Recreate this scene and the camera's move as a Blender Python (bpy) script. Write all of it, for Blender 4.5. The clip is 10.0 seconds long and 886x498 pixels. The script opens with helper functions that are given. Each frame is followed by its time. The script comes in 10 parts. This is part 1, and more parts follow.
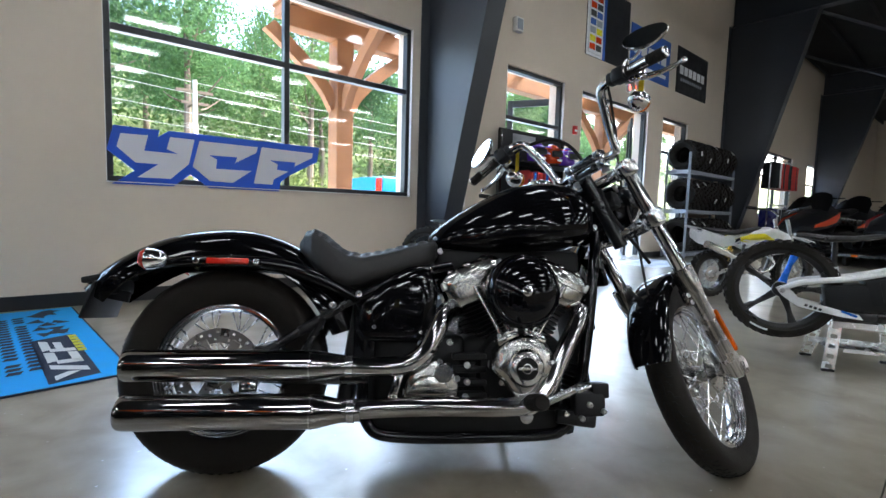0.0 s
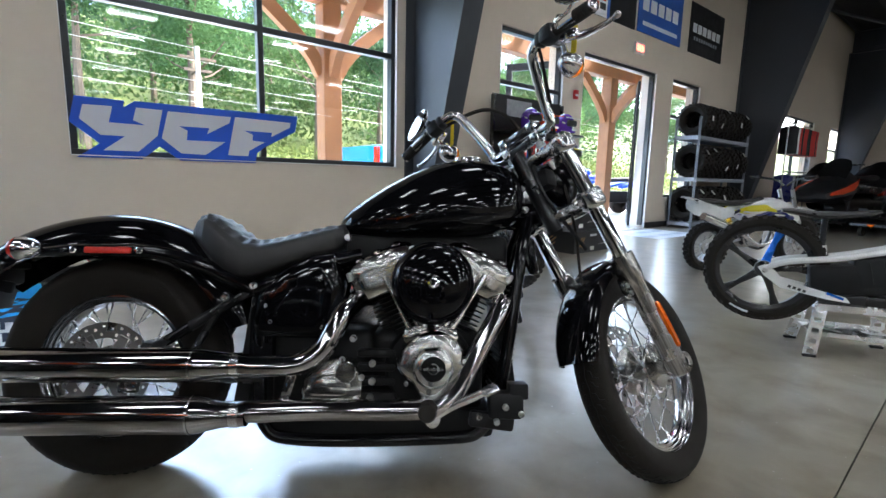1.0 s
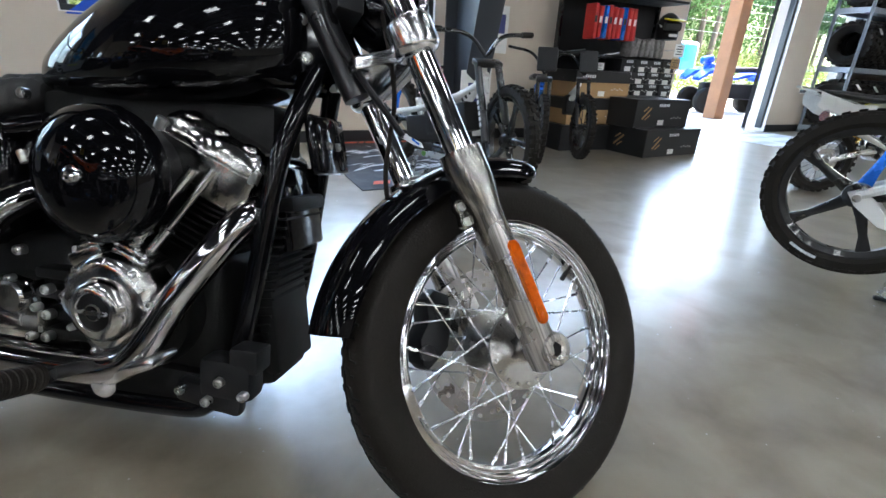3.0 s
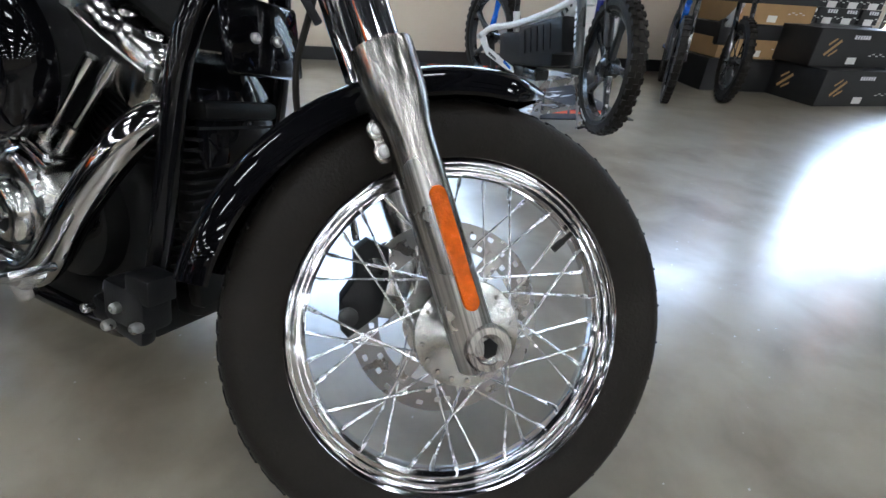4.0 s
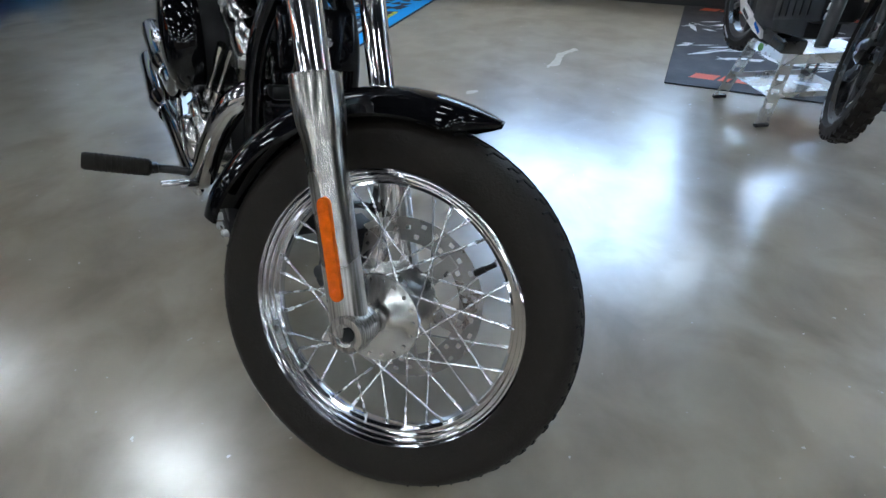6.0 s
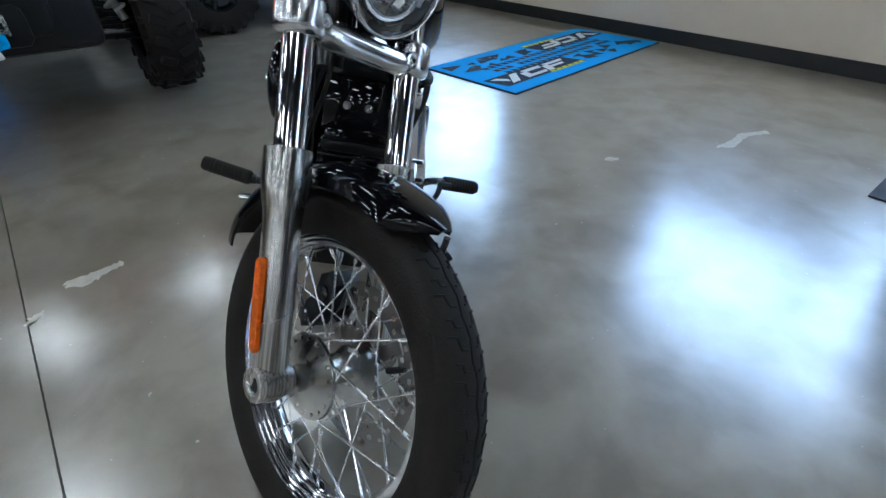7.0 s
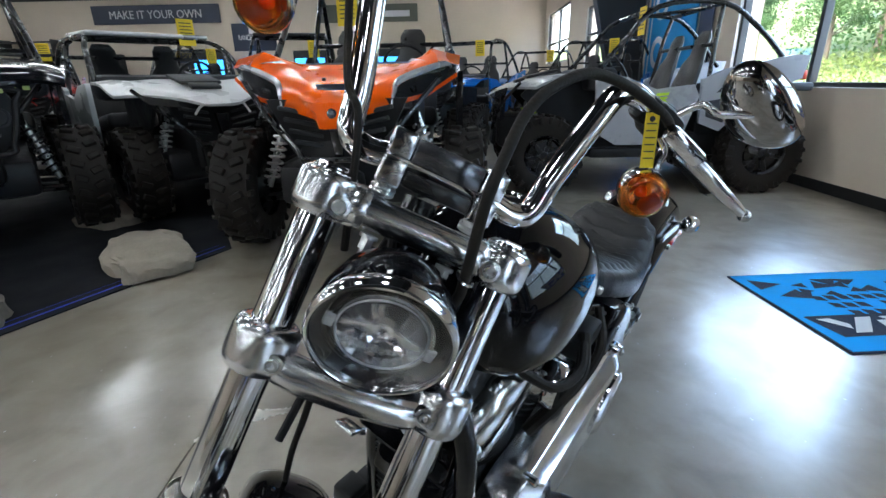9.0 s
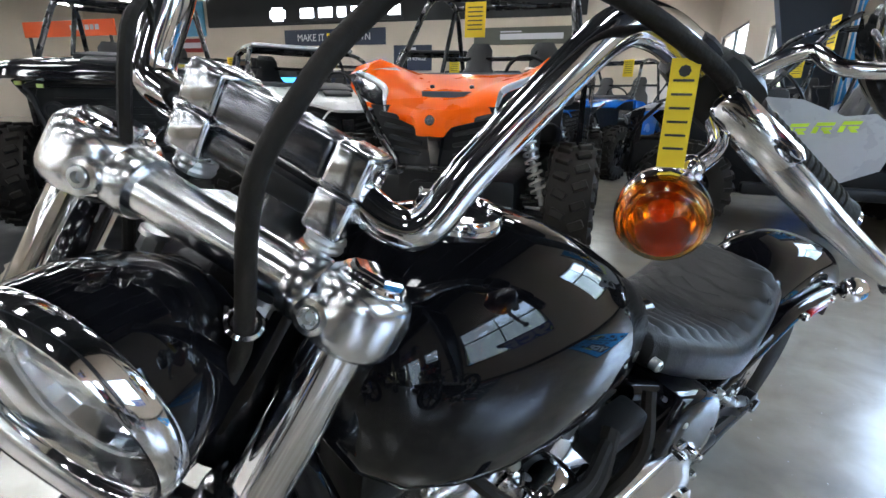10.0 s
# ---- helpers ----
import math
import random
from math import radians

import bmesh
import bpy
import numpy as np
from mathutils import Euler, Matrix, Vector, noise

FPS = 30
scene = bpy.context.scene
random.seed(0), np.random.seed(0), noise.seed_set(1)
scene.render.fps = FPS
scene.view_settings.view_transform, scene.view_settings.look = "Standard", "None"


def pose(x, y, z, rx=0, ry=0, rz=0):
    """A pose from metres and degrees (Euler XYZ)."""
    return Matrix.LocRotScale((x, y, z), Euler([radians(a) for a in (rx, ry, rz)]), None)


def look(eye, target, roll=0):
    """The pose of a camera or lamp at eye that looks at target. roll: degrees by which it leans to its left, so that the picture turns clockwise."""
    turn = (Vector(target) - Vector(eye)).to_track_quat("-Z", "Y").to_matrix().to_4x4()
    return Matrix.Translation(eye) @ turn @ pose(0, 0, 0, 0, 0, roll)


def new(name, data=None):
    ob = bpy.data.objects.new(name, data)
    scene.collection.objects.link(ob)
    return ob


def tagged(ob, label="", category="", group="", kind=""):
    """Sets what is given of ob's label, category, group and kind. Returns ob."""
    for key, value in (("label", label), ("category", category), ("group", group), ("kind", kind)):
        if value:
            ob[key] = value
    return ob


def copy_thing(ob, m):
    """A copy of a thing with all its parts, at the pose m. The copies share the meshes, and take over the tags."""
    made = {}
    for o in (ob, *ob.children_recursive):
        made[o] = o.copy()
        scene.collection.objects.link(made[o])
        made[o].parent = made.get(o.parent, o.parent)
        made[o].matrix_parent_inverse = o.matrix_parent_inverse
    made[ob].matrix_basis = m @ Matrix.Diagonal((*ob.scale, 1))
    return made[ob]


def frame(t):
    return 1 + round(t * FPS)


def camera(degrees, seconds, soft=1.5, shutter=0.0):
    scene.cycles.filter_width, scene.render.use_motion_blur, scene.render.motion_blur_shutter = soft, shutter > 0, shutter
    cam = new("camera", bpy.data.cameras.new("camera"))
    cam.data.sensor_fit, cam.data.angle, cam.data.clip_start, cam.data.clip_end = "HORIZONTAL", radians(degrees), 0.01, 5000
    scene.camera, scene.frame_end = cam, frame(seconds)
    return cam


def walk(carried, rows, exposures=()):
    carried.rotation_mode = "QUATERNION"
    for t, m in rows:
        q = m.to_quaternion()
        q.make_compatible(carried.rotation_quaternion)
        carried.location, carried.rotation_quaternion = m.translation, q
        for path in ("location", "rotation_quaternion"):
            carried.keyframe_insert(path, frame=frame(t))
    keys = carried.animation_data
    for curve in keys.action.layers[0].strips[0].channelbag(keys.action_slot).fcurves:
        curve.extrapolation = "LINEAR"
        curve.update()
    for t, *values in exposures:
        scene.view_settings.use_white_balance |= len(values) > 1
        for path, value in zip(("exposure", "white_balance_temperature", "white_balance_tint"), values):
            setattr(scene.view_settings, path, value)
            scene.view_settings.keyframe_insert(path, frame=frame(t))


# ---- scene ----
cam = camera(86.6, 10.0)
PATH = [
    (0, (-0.945, -1.918, 0.844), (0.346, -0.399, 0.682), 1.7),
    (0.5, (-0.843, -1.936, 0.872), (0.43, -0.409, 0.655), 1.7),
    (1, (-0.601, -1.998, 0.894), (0.636, -0.455, 0.594), 1.4),
    (1.5, (-0.364, -2.006, 0.894), (0.822, -0.443, 0.506), 1.4),
    (2, (-0.112, -1.969, 0.858), (1.03, -0.409, 0.345), 1.5),
    (2.5, (0.118, -1.942, 0.827), (1.166, -0.361, 0.19), 2.1),
    (2.7, (0.21, -1.938, 0.818), (1.189, -0.331, 0.14), 2.6),
    (3.8, (0.661, -1.836, 0.766), (1.061, -0.128, -0.195), 3.7),
    (4, (0.702, -1.809, 0.748), (1.031, -0.118, -0.269), 3.9),
    (4.5, (0.822, -1.771, 0.748), (0.931, -0.114, -0.366), 2.9),
    (5, (0.915, -1.808, 0.804), (0.829, -0.2, -0.382), 1.5),
    (5.5, (1.013, -1.806, 0.858), (0.679, -0.279, -0.388), -0.7),
    (5.7, (1.065, -1.8, 0.874), (0.607, -0.316, -0.386), -1.0),
    (6.8, (1.411, -1.516, 0.958), (0.246, -0.436, -0.257), -0.5),
    (7, (1.41, -1.461, 0.971), (0.148, -0.451, -0.206), -0.5),
    (7.5, (1.325, -1.286, 1.04), (-0.177, -0.453, 0.016), -0.2),
    (8, (1.239, -1.151, 1.093), (-0.455, -0.533, 0.227), -0.1),
    (8.5, (1.193, -1.021, 1.127), (-0.633, -0.717, 0.37), -0.2),
    (9, (1.149, -0.91, 1.127), (-0.734, -0.966, 0.455), -1.0),
    (9.5, (1.017, -0.799, 1.094), (-0.851, -1.151, 0.473), -0.2),
    (10, (0.877, -0.698, 1.052), (-0.937, -1.298, 0.462), 1.2),
]
walk(cam, [(t, look(e, g, r)) for t, e, g, r in PATH], [(0, 4.20, 6350, 10), (2.0, 4.30, 6300, 10), (2.5, 4.40, 6300, 10), (4.0, 4.55, 6300, 10), (5.5, 4.40, 6200, 9), (7.0, 4.05, 5800, 6), (8.0, 4.25, 6050, 8), (9.0, 4.30, 6200, 8), (9.5, 4.48, 6300, 9), (10, 4.75, 6400, 10)])

# ---- world and light ----
world = bpy.data.worlds.new("world")
scene.world = world
world.use_nodes = True
wn = world.node_tree.nodes
sky = wn.new("ShaderNodeTexSky")
sky.sky_type = "NISHITA"
sky.sun_disc = False
sky.sun_elevation = radians(48)
sky.sun_rotation = radians(110)
sky.dust_density = 3.0
world.node_tree.links.new(sky.outputs[0], wn["Background"].inputs[0])
wn["Background"].inputs[1].default_value = 0.15
sun = new("sun", bpy.data.lights.new("sun", "SUN"))
sun.data.energy = 1.4
sun.data.angle = radians(12)
sun.data.color = (1.0, 0.95, 0.87)
sun.matrix_world = look((0, 0, 30), (-18.8, 6.84, 7.8))
LAMP_POWER = 1.25


def window_light(x0, x1, z0, z1, watts):
    """Skylight through an opening, from just outside its glass."""
    o = new("window_light", bpy.data.lights.new("window_light", "AREA"))
    o.data.shape, o.data.size, o.data.size_y = "RECTANGLE", x1 - x0, z1 - z0
    o.data.energy, o.data.color = watts * 0.78, (0.60, 0.79, 1.0)
    o.matrix_world = look(((x0 + x1) / 2, 2.96, (z0 + z1) / 2), ((x0 + x1) / 2, 0.0, (z0 + z1) / 2 - 0.6))


window_light(-5.65, -2.87, 1.1, 2.9, 4.5)
window_light(-0.45, 2.40, 1.1, 2.9, 4.5)
window_light(4.25, 5.45, 1.1, 2.9, 1.8)
window_light(6.15, 8.26, 0.1, 2.85, 5.0)
window_light(9.1, 10.13, 0.7, 2.85, 1.6)


# ---- materials ----
def material(name, color, rough=0.5, metal=0.0, var=0.12, scale=6.0, bump=0.0, bscale=80.0, coat=0.0, rvar=0.08, emit=0.0, clear=0.0, spec=0.5, rand=0.0):
    m = bpy.data.materials.new(name)
    m.use_nodes = True
    t = m.node_tree
    p = t.nodes["Principled BSDF"]
    co = t.nodes.new("ShaderNodeTexCoord")
    n1 = t.nodes.new("ShaderNodeTexNoise")
    n1.inputs["Scale"].default_value = scale
    n1.inputs["Detail"].default_value = 6
    n2 = t.nodes.new("ShaderNodeTexNoise")
    n2.inputs["Scale"].default_value = scale * 9
    n2.inputs["Detail"].default_value = 3
    for n in (n1, n2):
        t.links.new(co.outputs["Object"], n.inputs["Vector"])
    add = t.nodes.new("ShaderNodeMath")
    add.operation = "MULTIPLY_ADD"
    add.inputs[1].default_value = 0.4
    t.links.new(n2.outputs[0], add.inputs[0])
    t.links.new(n1.outputs[0], add.inputs[2])
    last = add.outputs[0]
    if rand:
        oi = t.nodes.new("ShaderNodeObjectInfo")
        ad2 = t.nodes.new("ShaderNodeMath")
        ad2.operation = "MULTIPLY_ADD"
        ad2.inputs[1].default_value = rand
        t.links.new(oi.outputs["Random"], ad2.inputs[0])
        t.links.new(last, ad2.inputs[2])
        last = ad2.outputs[0]
    ramp = t.nodes.new("ShaderNodeMapRange")
    ramp.inputs["From Min"].default_value = 0.35
    ramp.inputs["From Max"].default_value = 1.05 + rand
    t.links.new(last, ramp.inputs["Value"])
    mix = t.nodes.new("ShaderNodeMix")
    mix.data_type = "RGBA"
    mix.inputs[6].default_value = (*[c * (1 - var) for c in color], 1)
    mix.inputs[7].default_value = (*[min(1, c * (1 + var)) for c in color], 1)
    t.links.new(ramp.outputs[0], mix.inputs[0])
    t.links.new(mix.outputs[2], p.inputs["Base Color"])
    mr = t.nodes.new("ShaderNodeMapRange")
    mr.inputs["From Min"].default_value = 0.3
    mr.inputs["From Max"].default_value = 0.7
    mr.inputs["To Min"].default_value = max(0.0, rough - rvar)
    mr.inputs["To Max"].default_value = min(1.0, rough + rvar)
    t.links.new(n1.outputs[0], mr.inputs["Value"])
    t.links.new(mr.outputs[0], p.inputs["Roughness"])
    p.inputs["Metallic"].default_value = metal
    p.inputs["Coat Weight"].default_value = coat
    p.inputs["Coat Roughness"].default_value = 0.02
    p.inputs["Transmission Weight"].default_value = clear
    p.inputs["Specular IOR Level"].default_value = spec
    if bump:
        n3 = t.nodes.new("ShaderNodeTexNoise")
        n3.inputs["Scale"].default_value = bscale
        n3.inputs["Detail"].default_value = 4
        t.links.new(co.outputs["Object"], n3.inputs["Vector"])
        b = t.nodes.new("ShaderNodeBump")
        b.inputs["Strength"].default_value = bump
        b.inputs["Distance"].default_value = 0.004
        t.links.new(n3.outputs[0], b.inputs["Height"])
        t.links.new(b.outputs[0], p.inputs["Normal"])
    if emit:
        p.inputs["Emission Color"].default_value = (*color, 1)
        p.inputs["Emission Strength"].default_value = emit
    return m


def glass(name, color=(1, 1, 1), rough=0.0, ior=1.45):
    m = bpy.data.materials.new(name)
    m.use_nodes = True
    p = m.node_tree.nodes["Principled BSDF"]
    p.inputs["Base Color"].default_value = (*color, 1)
    p.inputs["Roughness"].default_value = rough
    p.inputs["Transmission Weight"].default_value = 1.0
    p.inputs["IOR"].default_value = ior
    return m


def pane_glass(name):
    # a thin pane: mostly clear, glossier at a glancing angle
    m = bpy.data.materials.new(name)
    m.use_nodes = True
    t = m.node_tree
    t.nodes.clear()
    out = t.nodes.new("ShaderNodeOutputMaterial")
    mix = t.nodes.new("ShaderNodeMixShader")
    lw = t.nodes.new("ShaderNodeLayerWeight")
    lw.inputs[0].default_value = 0.5
    pw = t.nodes.new("ShaderNodeMath")
    pw.operation = "POWER"
    pw.inputs[1].default_value = 4.0
    ma = t.nodes.new("ShaderNodeMath")
    ma.operation = "MULTIPLY_ADD"
    ma.inputs[1].default_value = 0.6
    ma.inputs[2].default_value = 0.035
    tr = t.nodes.new("ShaderNodeBsdfTransparent")
    gl = t.nodes.new("ShaderNodeBsdfGlossy")
    gl.inputs["Roughness"].default_value = 0.01
    t.links.new(lw.outputs["Facing"], pw.inputs[0])
    t.links.new(pw.outputs[0], ma.inputs[0])
    t.links.new(ma.outputs[0], mix.inputs[0])
    t.links.new(tr.outputs[0], mix.inputs[1])
    t.links.new(gl.outputs[0], mix.inputs[2])
    t.links.new(mix.outputs[0], out.inputs[0])
    return m


PAINT = material("gloss black paint", (0.004, 0.004, 0.005), 0.05, 0, 0.2, 3, coat=0.24, rvar=0.02, spec=0.2)
CHROME = material("chrome", (0.76, 0.76, 0.77), 0.07, 1, 0.05, 12, rvar=0.03)
POLISH = material("polished aluminium", (0.72, 0.72, 0.73), 0.19, 1, 0.08, 14, rvar=0.05, bump=0.02, bscale=300)
CASE = material("grey engine casting", (0.52, 0.51, 0.49), 0.18, 1, 0.18, 18, rvar=0.1, bump=0.06, bscale=200)
RUBBER = material("tyre rubber", (0.016, 0.0130, 0.0105), 0.62, 0, 0.3, 14, bump=0.25, bscale=220, spec=0.2)
# near-black that paints shade into tread cuts and axle ends; plain dark elsewhere
NEARBLACK = material("near-black matt", (0.006, 0.006, 0.006), 0.9, 0, 0.2, 10)
PLASTIC = material("black plastic", (0.010, 0.010, 0.011), 0.45, 0, 0.25, 12, bump=0.12, bscale=260, spec=0.3)
SATIN = material("satin black metal", (0.008, 0.008, 0.009), 0.28, 0, 0.2, 9, coat=0.3)
LEATHER = material("black leather", (0.017, 0.016, 0.016), 0.35, 0, 0.25, 10, bump=0.35, bscale=420)
AMBER = material("amber lens", (0.78, 0.125, 0.003), 0.2, 0, 0.30, 90, coat=0.25, bump=0.5, bscale=420, spec=0.2)
REDLENS = material("red lens", (0.55, 0.02, 0.012), 0.12, 0, 0.2, 60, coat=0.6, bump=0.2, bscale=400)
AMBERGLASS = glass("orange glass", (1.0, 0.42, 0.04), 0.03)
CLEAR = glass("headlight glass")
GAUGE = material("smoky gauge metal", (0.16, 0.16, 0.175), 0.15, 0.85, 0.1, 6)
WHITERING = material("frosted clear plastic", (0.34, 0.34, 0.35), 0.25, 0, 0.1, 60, coat=0.5)
ENGINE = material("matt black engine paint", (0.006, 0.006, 0.006), 0.5, 0, 0.2, 9, bump=0.1, bscale=200, spec=0.25)
EXHAUST = material("exhaust chrome", (0.42, 0.41, 0.405), 0.06, 1, 0.06, 10, rvar=0.03)
TAG = material("yellow paper tag", (0.85, 0.62, 0.02), 0.6, 0, 0.06, 20)
INK = material("dark ink", (0.03, 0.03, 0.03), 0.6)
STEEL = material("zinc plated steel", (0.55, 0.55, 0.54), 0.30, 1, 0.15, 20)
DISC = material("brake disc steel", (0.45, 0.42, 0.39), 0.30, 1, 0.12, 30)


def brushed(name, color, rough, tilt):
    """Metal with fine turning marks along a tilted leg; their colour streaks paint in lamp reflections."""
    m = material(name, color, rough, 1, 0.10, 8)
    t = m.node_tree
    p = t.nodes["Principled BSDF"]
    old = p.inputs["Base Color"].links[0].from_socket
    co = t.nodes.new("ShaderNodeTexCoord")
    turn = t.nodes.new("ShaderNodeMapping")
    turn.inputs["Rotation"].default_value = (0, tilt, 0)
    mp = t.nodes.new("ShaderNodeMapping")
    mp.inputs["Scale"].default_value = (230, 230, 0.25)
    n = t.nodes.new("ShaderNodeTexNoise")
    n.inputs["Scale"].default_value = 1.0
    n.inputs["Detail"].default_value = 3
    b = t.nodes.new("ShaderNodeBump")
    b.inputs["Strength"].default_value = 0.25
    b.inputs["Distance"].default_value = 0.002
    t.links.new(co.outputs["Object"], turn.inputs[0])
    t.links.new(turn.outputs[0], mp.inputs[0])
    t.links.new(mp.outputs[0], n.inputs["Vector"])
    t.links.new(n.outputs[0], b.inputs["Height"])
    t.links.new(b.outputs[0], p.inputs["Normal"])
    # streaks scale the base colour to imitate long reflections of the lamps
    mr = t.nodes.new("ShaderNodeMapRange")
    mr.inputs["From Min"].default_value = 0.38
    mr.inputs["From Max"].default_value = 0.62
    mr.inputs["To Min"].default_value = 0.50
    mr.inputs["To Max"].default_value = 1.15
    t.links.new(n.outputs[0], mr.inputs["Value"])
    mx = t.nodes.new("ShaderNodeVectorMath")
    mx.operation = "SCALE"
    t.links.new(old, mx.inputs[0])
    t.links.new(mr.outputs[0], mx.inputs["Scale"])
    t.links.new(mx.outputs[0], p.inputs["Base Color"])
    return m


SLIDER = brushed("brushed aluminium", (0.50, 0.475, 0.445), 0.25, radians(27))
RISER = material("bright riser metal", (0.66, 0.67, 0.69), 0.13, 1, 0.06, 14, rvar=0.04)
RIM = material("chromed rim steel", (0.68, 0.68, 0.70), 0.07, 1, 0.05, 12, rvar=0.03)
SPOKE = material("bright spoke steel", (0.86, 0.86, 0.87), 0.24, 1, 0.06, 40)


# ---- mesh helpers ----
def V(*a):
    return Vector(a)


def basis(p, axis, up=(0, 0, 1)):
    """A matrix at p whose z points along axis."""
    z = Vector(axis).normalized()
    u = Vector(up)
    if abs(z.dot(u)) > 0.98:
        u = Vector((1, 0, 0))
    x = u.cross(z).normalized()
    y = z.cross(x)
    m = Matrix((x, y, z)).transposed().to_4x4()
    m.translation = Vector(p)
    return m


def box(bm, c, s, rot=(0, 0, 0), bev=0.0, seg=2, m=None):
    r = bmesh.ops.create_cube(bm, size=1.0)
    vs = r["verts"]
    bmesh.ops.scale(bm, vec=s, verts=vs)
    if bev:
        es = list({e for v in vs for e in v.link_edges})
        g = bmesh.ops.bevel(bm, geom=es, offset=bev, segments=seg, affect="EDGES", profile=0.5)
        vs = list({v for f in g["faces"] for v in f.verts} | {v for v in vs if v.is_valid})
    mm = pose(*c, *rot)
    if m is not None:
        mm = m @ mm
    bmesh.ops.transform(bm, matrix=mm, verts=vs)
    return vs


def cyl(bm, p0, p1, r, r2=None, seg=16, caps=True):
    p0, p1 = Vector(p0), Vector(p1)
    d = p1 - p0
    res = bmesh.ops.create_cone(bm, cap_ends=caps, segments=seg, radius1=r, radius2=r if r2 is None else r2, depth=d.length)
    bmesh.ops.transform(bm, matrix=basis((p0 + p1) / 2, d), verts=res["verts"])
    return res["verts"]


def ball(bm, c, r, s=(1, 1, 1), seg=16, m=None):
    res = bmesh.ops.create_uvsphere(bm, u_segments=seg, v_segments=seg // 2 + 2, radius=r)
    mm = Matrix.Translation(c) @ Matrix.Diagonal((*s, 1))
    if m is not None:
        mm = m @ mm
    bmesh.ops.transform(bm, matrix=mm, verts=res["verts"])
    return res["verts"]


def loft(bm, rings, closed=True, cap0=True, cap1=True):
    rows = [[bm.verts.new(p) for p in ring] for ring in rings]
    n = len(rows[0])
    for a, b in zip(rows, rows[1:]):
        for i in range(n if closed else n - 1):
            j = (i + 1) % n
            bm.faces.new((a[i], a[j], b[j], b[i]))
    if closed and cap0:
        bm.faces.new(rows[0][::-1])
    if closed and cap1:
        bm.faces.new(rows[-1])
    return rows


def curve_points(pts, n=8):
    pts = [Vector(p) for p in pts]
    ext = [2 * pts[0] - pts[1], *pts, 2 * pts[-1] - pts[-2]]
    out = []
    for i in range(1, len(ext) - 2):
        a, b, c, d = ext[i - 1 : i + 3]
        for k in range(n):
            t = k / n
            out.append(0.5 * (2 * b + (c - a) * t + (2 * a - 5 * b + 4 * c - d) * t * t + (3 * b - a - 3 * c + d) * t**3))
    out.append(pts[-1])
    return out


def tube(bm, pts, r, seg=10, n=6, smooth=True, cap=True):
    """A round tube along pts; r is one radius or one for each given point."""
    k = len(pts)
    if smooth and k > 2:
        p = curve_points(pts, n)
    else:
        p, n = [Vector(q) for q in pts], 1
    rings = []
    side = None
    for i, q in enumerate(p):
        d = (p[min(i + 1, len(p) - 1)] - p[max(i - 1, 0)]).normalized()
        if side is None:
            side = d.orthogonal().normalized()
        side = (side - d * side.dot(d)).normalized()
        up = d.cross(side)
        if isinstance(r, (int, float)):
            rr = r
        else:
            f = min(i / n, k - 1)
            a = int(f)
            rr = r[a] + (r[min(a + 1, k - 1)] - r[a]) * (f - a)
        rings.append([q + rr * (math.cos(2 * math.pi * s / seg) * side + math.sin(2 * math.pi * s / seg) * up) for s in range(seg)])
    loft(bm, rings, True, cap, cap)


def lathe(bm, prof, p, axis, seg=32, up=(0, 0, 1)):
    """Turn a profile of (radius, height) about an axis through p."""
    m = basis(p, axis, up)
    rings = []
    for r, h in prof:
        rings.append([m @ V(max(r, 1e-5) * math.cos(2 * math.pi * s / seg), max(r, 1e-5) * math.sin(2 * math.pi * s / seg), h) for s in range(seg)])
    loft(bm, rings, True, prof[0][0] < 1e-4, prof[-1][0] < 1e-4)


def plate(bm, pts, t, m, bev=0.0):
    """A flat polygon in the xy plane of m, t thick towards +z."""
    vs = [bm.verts.new(m @ V(x, y, 0)) for x, y in pts]
    f = bm.faces.new(vs)
    r = bmesh.ops.extrude_face_region(bm, geom=[f])
    top = [e for e in r["geom"] if isinstance(e, bmesh.types.BMVert)]
    d = (m.to_3x3() @ V(0, 0, 1)).normalized() * t
    bmesh.ops.translate(bm, vec=d, verts=top)
    if bev:
        es = [e for e in bm.edges if all(v in top for v in e.verts)]
        bmesh.ops.bevel(bm, geom=es, offset=bev, segments=2, affect="EDGES", profile=0.5)


def mesh_of(name, bm, mat, smooth=True, angle=38):
    bmesh.ops.recalc_face_normals(bm, faces=bm.faces)
    me = bpy.data.meshes.new(name)
    for f in bm.faces:
        f.smooth = smooth
    bm.to_mesh(me)
    bm.free()
    if smooth:
        me.set_sharp_from_angle(angle=radians(angle))
    me.materials.append(mat)
    return me


def islands(bm):
    """One bmesh for each loose piece of bm."""
    bm.verts.index_update()
    seen, out = set(), []
    for v in bm.verts:
        if v in seen:
            continue
        stack, group = [v], []
        seen.add(v)
        while stack:
            a = stack.pop()
            group.append(a)
            for e in a.link_edges:
                o = e.other_vert(a)
                if o not in seen:
                    seen.add(o)
                    stack.append(o)
        q = bmesh.new()
        at = {a: q.verts.new(a.co) for a in group}
        for f in {f for a in group for f in a.link_faces}:
            q.faces.new([at[a] for a in f.verts])
        out.append(q)
    return out


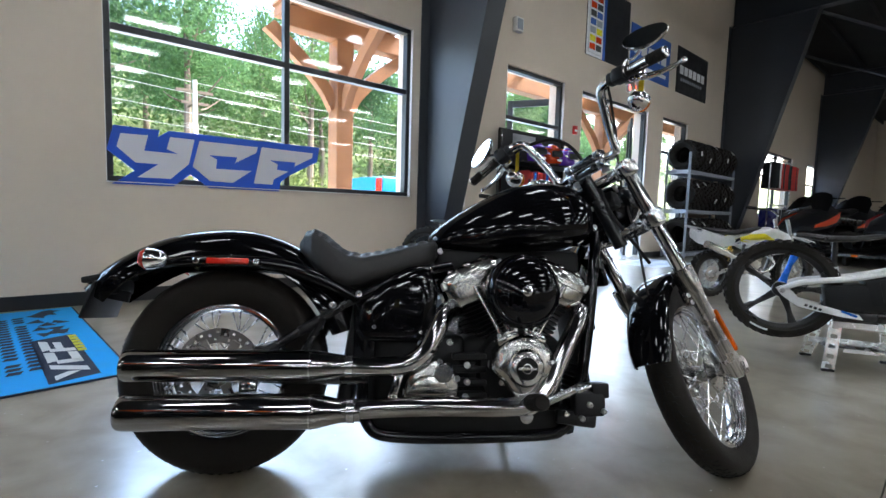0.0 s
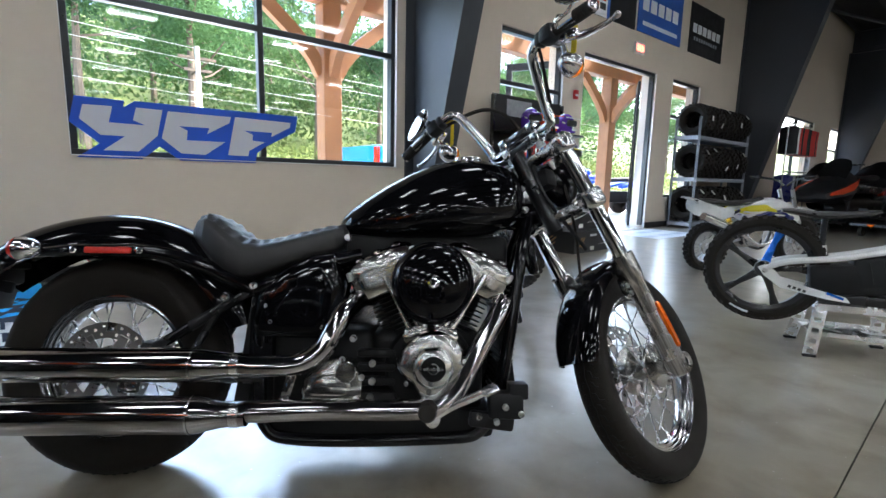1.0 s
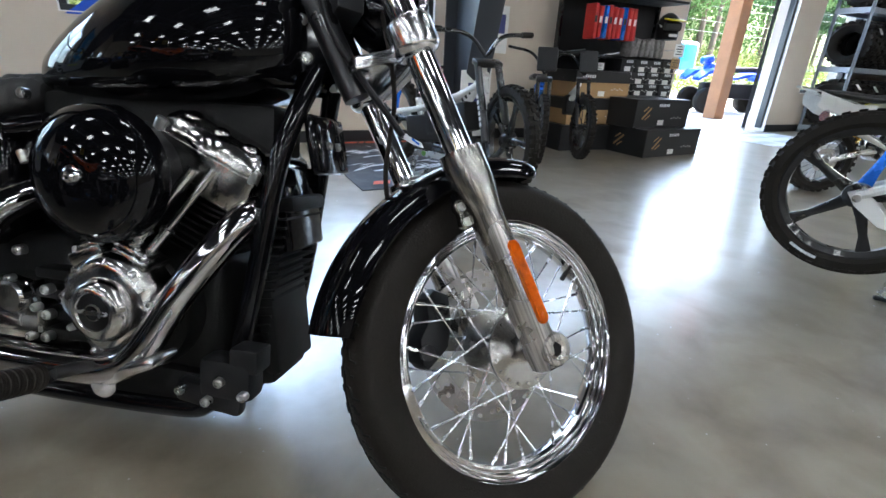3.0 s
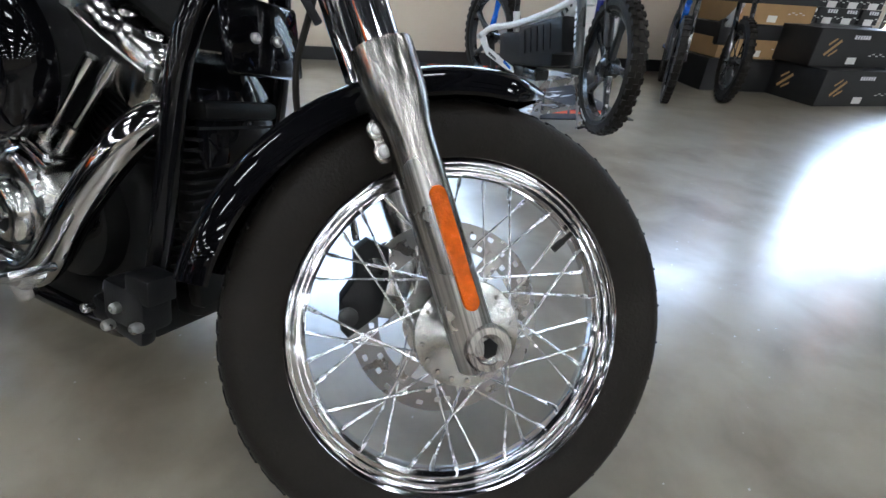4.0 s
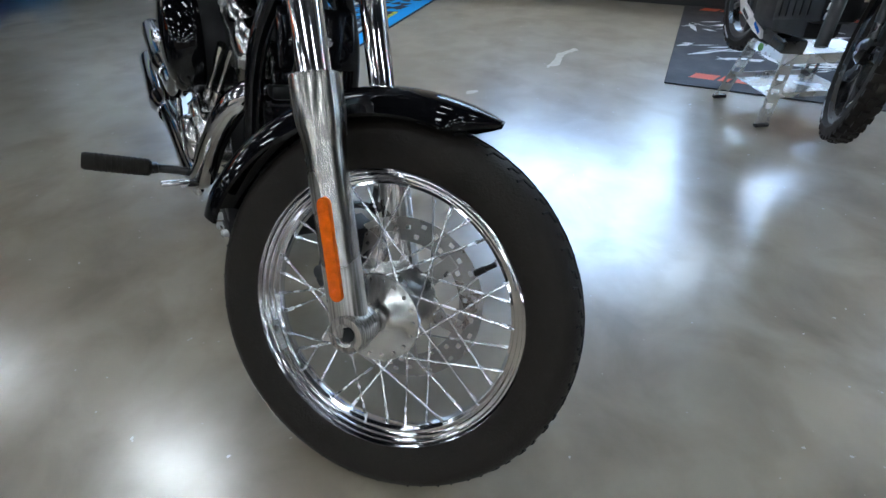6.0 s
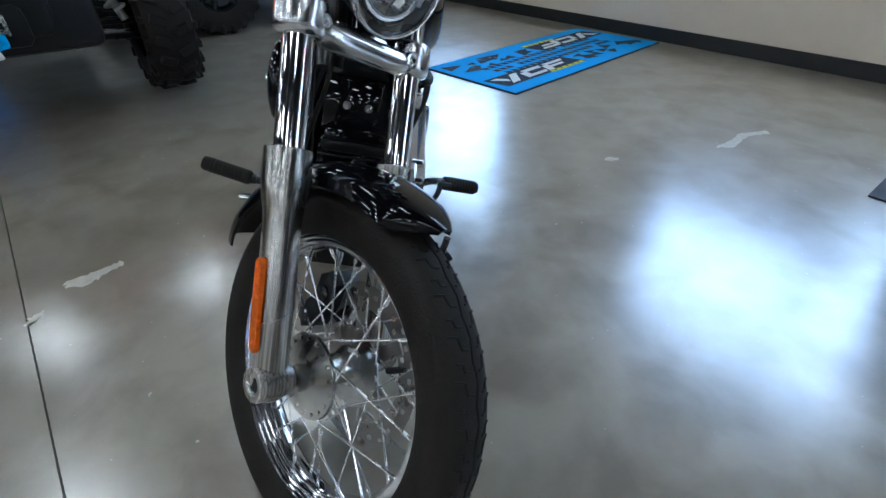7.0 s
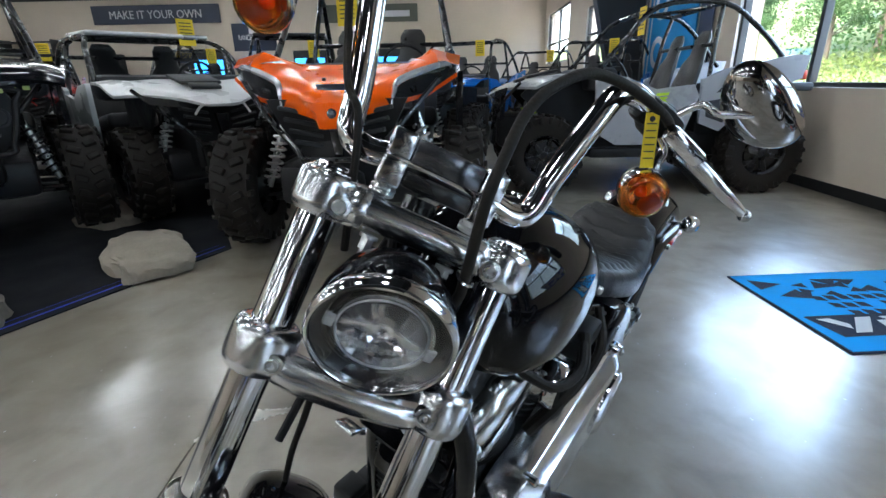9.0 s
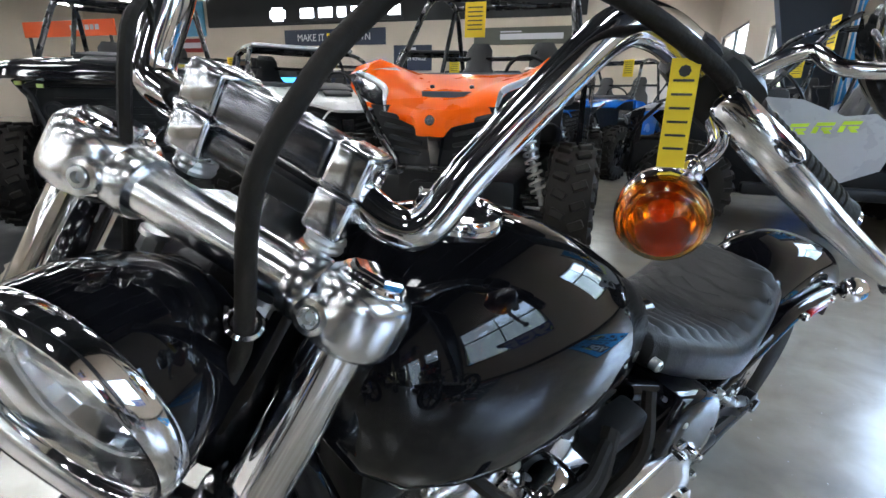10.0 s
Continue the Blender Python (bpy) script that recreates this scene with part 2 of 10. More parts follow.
def part(name, bm, mat, parent, label="", smooth=True, m=None, angle=38):
    if m is not None:
        bmesh.ops.transform(bm, matrix=m, verts=bm.verts)
    if name in ("bolt", "pinch_bolt", "label", "print", "lettering", "letter_bar"):
        pieces = islands(bm)
        if len(pieces) > 1:
            obs = [part(name, q, mat, parent, label, smooth, None, angle) for q in pieces]
            bm.free()
            return obs[0]
    if name.endswith("_cylinder"):
        pieces = islands(bm)
        bm.free()
        core = part("barrel", pieces[0], mat, parent, label, smooth, None, angle)
        core.name = name
        for q in pieces[1:]:
            part("fin", q, mat, core, "", smooth, None, angle)
        return core
    ob = new(name, mesh_of(name, bm, mat, smooth, angle))
    ob.parent = parent
    if label:
        tagged(ob, label)
    return ob


def thing(name, m, label, category, group="", kind=""):
    e = new(name)
    e.matrix_basis = m
    e.empty_display_size = 0.1
    return tagged(e, label, category, group, kind)


def solid(name, bm, mat, label, category="", group="", kind="", m=None, smooth=True):
    ob = new(name, mesh_of(name, bm, mat, smooth))
    if m is not None:
        ob.matrix_basis = m
    return tagged(ob, label, category, group, kind)


def B():
    return bmesh.new()


def sheet(bm, pts, t=0.006):
    """A curved panel through rows of points, given thickness along its normals."""
    rows = [[bm.verts.new(p) for p in r] for r in pts]
    fs = []
    for a, b in zip(rows, rows[1:]):
        for i in range(len(a) - 1):
            fs.append(bm.faces.new((a[i], a[i + 1], b[i + 1], b[i])))
    bmesh.ops.solidify(bm, geom=fs, thickness=t)


def text_mesh(body, size, depth=0.004, align="CENTER", squash=1.0):
    """A bmesh of raised letters in the xy plane."""
    cu = bpy.data.curves.new("letters", "FONT")
    cu.body, cu.size, cu.extrude, cu.align_x, cu.align_y = body, size, depth, align, "CENTER"
    cu.resolution_u = 3
    ob = bpy.data.objects.new("letters", cu)
    me = ob.to_mesh()
    bm = B()
    bm.from_mesh(me)
    ob.to_mesh_clear()
    bpy.data.objects.remove(ob)
    bpy.data.curves.remove(cu)
    bmesh.ops.scale(bm, vec=(squash, 1, 1), verts=bm.verts)
    return bm



# ---- the building ----
WALL = 2.80
WEST, EAST, SOUTH, TOP = -20.0, 34.0, -29.0, 6.4
PAINTWALL = material("cream wall paint", (0.62, 0.535, 0.435), 0.75, 0, 0.05, 1.2, bump=0.12, bscale=160)
WHITE = material("white paint", (0.78, 0.77, 0.74), 0.5, 0, 0.05, 3)
BASEBOARD = material("black vinyl base", (0.012, 0.012, 0.013), 0.45, 0, 0.2, 5)
FRAMEBLACK = material("black window frame", (0.010, 0.011, 0.013), 0.35, 0, 0.2, 6)
STEELGREY = material("dark grey steel paint", (0.036, 0.040, 0.047), 0.45, 0, 0.12, 2, bump=0.05, bscale=90)
CEILING = material("black ceiling liner", (0.014, 0.0145, 0.016), 0.85, 0, 0.3, 0.8)
PANE = pane_glass("window glass")


def concrete():
    m = material("polished concrete", (0.352, 0.306, 0.232), 0.36, 0, 0.30, 0.7, bump=0.0, bscale=25, rvar=0.07, spec=0.6, coat=1.0)
    t = m.node_tree
    p = t.nodes["Principled BSDF"]
    p.inputs["Coat Roughness"].default_value = 0.22
    p.inputs["Coat IOR"].default_value = 2.35
    old = p.inputs["Base Color"].links[0].from_socket
    co = t.nodes.new("ShaderNodeTexCoord")
    w = t.nodes.new("ShaderNodeTexNoise")
    w.inputs["Scale"].default_value = 4.4
    w.inputs["Detail"].default_value = 10
    w.inputs["Distortion"].default_value = 0.35
    t.links.new(co.outputs["Object"], w.inputs["Vector"])
    mr = t.nodes.new("ShaderNodeMapRange")
    mr.inputs["From Min"].default_value = 0.40
    mr.inputs["From Max"].default_value = 0.68
    t.links.new(w.outputs[0], mr.inputs["Value"])
    v = t.nodes.new("ShaderNodeTexNoise")
    v.inputs["Scale"].default_value = 38
    v.inputs["Detail"].default_value = 2
    t.links.new(co.outputs["Object"], v.inputs["Vector"])
    sp = t.nodes.new("ShaderNodeMapRange")
    sp.inputs["From Min"].default_value = 0.735
    sp.inputs["From Max"].default_value = 0.76
    t.links.new(v.outputs[0], sp.inputs["Value"])
    a = t.nodes.new("ShaderNodeMix")
    a.data_type = "RGBA"
    a.inputs[7].default_value = (0.215, 0.178, 0.126, 1)
    t.links.new(mr.outputs[0], a.inputs[0])
    t.links.new(old, a.inputs[6])
    b = t.nodes.new("ShaderNodeMix")
    b.data_type = "RGBA"
    b.inputs[7].default_value = (0.55, 0.53, 0.50, 1)
    t.links.new(sp.outputs[0], b.inputs[0])
    t.links.new(a.outputs[2], b.inputs[6])
    t.links.new(b.outputs[2], p.inputs["Base Color"])
    # the sealer is worn unevenly
    cr = t.nodes.new("ShaderNodeMapRange")
    cr.inputs["From Min"].default_value = 0.36
    cr.inputs["From Max"].default_value = 0.66
    cr.inputs["To Min"].default_value = 1.0
    cr.inputs["To Max"].default_value = 0.82
    t.links.new(w.outputs[0], cr.inputs["Value"])
    t.links.new(cr.outputs[0], p.inputs["Coat Weight"])
    return m


CONCRETE = concrete()
FAINTPATCH = material("worn floor coat", (0.46, 0.42, 0.36), 0.55, 0, 0.25, 40, bump=0.2, bscale=120)
PATCHMAT = material("bare concrete patch", (0.74, 0.69, 0.60), 0.7, 0, 0.2, 30, bump=0.3, bscale=120)

# floor slabs with sawn joints between them
bm = B()
xs = [WEST, -12.2, -6.1, 0.0 - 6.1 + 12.9, 14.0, 21.0, EAST]
ys = [SOUTH, -19.2, -14.8, -10.5, -6.1, -1.787, WALL + 0.3]
for x0, x1 in zip(xs, xs[1:]):
    for y0, y1 in zip(ys, ys[1:]):
        g = 0.0022
        # the long joints run 2 degrees off the wall's line
        e0, e1 = (0.0 if y0 == SOUTH else 0.036), (0.0 if y1 > WALL else 0.036)
        plate(bm, [(x0 + g, y0 + g + e0 * x0), (x1 - g, y0 + g + e0 * x1), (x1 - g, y1 - g + e1 * x1), (x0 + g, y1 - g + e1 * x0)], 0.1, Matrix.Translation((0, 0, -0.1)))
floor = solid("floor", bm, CONCRETE, "polished grey concrete showroom floor with sawn joints", "floor", kind="structure", smooth=False)
bm = B()
box(bm, ((WEST + EAST) / 2, (SOUTH + WALL) / 2, -0.115), (EAST - WEST, WALL - SOUTH, 0.03))
part("joint_filler", bm, NEARBLACK, floor, "dark joint filler")

# north wall with its openings: x0, x1, z0, z1
OPEN = [(-19.4, -15.7, 1.7, 3.5), (-13.5, -11.6, 1.0, 3.0), (-5.75, -2.77, 1.0, 3.0), (-0.55, 2.50, 1.0, 3.0), (4.17, 5.55, 1.0, 2.97), (6.05, 8.36, 0.0, 2.95), (9.0, 10.23, 0.6, 2.95), (15.4, 18.6, 1.0, 2.95), (20.5, 23.5, 1.0, 2.95)]
THICK = 0.30
bm = B()
cx = sorted({WEST - 0.3, EAST + 0.3, *[v for o in OPEN for v in o[:2]]})
for x0, x1 in zip(cx, cx[1:]):
    spans = [(0.0, TOP)]
    for a, b, z0, z1 in OPEN:
        if a <= x0 and x1 <= b:
            spans = [s for s in ((0.0, z0), (z1, TOP)) if s[1] > s[0]]
    for z0, z1 in spans:
        box(bm, ((x0 + x1) / 2, WALL + THICK / 2, (z0 + z1) / 2), (x1 - x0, THICK, z1 - z0))
wall_north = solid("wall_north", bm, PAINTWALL, "cream painted showroom wall with window openings", "wall", kind="structure", smooth=False)
for nm, c, s in (("wall_west", (WEST - 0.15, (SOUTH + WALL) / 2, TOP / 2), (0.3, WALL - SOUTH, TOP)), ("wall_east", (EAST + 0.15, (SOUTH + WALL) / 2, TOP / 2), (0.3, WALL - SOUTH, TOP)), ("wall_south", ((WEST + EAST) / 2, SOUTH - 0.15, TOP / 2), (EAST - WEST + 0.6, 0.3, TOP))):
    bm = B()
    box(bm, c, s)
    solid(nm, bm, PAINTWALL, "cream painted showroom wall", "wall", kind="structure", smooth=False)
bm = B()
box(bm, ((WEST + EAST) / 2, (SOUTH + WALL) / 2, TOP + 0.1), (EAST - WEST + 0.6, WALL - SOUTH + 0.9, 0.2))
for i in range(32):
    box(bm, ((WEST + EAST) / 2, SOUTH + 0.6 + i * 1.0, TOP - 0.09), (EAST - WEST, 0.06, 0.18))
solid("ceiling", bm, CEILING, "dark ceiling liner with purlins", "ceiling", kind="structure", smooth=False)
# baseboard strips between the door openings
bm = B()
for x0, x1 in ((WEST, 6.05), (8.36, EAST)):
    box(bm, ((x0 + x1) / 2, WALL - 0.005, 0.055), (x1 - x0, 0.010, 0.11), bev=0.002, seg=1)
solid("baseboard", bm, BASEBOARD, "black vinyl baseboard along the wall", "baseboard", kind="structure", smooth=False)


def window(i, x0, x1, z0, z1, mulls, bars, door=False):
    w = thing("window_%d" % i if not door else "door_%d" % i, Matrix(), "black framed window in the cream wall" if not door else "tall black framed glass entrance, standing open", "window" if not door else "door", kind="structure")
    y = WALL + 0.085
    f = 0.055
    bm = B()
    for c, s in ((((x0 + x1) / 2, y, z1 - f / 2), (x1 - x0, 0.09, f)), (((x0 + x1) / 2, y, z0 + f / 2), (x1 - x0, 0.09, f)), ((x0 + f / 2, y, (z0 + z1) / 2), (f, 0.09, z1 - z0 - 2 * f)), ((x1 - f / 2, y, (z0 + z1) / 2), (f, 0.09, z1 - z0 - 2 * f))):
        if door and c[2] < 0.2:
            continue
        box(bm, c, s, bev=0.004, seg=1)
    part("window_frame", bm, FRAMEBLACK, w, "black window frame")
    for mx in mulls:
        bm = B()
        box(bm, (mx, y, (z0 + z1) / 2), (0.055, 0.082, z1 - z0 - 2 * f), bev=0.004, seg=1)
        part("mullion", bm, FRAMEBLACK, w)
    for bz in bars:
        bm = B()
        box(bm, ((x0 + x1) / 2, y, bz), (x1 - x0 - 2 * f, 0.078, 0.06), bev=0.004, seg=1)
        part("transom", bm, FRAMEBLACK, w)
    if not door:
        edges = [x0 + f, *mulls, x1 - f]
        lev = [z0 + f, *bars, z1 - f]
        for a, b in zip(edges, edges[1:]):
            for c, d in zip(lev, lev[1:]):
                bm = B()
                box(bm, ((a + b) / 2, y + 0.01, (c + d) / 2), (b - a - 0.05, 0.006, d - c - 0.05))
                o = part("pane", bm, PANE, w, "clear window pane")
                o.visible_shadow = False
        bm = B()
        box(bm, ((x0 + x1) / 2, WALL + 0.02, z0 + 0.004), (x1 - x0 - 0.006, 0.09, 0.008), bev=0.002, seg=1)
        part("window_sill", bm, WHITE, w, "white painted sill")
    # white reveal linings
    for c, s in (((x0 + 0.003, WALL + 0.02, (z0 + z1) / 2), (0.006, 0.042, z1 - z0 - 0.02)), ((x1 - 0.003, WALL + 0.02, (z0 + z1) / 2), (0.006, 0.042, z1 - z0 - 0.02))):
        bm = B()
        box(bm, c, s)
        part("reveal", bm, WHITE, w, "white painted reveal")
    return w


window(1, *OPEN[0], [-17.5], [2.4])
window(2, *OPEN[1], [-12.5], [2.27])
window(3, *OPEN[2], [-4.26], [2.26])
window(4, *OPEN[3], [0.97], [2.26])
window(5, *OPEN[4], [], [2.24])
door_1 = window(1, *OPEN[5], [], [], door=True)
window(6, *OPEN[6], [], [2.24])
window(7, *OPEN[7], [17.0], [2.2])
window(8, *OPEN[8], [22.0], [2.2])
# two open leaves of the entrance: one swung out before the next window, one edge-on at the far jamb
for lm in (pose(6.02, 3.14, 0.01, 0, 0, 118), pose(8.34, 3.13, 0.01, 0, 0, 32)):
    bm = B()
    for c, sz in (((0.05, 0, 1.43), (0.10, 0.05, 2.84)), ((0.95, 0, 1.43), (0.10, 0.05, 2.84)), ((0.5, 0, 2.79), (0.80, 0.05, 0.12)), ((0.5, 0, 0.12), (0.80, 0.05, 0.22))):
        box(bm, c, sz, bev=0.004, seg=1)
    leaf = part("door_leaf", bm, FRAMEBLACK, door_1, "black framed glass leaf standing open", m=lm)
    bm = B()
    box(bm, (0.5, 0, 1.43), (0.81, 0.008, 2.5))
    o = part("pane", bm, PANE, leaf, m=lm)
    o.visible_shadow = False


def frame_column(x):
    """A tapered steel portal column and its rafter."""
    c = thing("steel_column", pose(x, 0, 0), "dark grey tapered steel column and rafter against the wall", "column", "steel portal frames", kind="structure")

    def front(z):
        return 2.47 - 0.262 * z

    bm = B()
    plate(bm, [(WALL - 0.02, 0), (WALL - 0.02, 5.6), (front(5.6), 5.6), (front(0), 0)], 0.014, Matrix(((0, 0, 1, -0.007), (1, 0, 0, 0), (0, 1, 0, 0), (0, 0, 0, 1))))
    part("web", bm, STEELGREY, c, "dark grey column web", smooth=False)
    bm = B()
    a, b = V(0, front(0), 0), V(0, front(5.6), 5.6)
    d = b - a
    box(bm, ((a + b) / 2)[:], (0.26, 0.022, d.length), (math.degrees(math.atan2(-d.y, d.z)) * 1, 0, 0), bev=0.003, seg=1)
    part("inner_flange", bm, STEELGREY, c, "grey sloping flange", smooth=False)
    bm = B()
    box(bm, (0, WALL - 0.012, 2.8), (0.26, 0.02, 5.6), bev=0.003, seg=1)
    part("outer_flange", bm, STEELGREY, c, smooth=False)
    bm = B()
    box(bm, (0, (SOUTH + WALL) / 2, 5.95), (0.014, WALL - SOUTH - 0.1, 0.72))
    box(bm, (0, (SOUTH + WALL) / 2, 5.58), (0.24, WALL - SOUTH - 0.1, 0.02))
    box(bm, (0, (SOUTH + WALL) / 2, 6.30), (0.24, WALL - SOUTH - 0.1, 0.02))
    part("rafter", bm, STEELGREY, c, smooth=False)
    return c


for cxp in (-9.05, 2.74, 12.3, 21.6):
    frame_column(cxp)


# ---- ceiling lamps: strip fixtures hung under the liner ----
LAMPGLOW = material("lamp diffuser", (0.93, 0.97, 1.0), 0.5, emit=LAMP_POWER)


def ceiling_lamp(m, src=None):
    if src:
        return copy_thing(src, m)
    l = thing("ceiling_light", m, "white four-strip high bay lamp hung from the ceiling", "ceiling light", "high bay lamps")
    bm = B()
    box(bm, (0, 0, 0.05), (1.2, 0.46, 0.06), bev=0.006, seg=1)
    part("housing", bm, WHITE, l)
    for k in range(4):
        bm = B()
        box(bm, (0, -0.165 + k * 0.11, 0.0), (1.14, 0.055, 0.025), bev=0.005, seg=1)
        part("strip", bm, LAMPGLOW, l, "glowing lamp strip")
    for sx in (-0.45, 0.45):
        bm = B()
        cyl(bm, (sx, 0, 0.08), (sx, 0, TOP - 5.1), 0.006, seg=6)
        part("hanger", bm, STEEL, l)
    return l


lamp0 = None
for ix in range(11):
    for iy in range(9):
        if (iy < 3 and ix > 6) or (iy < 1 and ix > 5):
            continue
        lm = pose(-16.4 + ix * 4.4, -0.6 - iy * 2.6 - max(0, iy - 5) * 1.2, 5.1, 0, 0, 0)
        lamp0 = ceiling_lamp(lm, lamp0) if lamp0 else ceiling_lamp(lm)

# ---- the black cruiser motorcycle, leaning on its side stand ----
BIKE = pose(-0.525, -0.400, 0.006, 0, 0, -35.2) @ pose(0, 0, 0, -12.0)
moto = thing("motorcycle", BIKE, "gloss black cruiser motorcycle with chrome exhausts leaning on its side stand", "motorcycle")
RAKE = radians(27.0)
STEER_AXIS = V(-math.sin(RAKE), 0, math.cos(RAKE))
FORK = Matrix.Translation((1.787, 0, 0)) @ Matrix.Rotation(radians(40.5), 4, STEER_AXIS) @ Matrix.Translation((-1.787, 0, 0))


def leg(z, y=0.0):
    """A point on a fork leg's centre line."""
    return V(1.617 - (z - 0.296) * 0.540, y * 1.165 + 0.0225, z)


def bolt(bm, p, axis, r=0.009, h=0.008):
    lathe(bm, [(0, -h), (r, -h), (r, h * 0.6), (r * 0.7, h), (r * 0.55, h), (r * 0.5, h * 0.5), (0, h * 0.5)], p, axis, 12)


def tyre(bm, c, R, half, rim, seg=72):
    prof = []
    H = R - rim
    for k in range(15):
        a = math.pi * (k / 14)
        y = -half * math.cos(a)
        r = rim + H * (0.30 + 0.70 * math.sin(a) ** 0.62) if 0 < k < 14 else rim + H * 0.12
        prof.append((r, y * (0.80 if k in (0, 14) else 1.0)))
    prof = [(rim - 0.004, -half * 0.66), *prof, (rim - 0.004, half * 0.66)]
    lathe(bm, prof, c, (0, 1, 0), seg)


def tread(bm, c, R, half, n, rim):
    """Stepped cuts across both shoulders and a wavy groove round the middle, as near-black strands that paint their
    shade.
    """
    def on(a, y):
        r = rim + (R - rim) * (0.30 + 0.70 * max(0.02, 1 - y * y) ** 0.31) - 0.0004
        return Vector(c) + V(r * math.cos(a), half * y, r * math.sin(a))

    step = 2 * math.pi / n
    for side in (-1, 1):
        for k in range(n):
            a0 = step * (k + (0.5 if side > 0 else 0))
            for cut in (((0.00, 0.16), (0.05, 0.34), (0.32, 0.40), (0.38, 0.66)), ((0.52, 0.22), (0.55, 0.36), (0.72, 0.40), (0.76, 0.56))):
                pts = [on(a0 + u * step, side * y) for u, y in cut]
                for p, q in zip(pts, pts[1:]):
                    tube(bm, [p, q], 0.0025, seg=5, smooth=False)
    wave = [on(step * k / 4, 0.045 * (0, 1, 0.4, -1)[k % 4]) for k in range(4 * n + 1)]
    tube(bm, wave, 0.0026, seg=5, smooth=False)


def wheel(name, c, R, half, rim, n_spoke, m, disc_y, disc_r, label):
    """hub > tyre, rim, spokes, disc"""
    hr = 0.076 if "front" in name else 0.060
    c = Vector(c)
    bm = B()
    lathe(bm, [(0.012, -0.075), (0.022, -0.075), (0.024, -0.060), (0.040, -0.058), (0.050, -0.053), (hr, -0.050), (hr + 0.002, -0.045), (0.040, -0.041), (0.030, -0.02), (0.030, 0.02), (0.040, 0.041), (hr + 0.002, 0.045), (hr, 0.050), (0.050, 0.053), (0.040, 0.058), (0.024, 0.060), (0.022, 0.075), (0.012, 0.075)], c, (0, 1, 0), 36)
    for k in range(18):
        a = 2 * math.pi * k / 18
        for s in (-1, 1):
            cyl(bm, c + V((hr - 0.009) * math.cos(a), s * 0.046, (hr - 0.009) * math.sin(a)), c + V((hr - 0.009) * math.cos(a), s * 0.0535, (hr - 0.009) * math.sin(a)), 0.0036, seg=6)
    hub = part(name, bm, CASE, moto, label, m=m)
    bm = B()
    tyre(bm, c, R, half, rim + 0.006)
    tyre_ob = part("tyre", bm, RUBBER, hub, "black road tyre", m=m)
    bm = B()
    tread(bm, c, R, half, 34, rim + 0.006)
    part("tread_shade", bm, NEARBLACK, hub, "near-black strands painting the shade of the tread cuts", m=m, smooth=False)
    bm = B()
    w = half * 0.66
    side = [(rim + 0.020, -w + 0.001)]
    for k in range(9):
        a = math.pi * (0.75 - 1.25 * k / 8)
        side.append((rim + 0.0165 + 0.0055 * math.sin(a), -w - 0.001 - 0.0055 * math.cos(a) * -1))
    for k in range(25):
        f = k / 24
        bump = 0.0042 * math.sin(f * math.pi * 4) ** 2
        side.append((rim + 0.010 - 0.030 * f - 0.6 * bump, -w + 0.003 + 0.024 * f ** 1.3 - 0.8 * bump))
    prof = side + [(rim - 0.025, -w * 0.25), (rim - 0.026, 0.0), (rim - 0.025, w * 0.25)] + [(r, -y) for r, y in side[::-1]]
    lathe(bm, prof, c, (0, 1, 0), 96)
    part("rim", bm, RIM, hub, "chrome laced wheel rim", m=m)
    base = None
    for k in range(n_spoke):
        a = 2 * math.pi * k / n_spoke
        side = 1 if k % 2 else -1
        cross = radians(52) * (1 if (k // 2) % 2 else -1)
        p1 = c + V((rim - 0.022) * math.cos(a), side * w * 0.16, (rim - 0.022) * math.sin(a))
        p0 = c + V((hr - 0.009) * math.cos(a + cross), side * 0.049, (hr - 0.009) * math.sin(a + cross))
        d = (p1 - p0).normalized()
        bm = B()
        cyl(bm, p0, p1, 0.0019, seg=7)
        cyl(bm, p1 - d * 0.020, p1 + d * 0.004, 0.0034, seg=7)
        part("spoke", bm, SPOKE, hub, m=m)
    # brake disc with drilled holes and carrier
    bm = B()
    n = 90
    lev = [disc_r + d for d in (-0.045, -0.038, -0.030, -0.023, -0.015, -0.008, 0.0)]
    grid = [[bm.verts.new(c + V(r * math.cos(2 * math.pi * k / n), disc_y, r * math.sin(2 * math.pi * k / n))) for k in range(n)] for r in lev]
    kept = []
    for i in range(len(lev) - 1):
        for k in range(n):
            if (i == 1 and k % 6 == 0) or (i == 3 and k % 6 == 2) or (i == 4 and k % 6 == 5):
                continue
            kept.append(bm.faces.new((grid[i][k], grid[i][(k + 1) % n], grid[i + 1][(k + 1) % n], grid[i + 1][k])))
    bmesh.ops.solidify(bm, geom=kept, thickness=0.005)
    dob = part("brake_disc", bm, DISC, hub, "drilled steel brake disc", m=m)
    for k in range(6):
        bm = B()
        a = 2 * math.pi * k / 6
        box(bm, (0, 0, 0), (disc_r - 0.07, 0.005, 0.030), bev=0.002, seg=1, m=Matrix.Translation(c + V(0, disc_y, 0)) @ Matrix.Rotation(a, 4, "Y") @ Matrix.Translation((disc_r / 2 + 0.008, 0, 0)))
        part("disc_arm", bm, DISC, hub, m=m)
    return hub


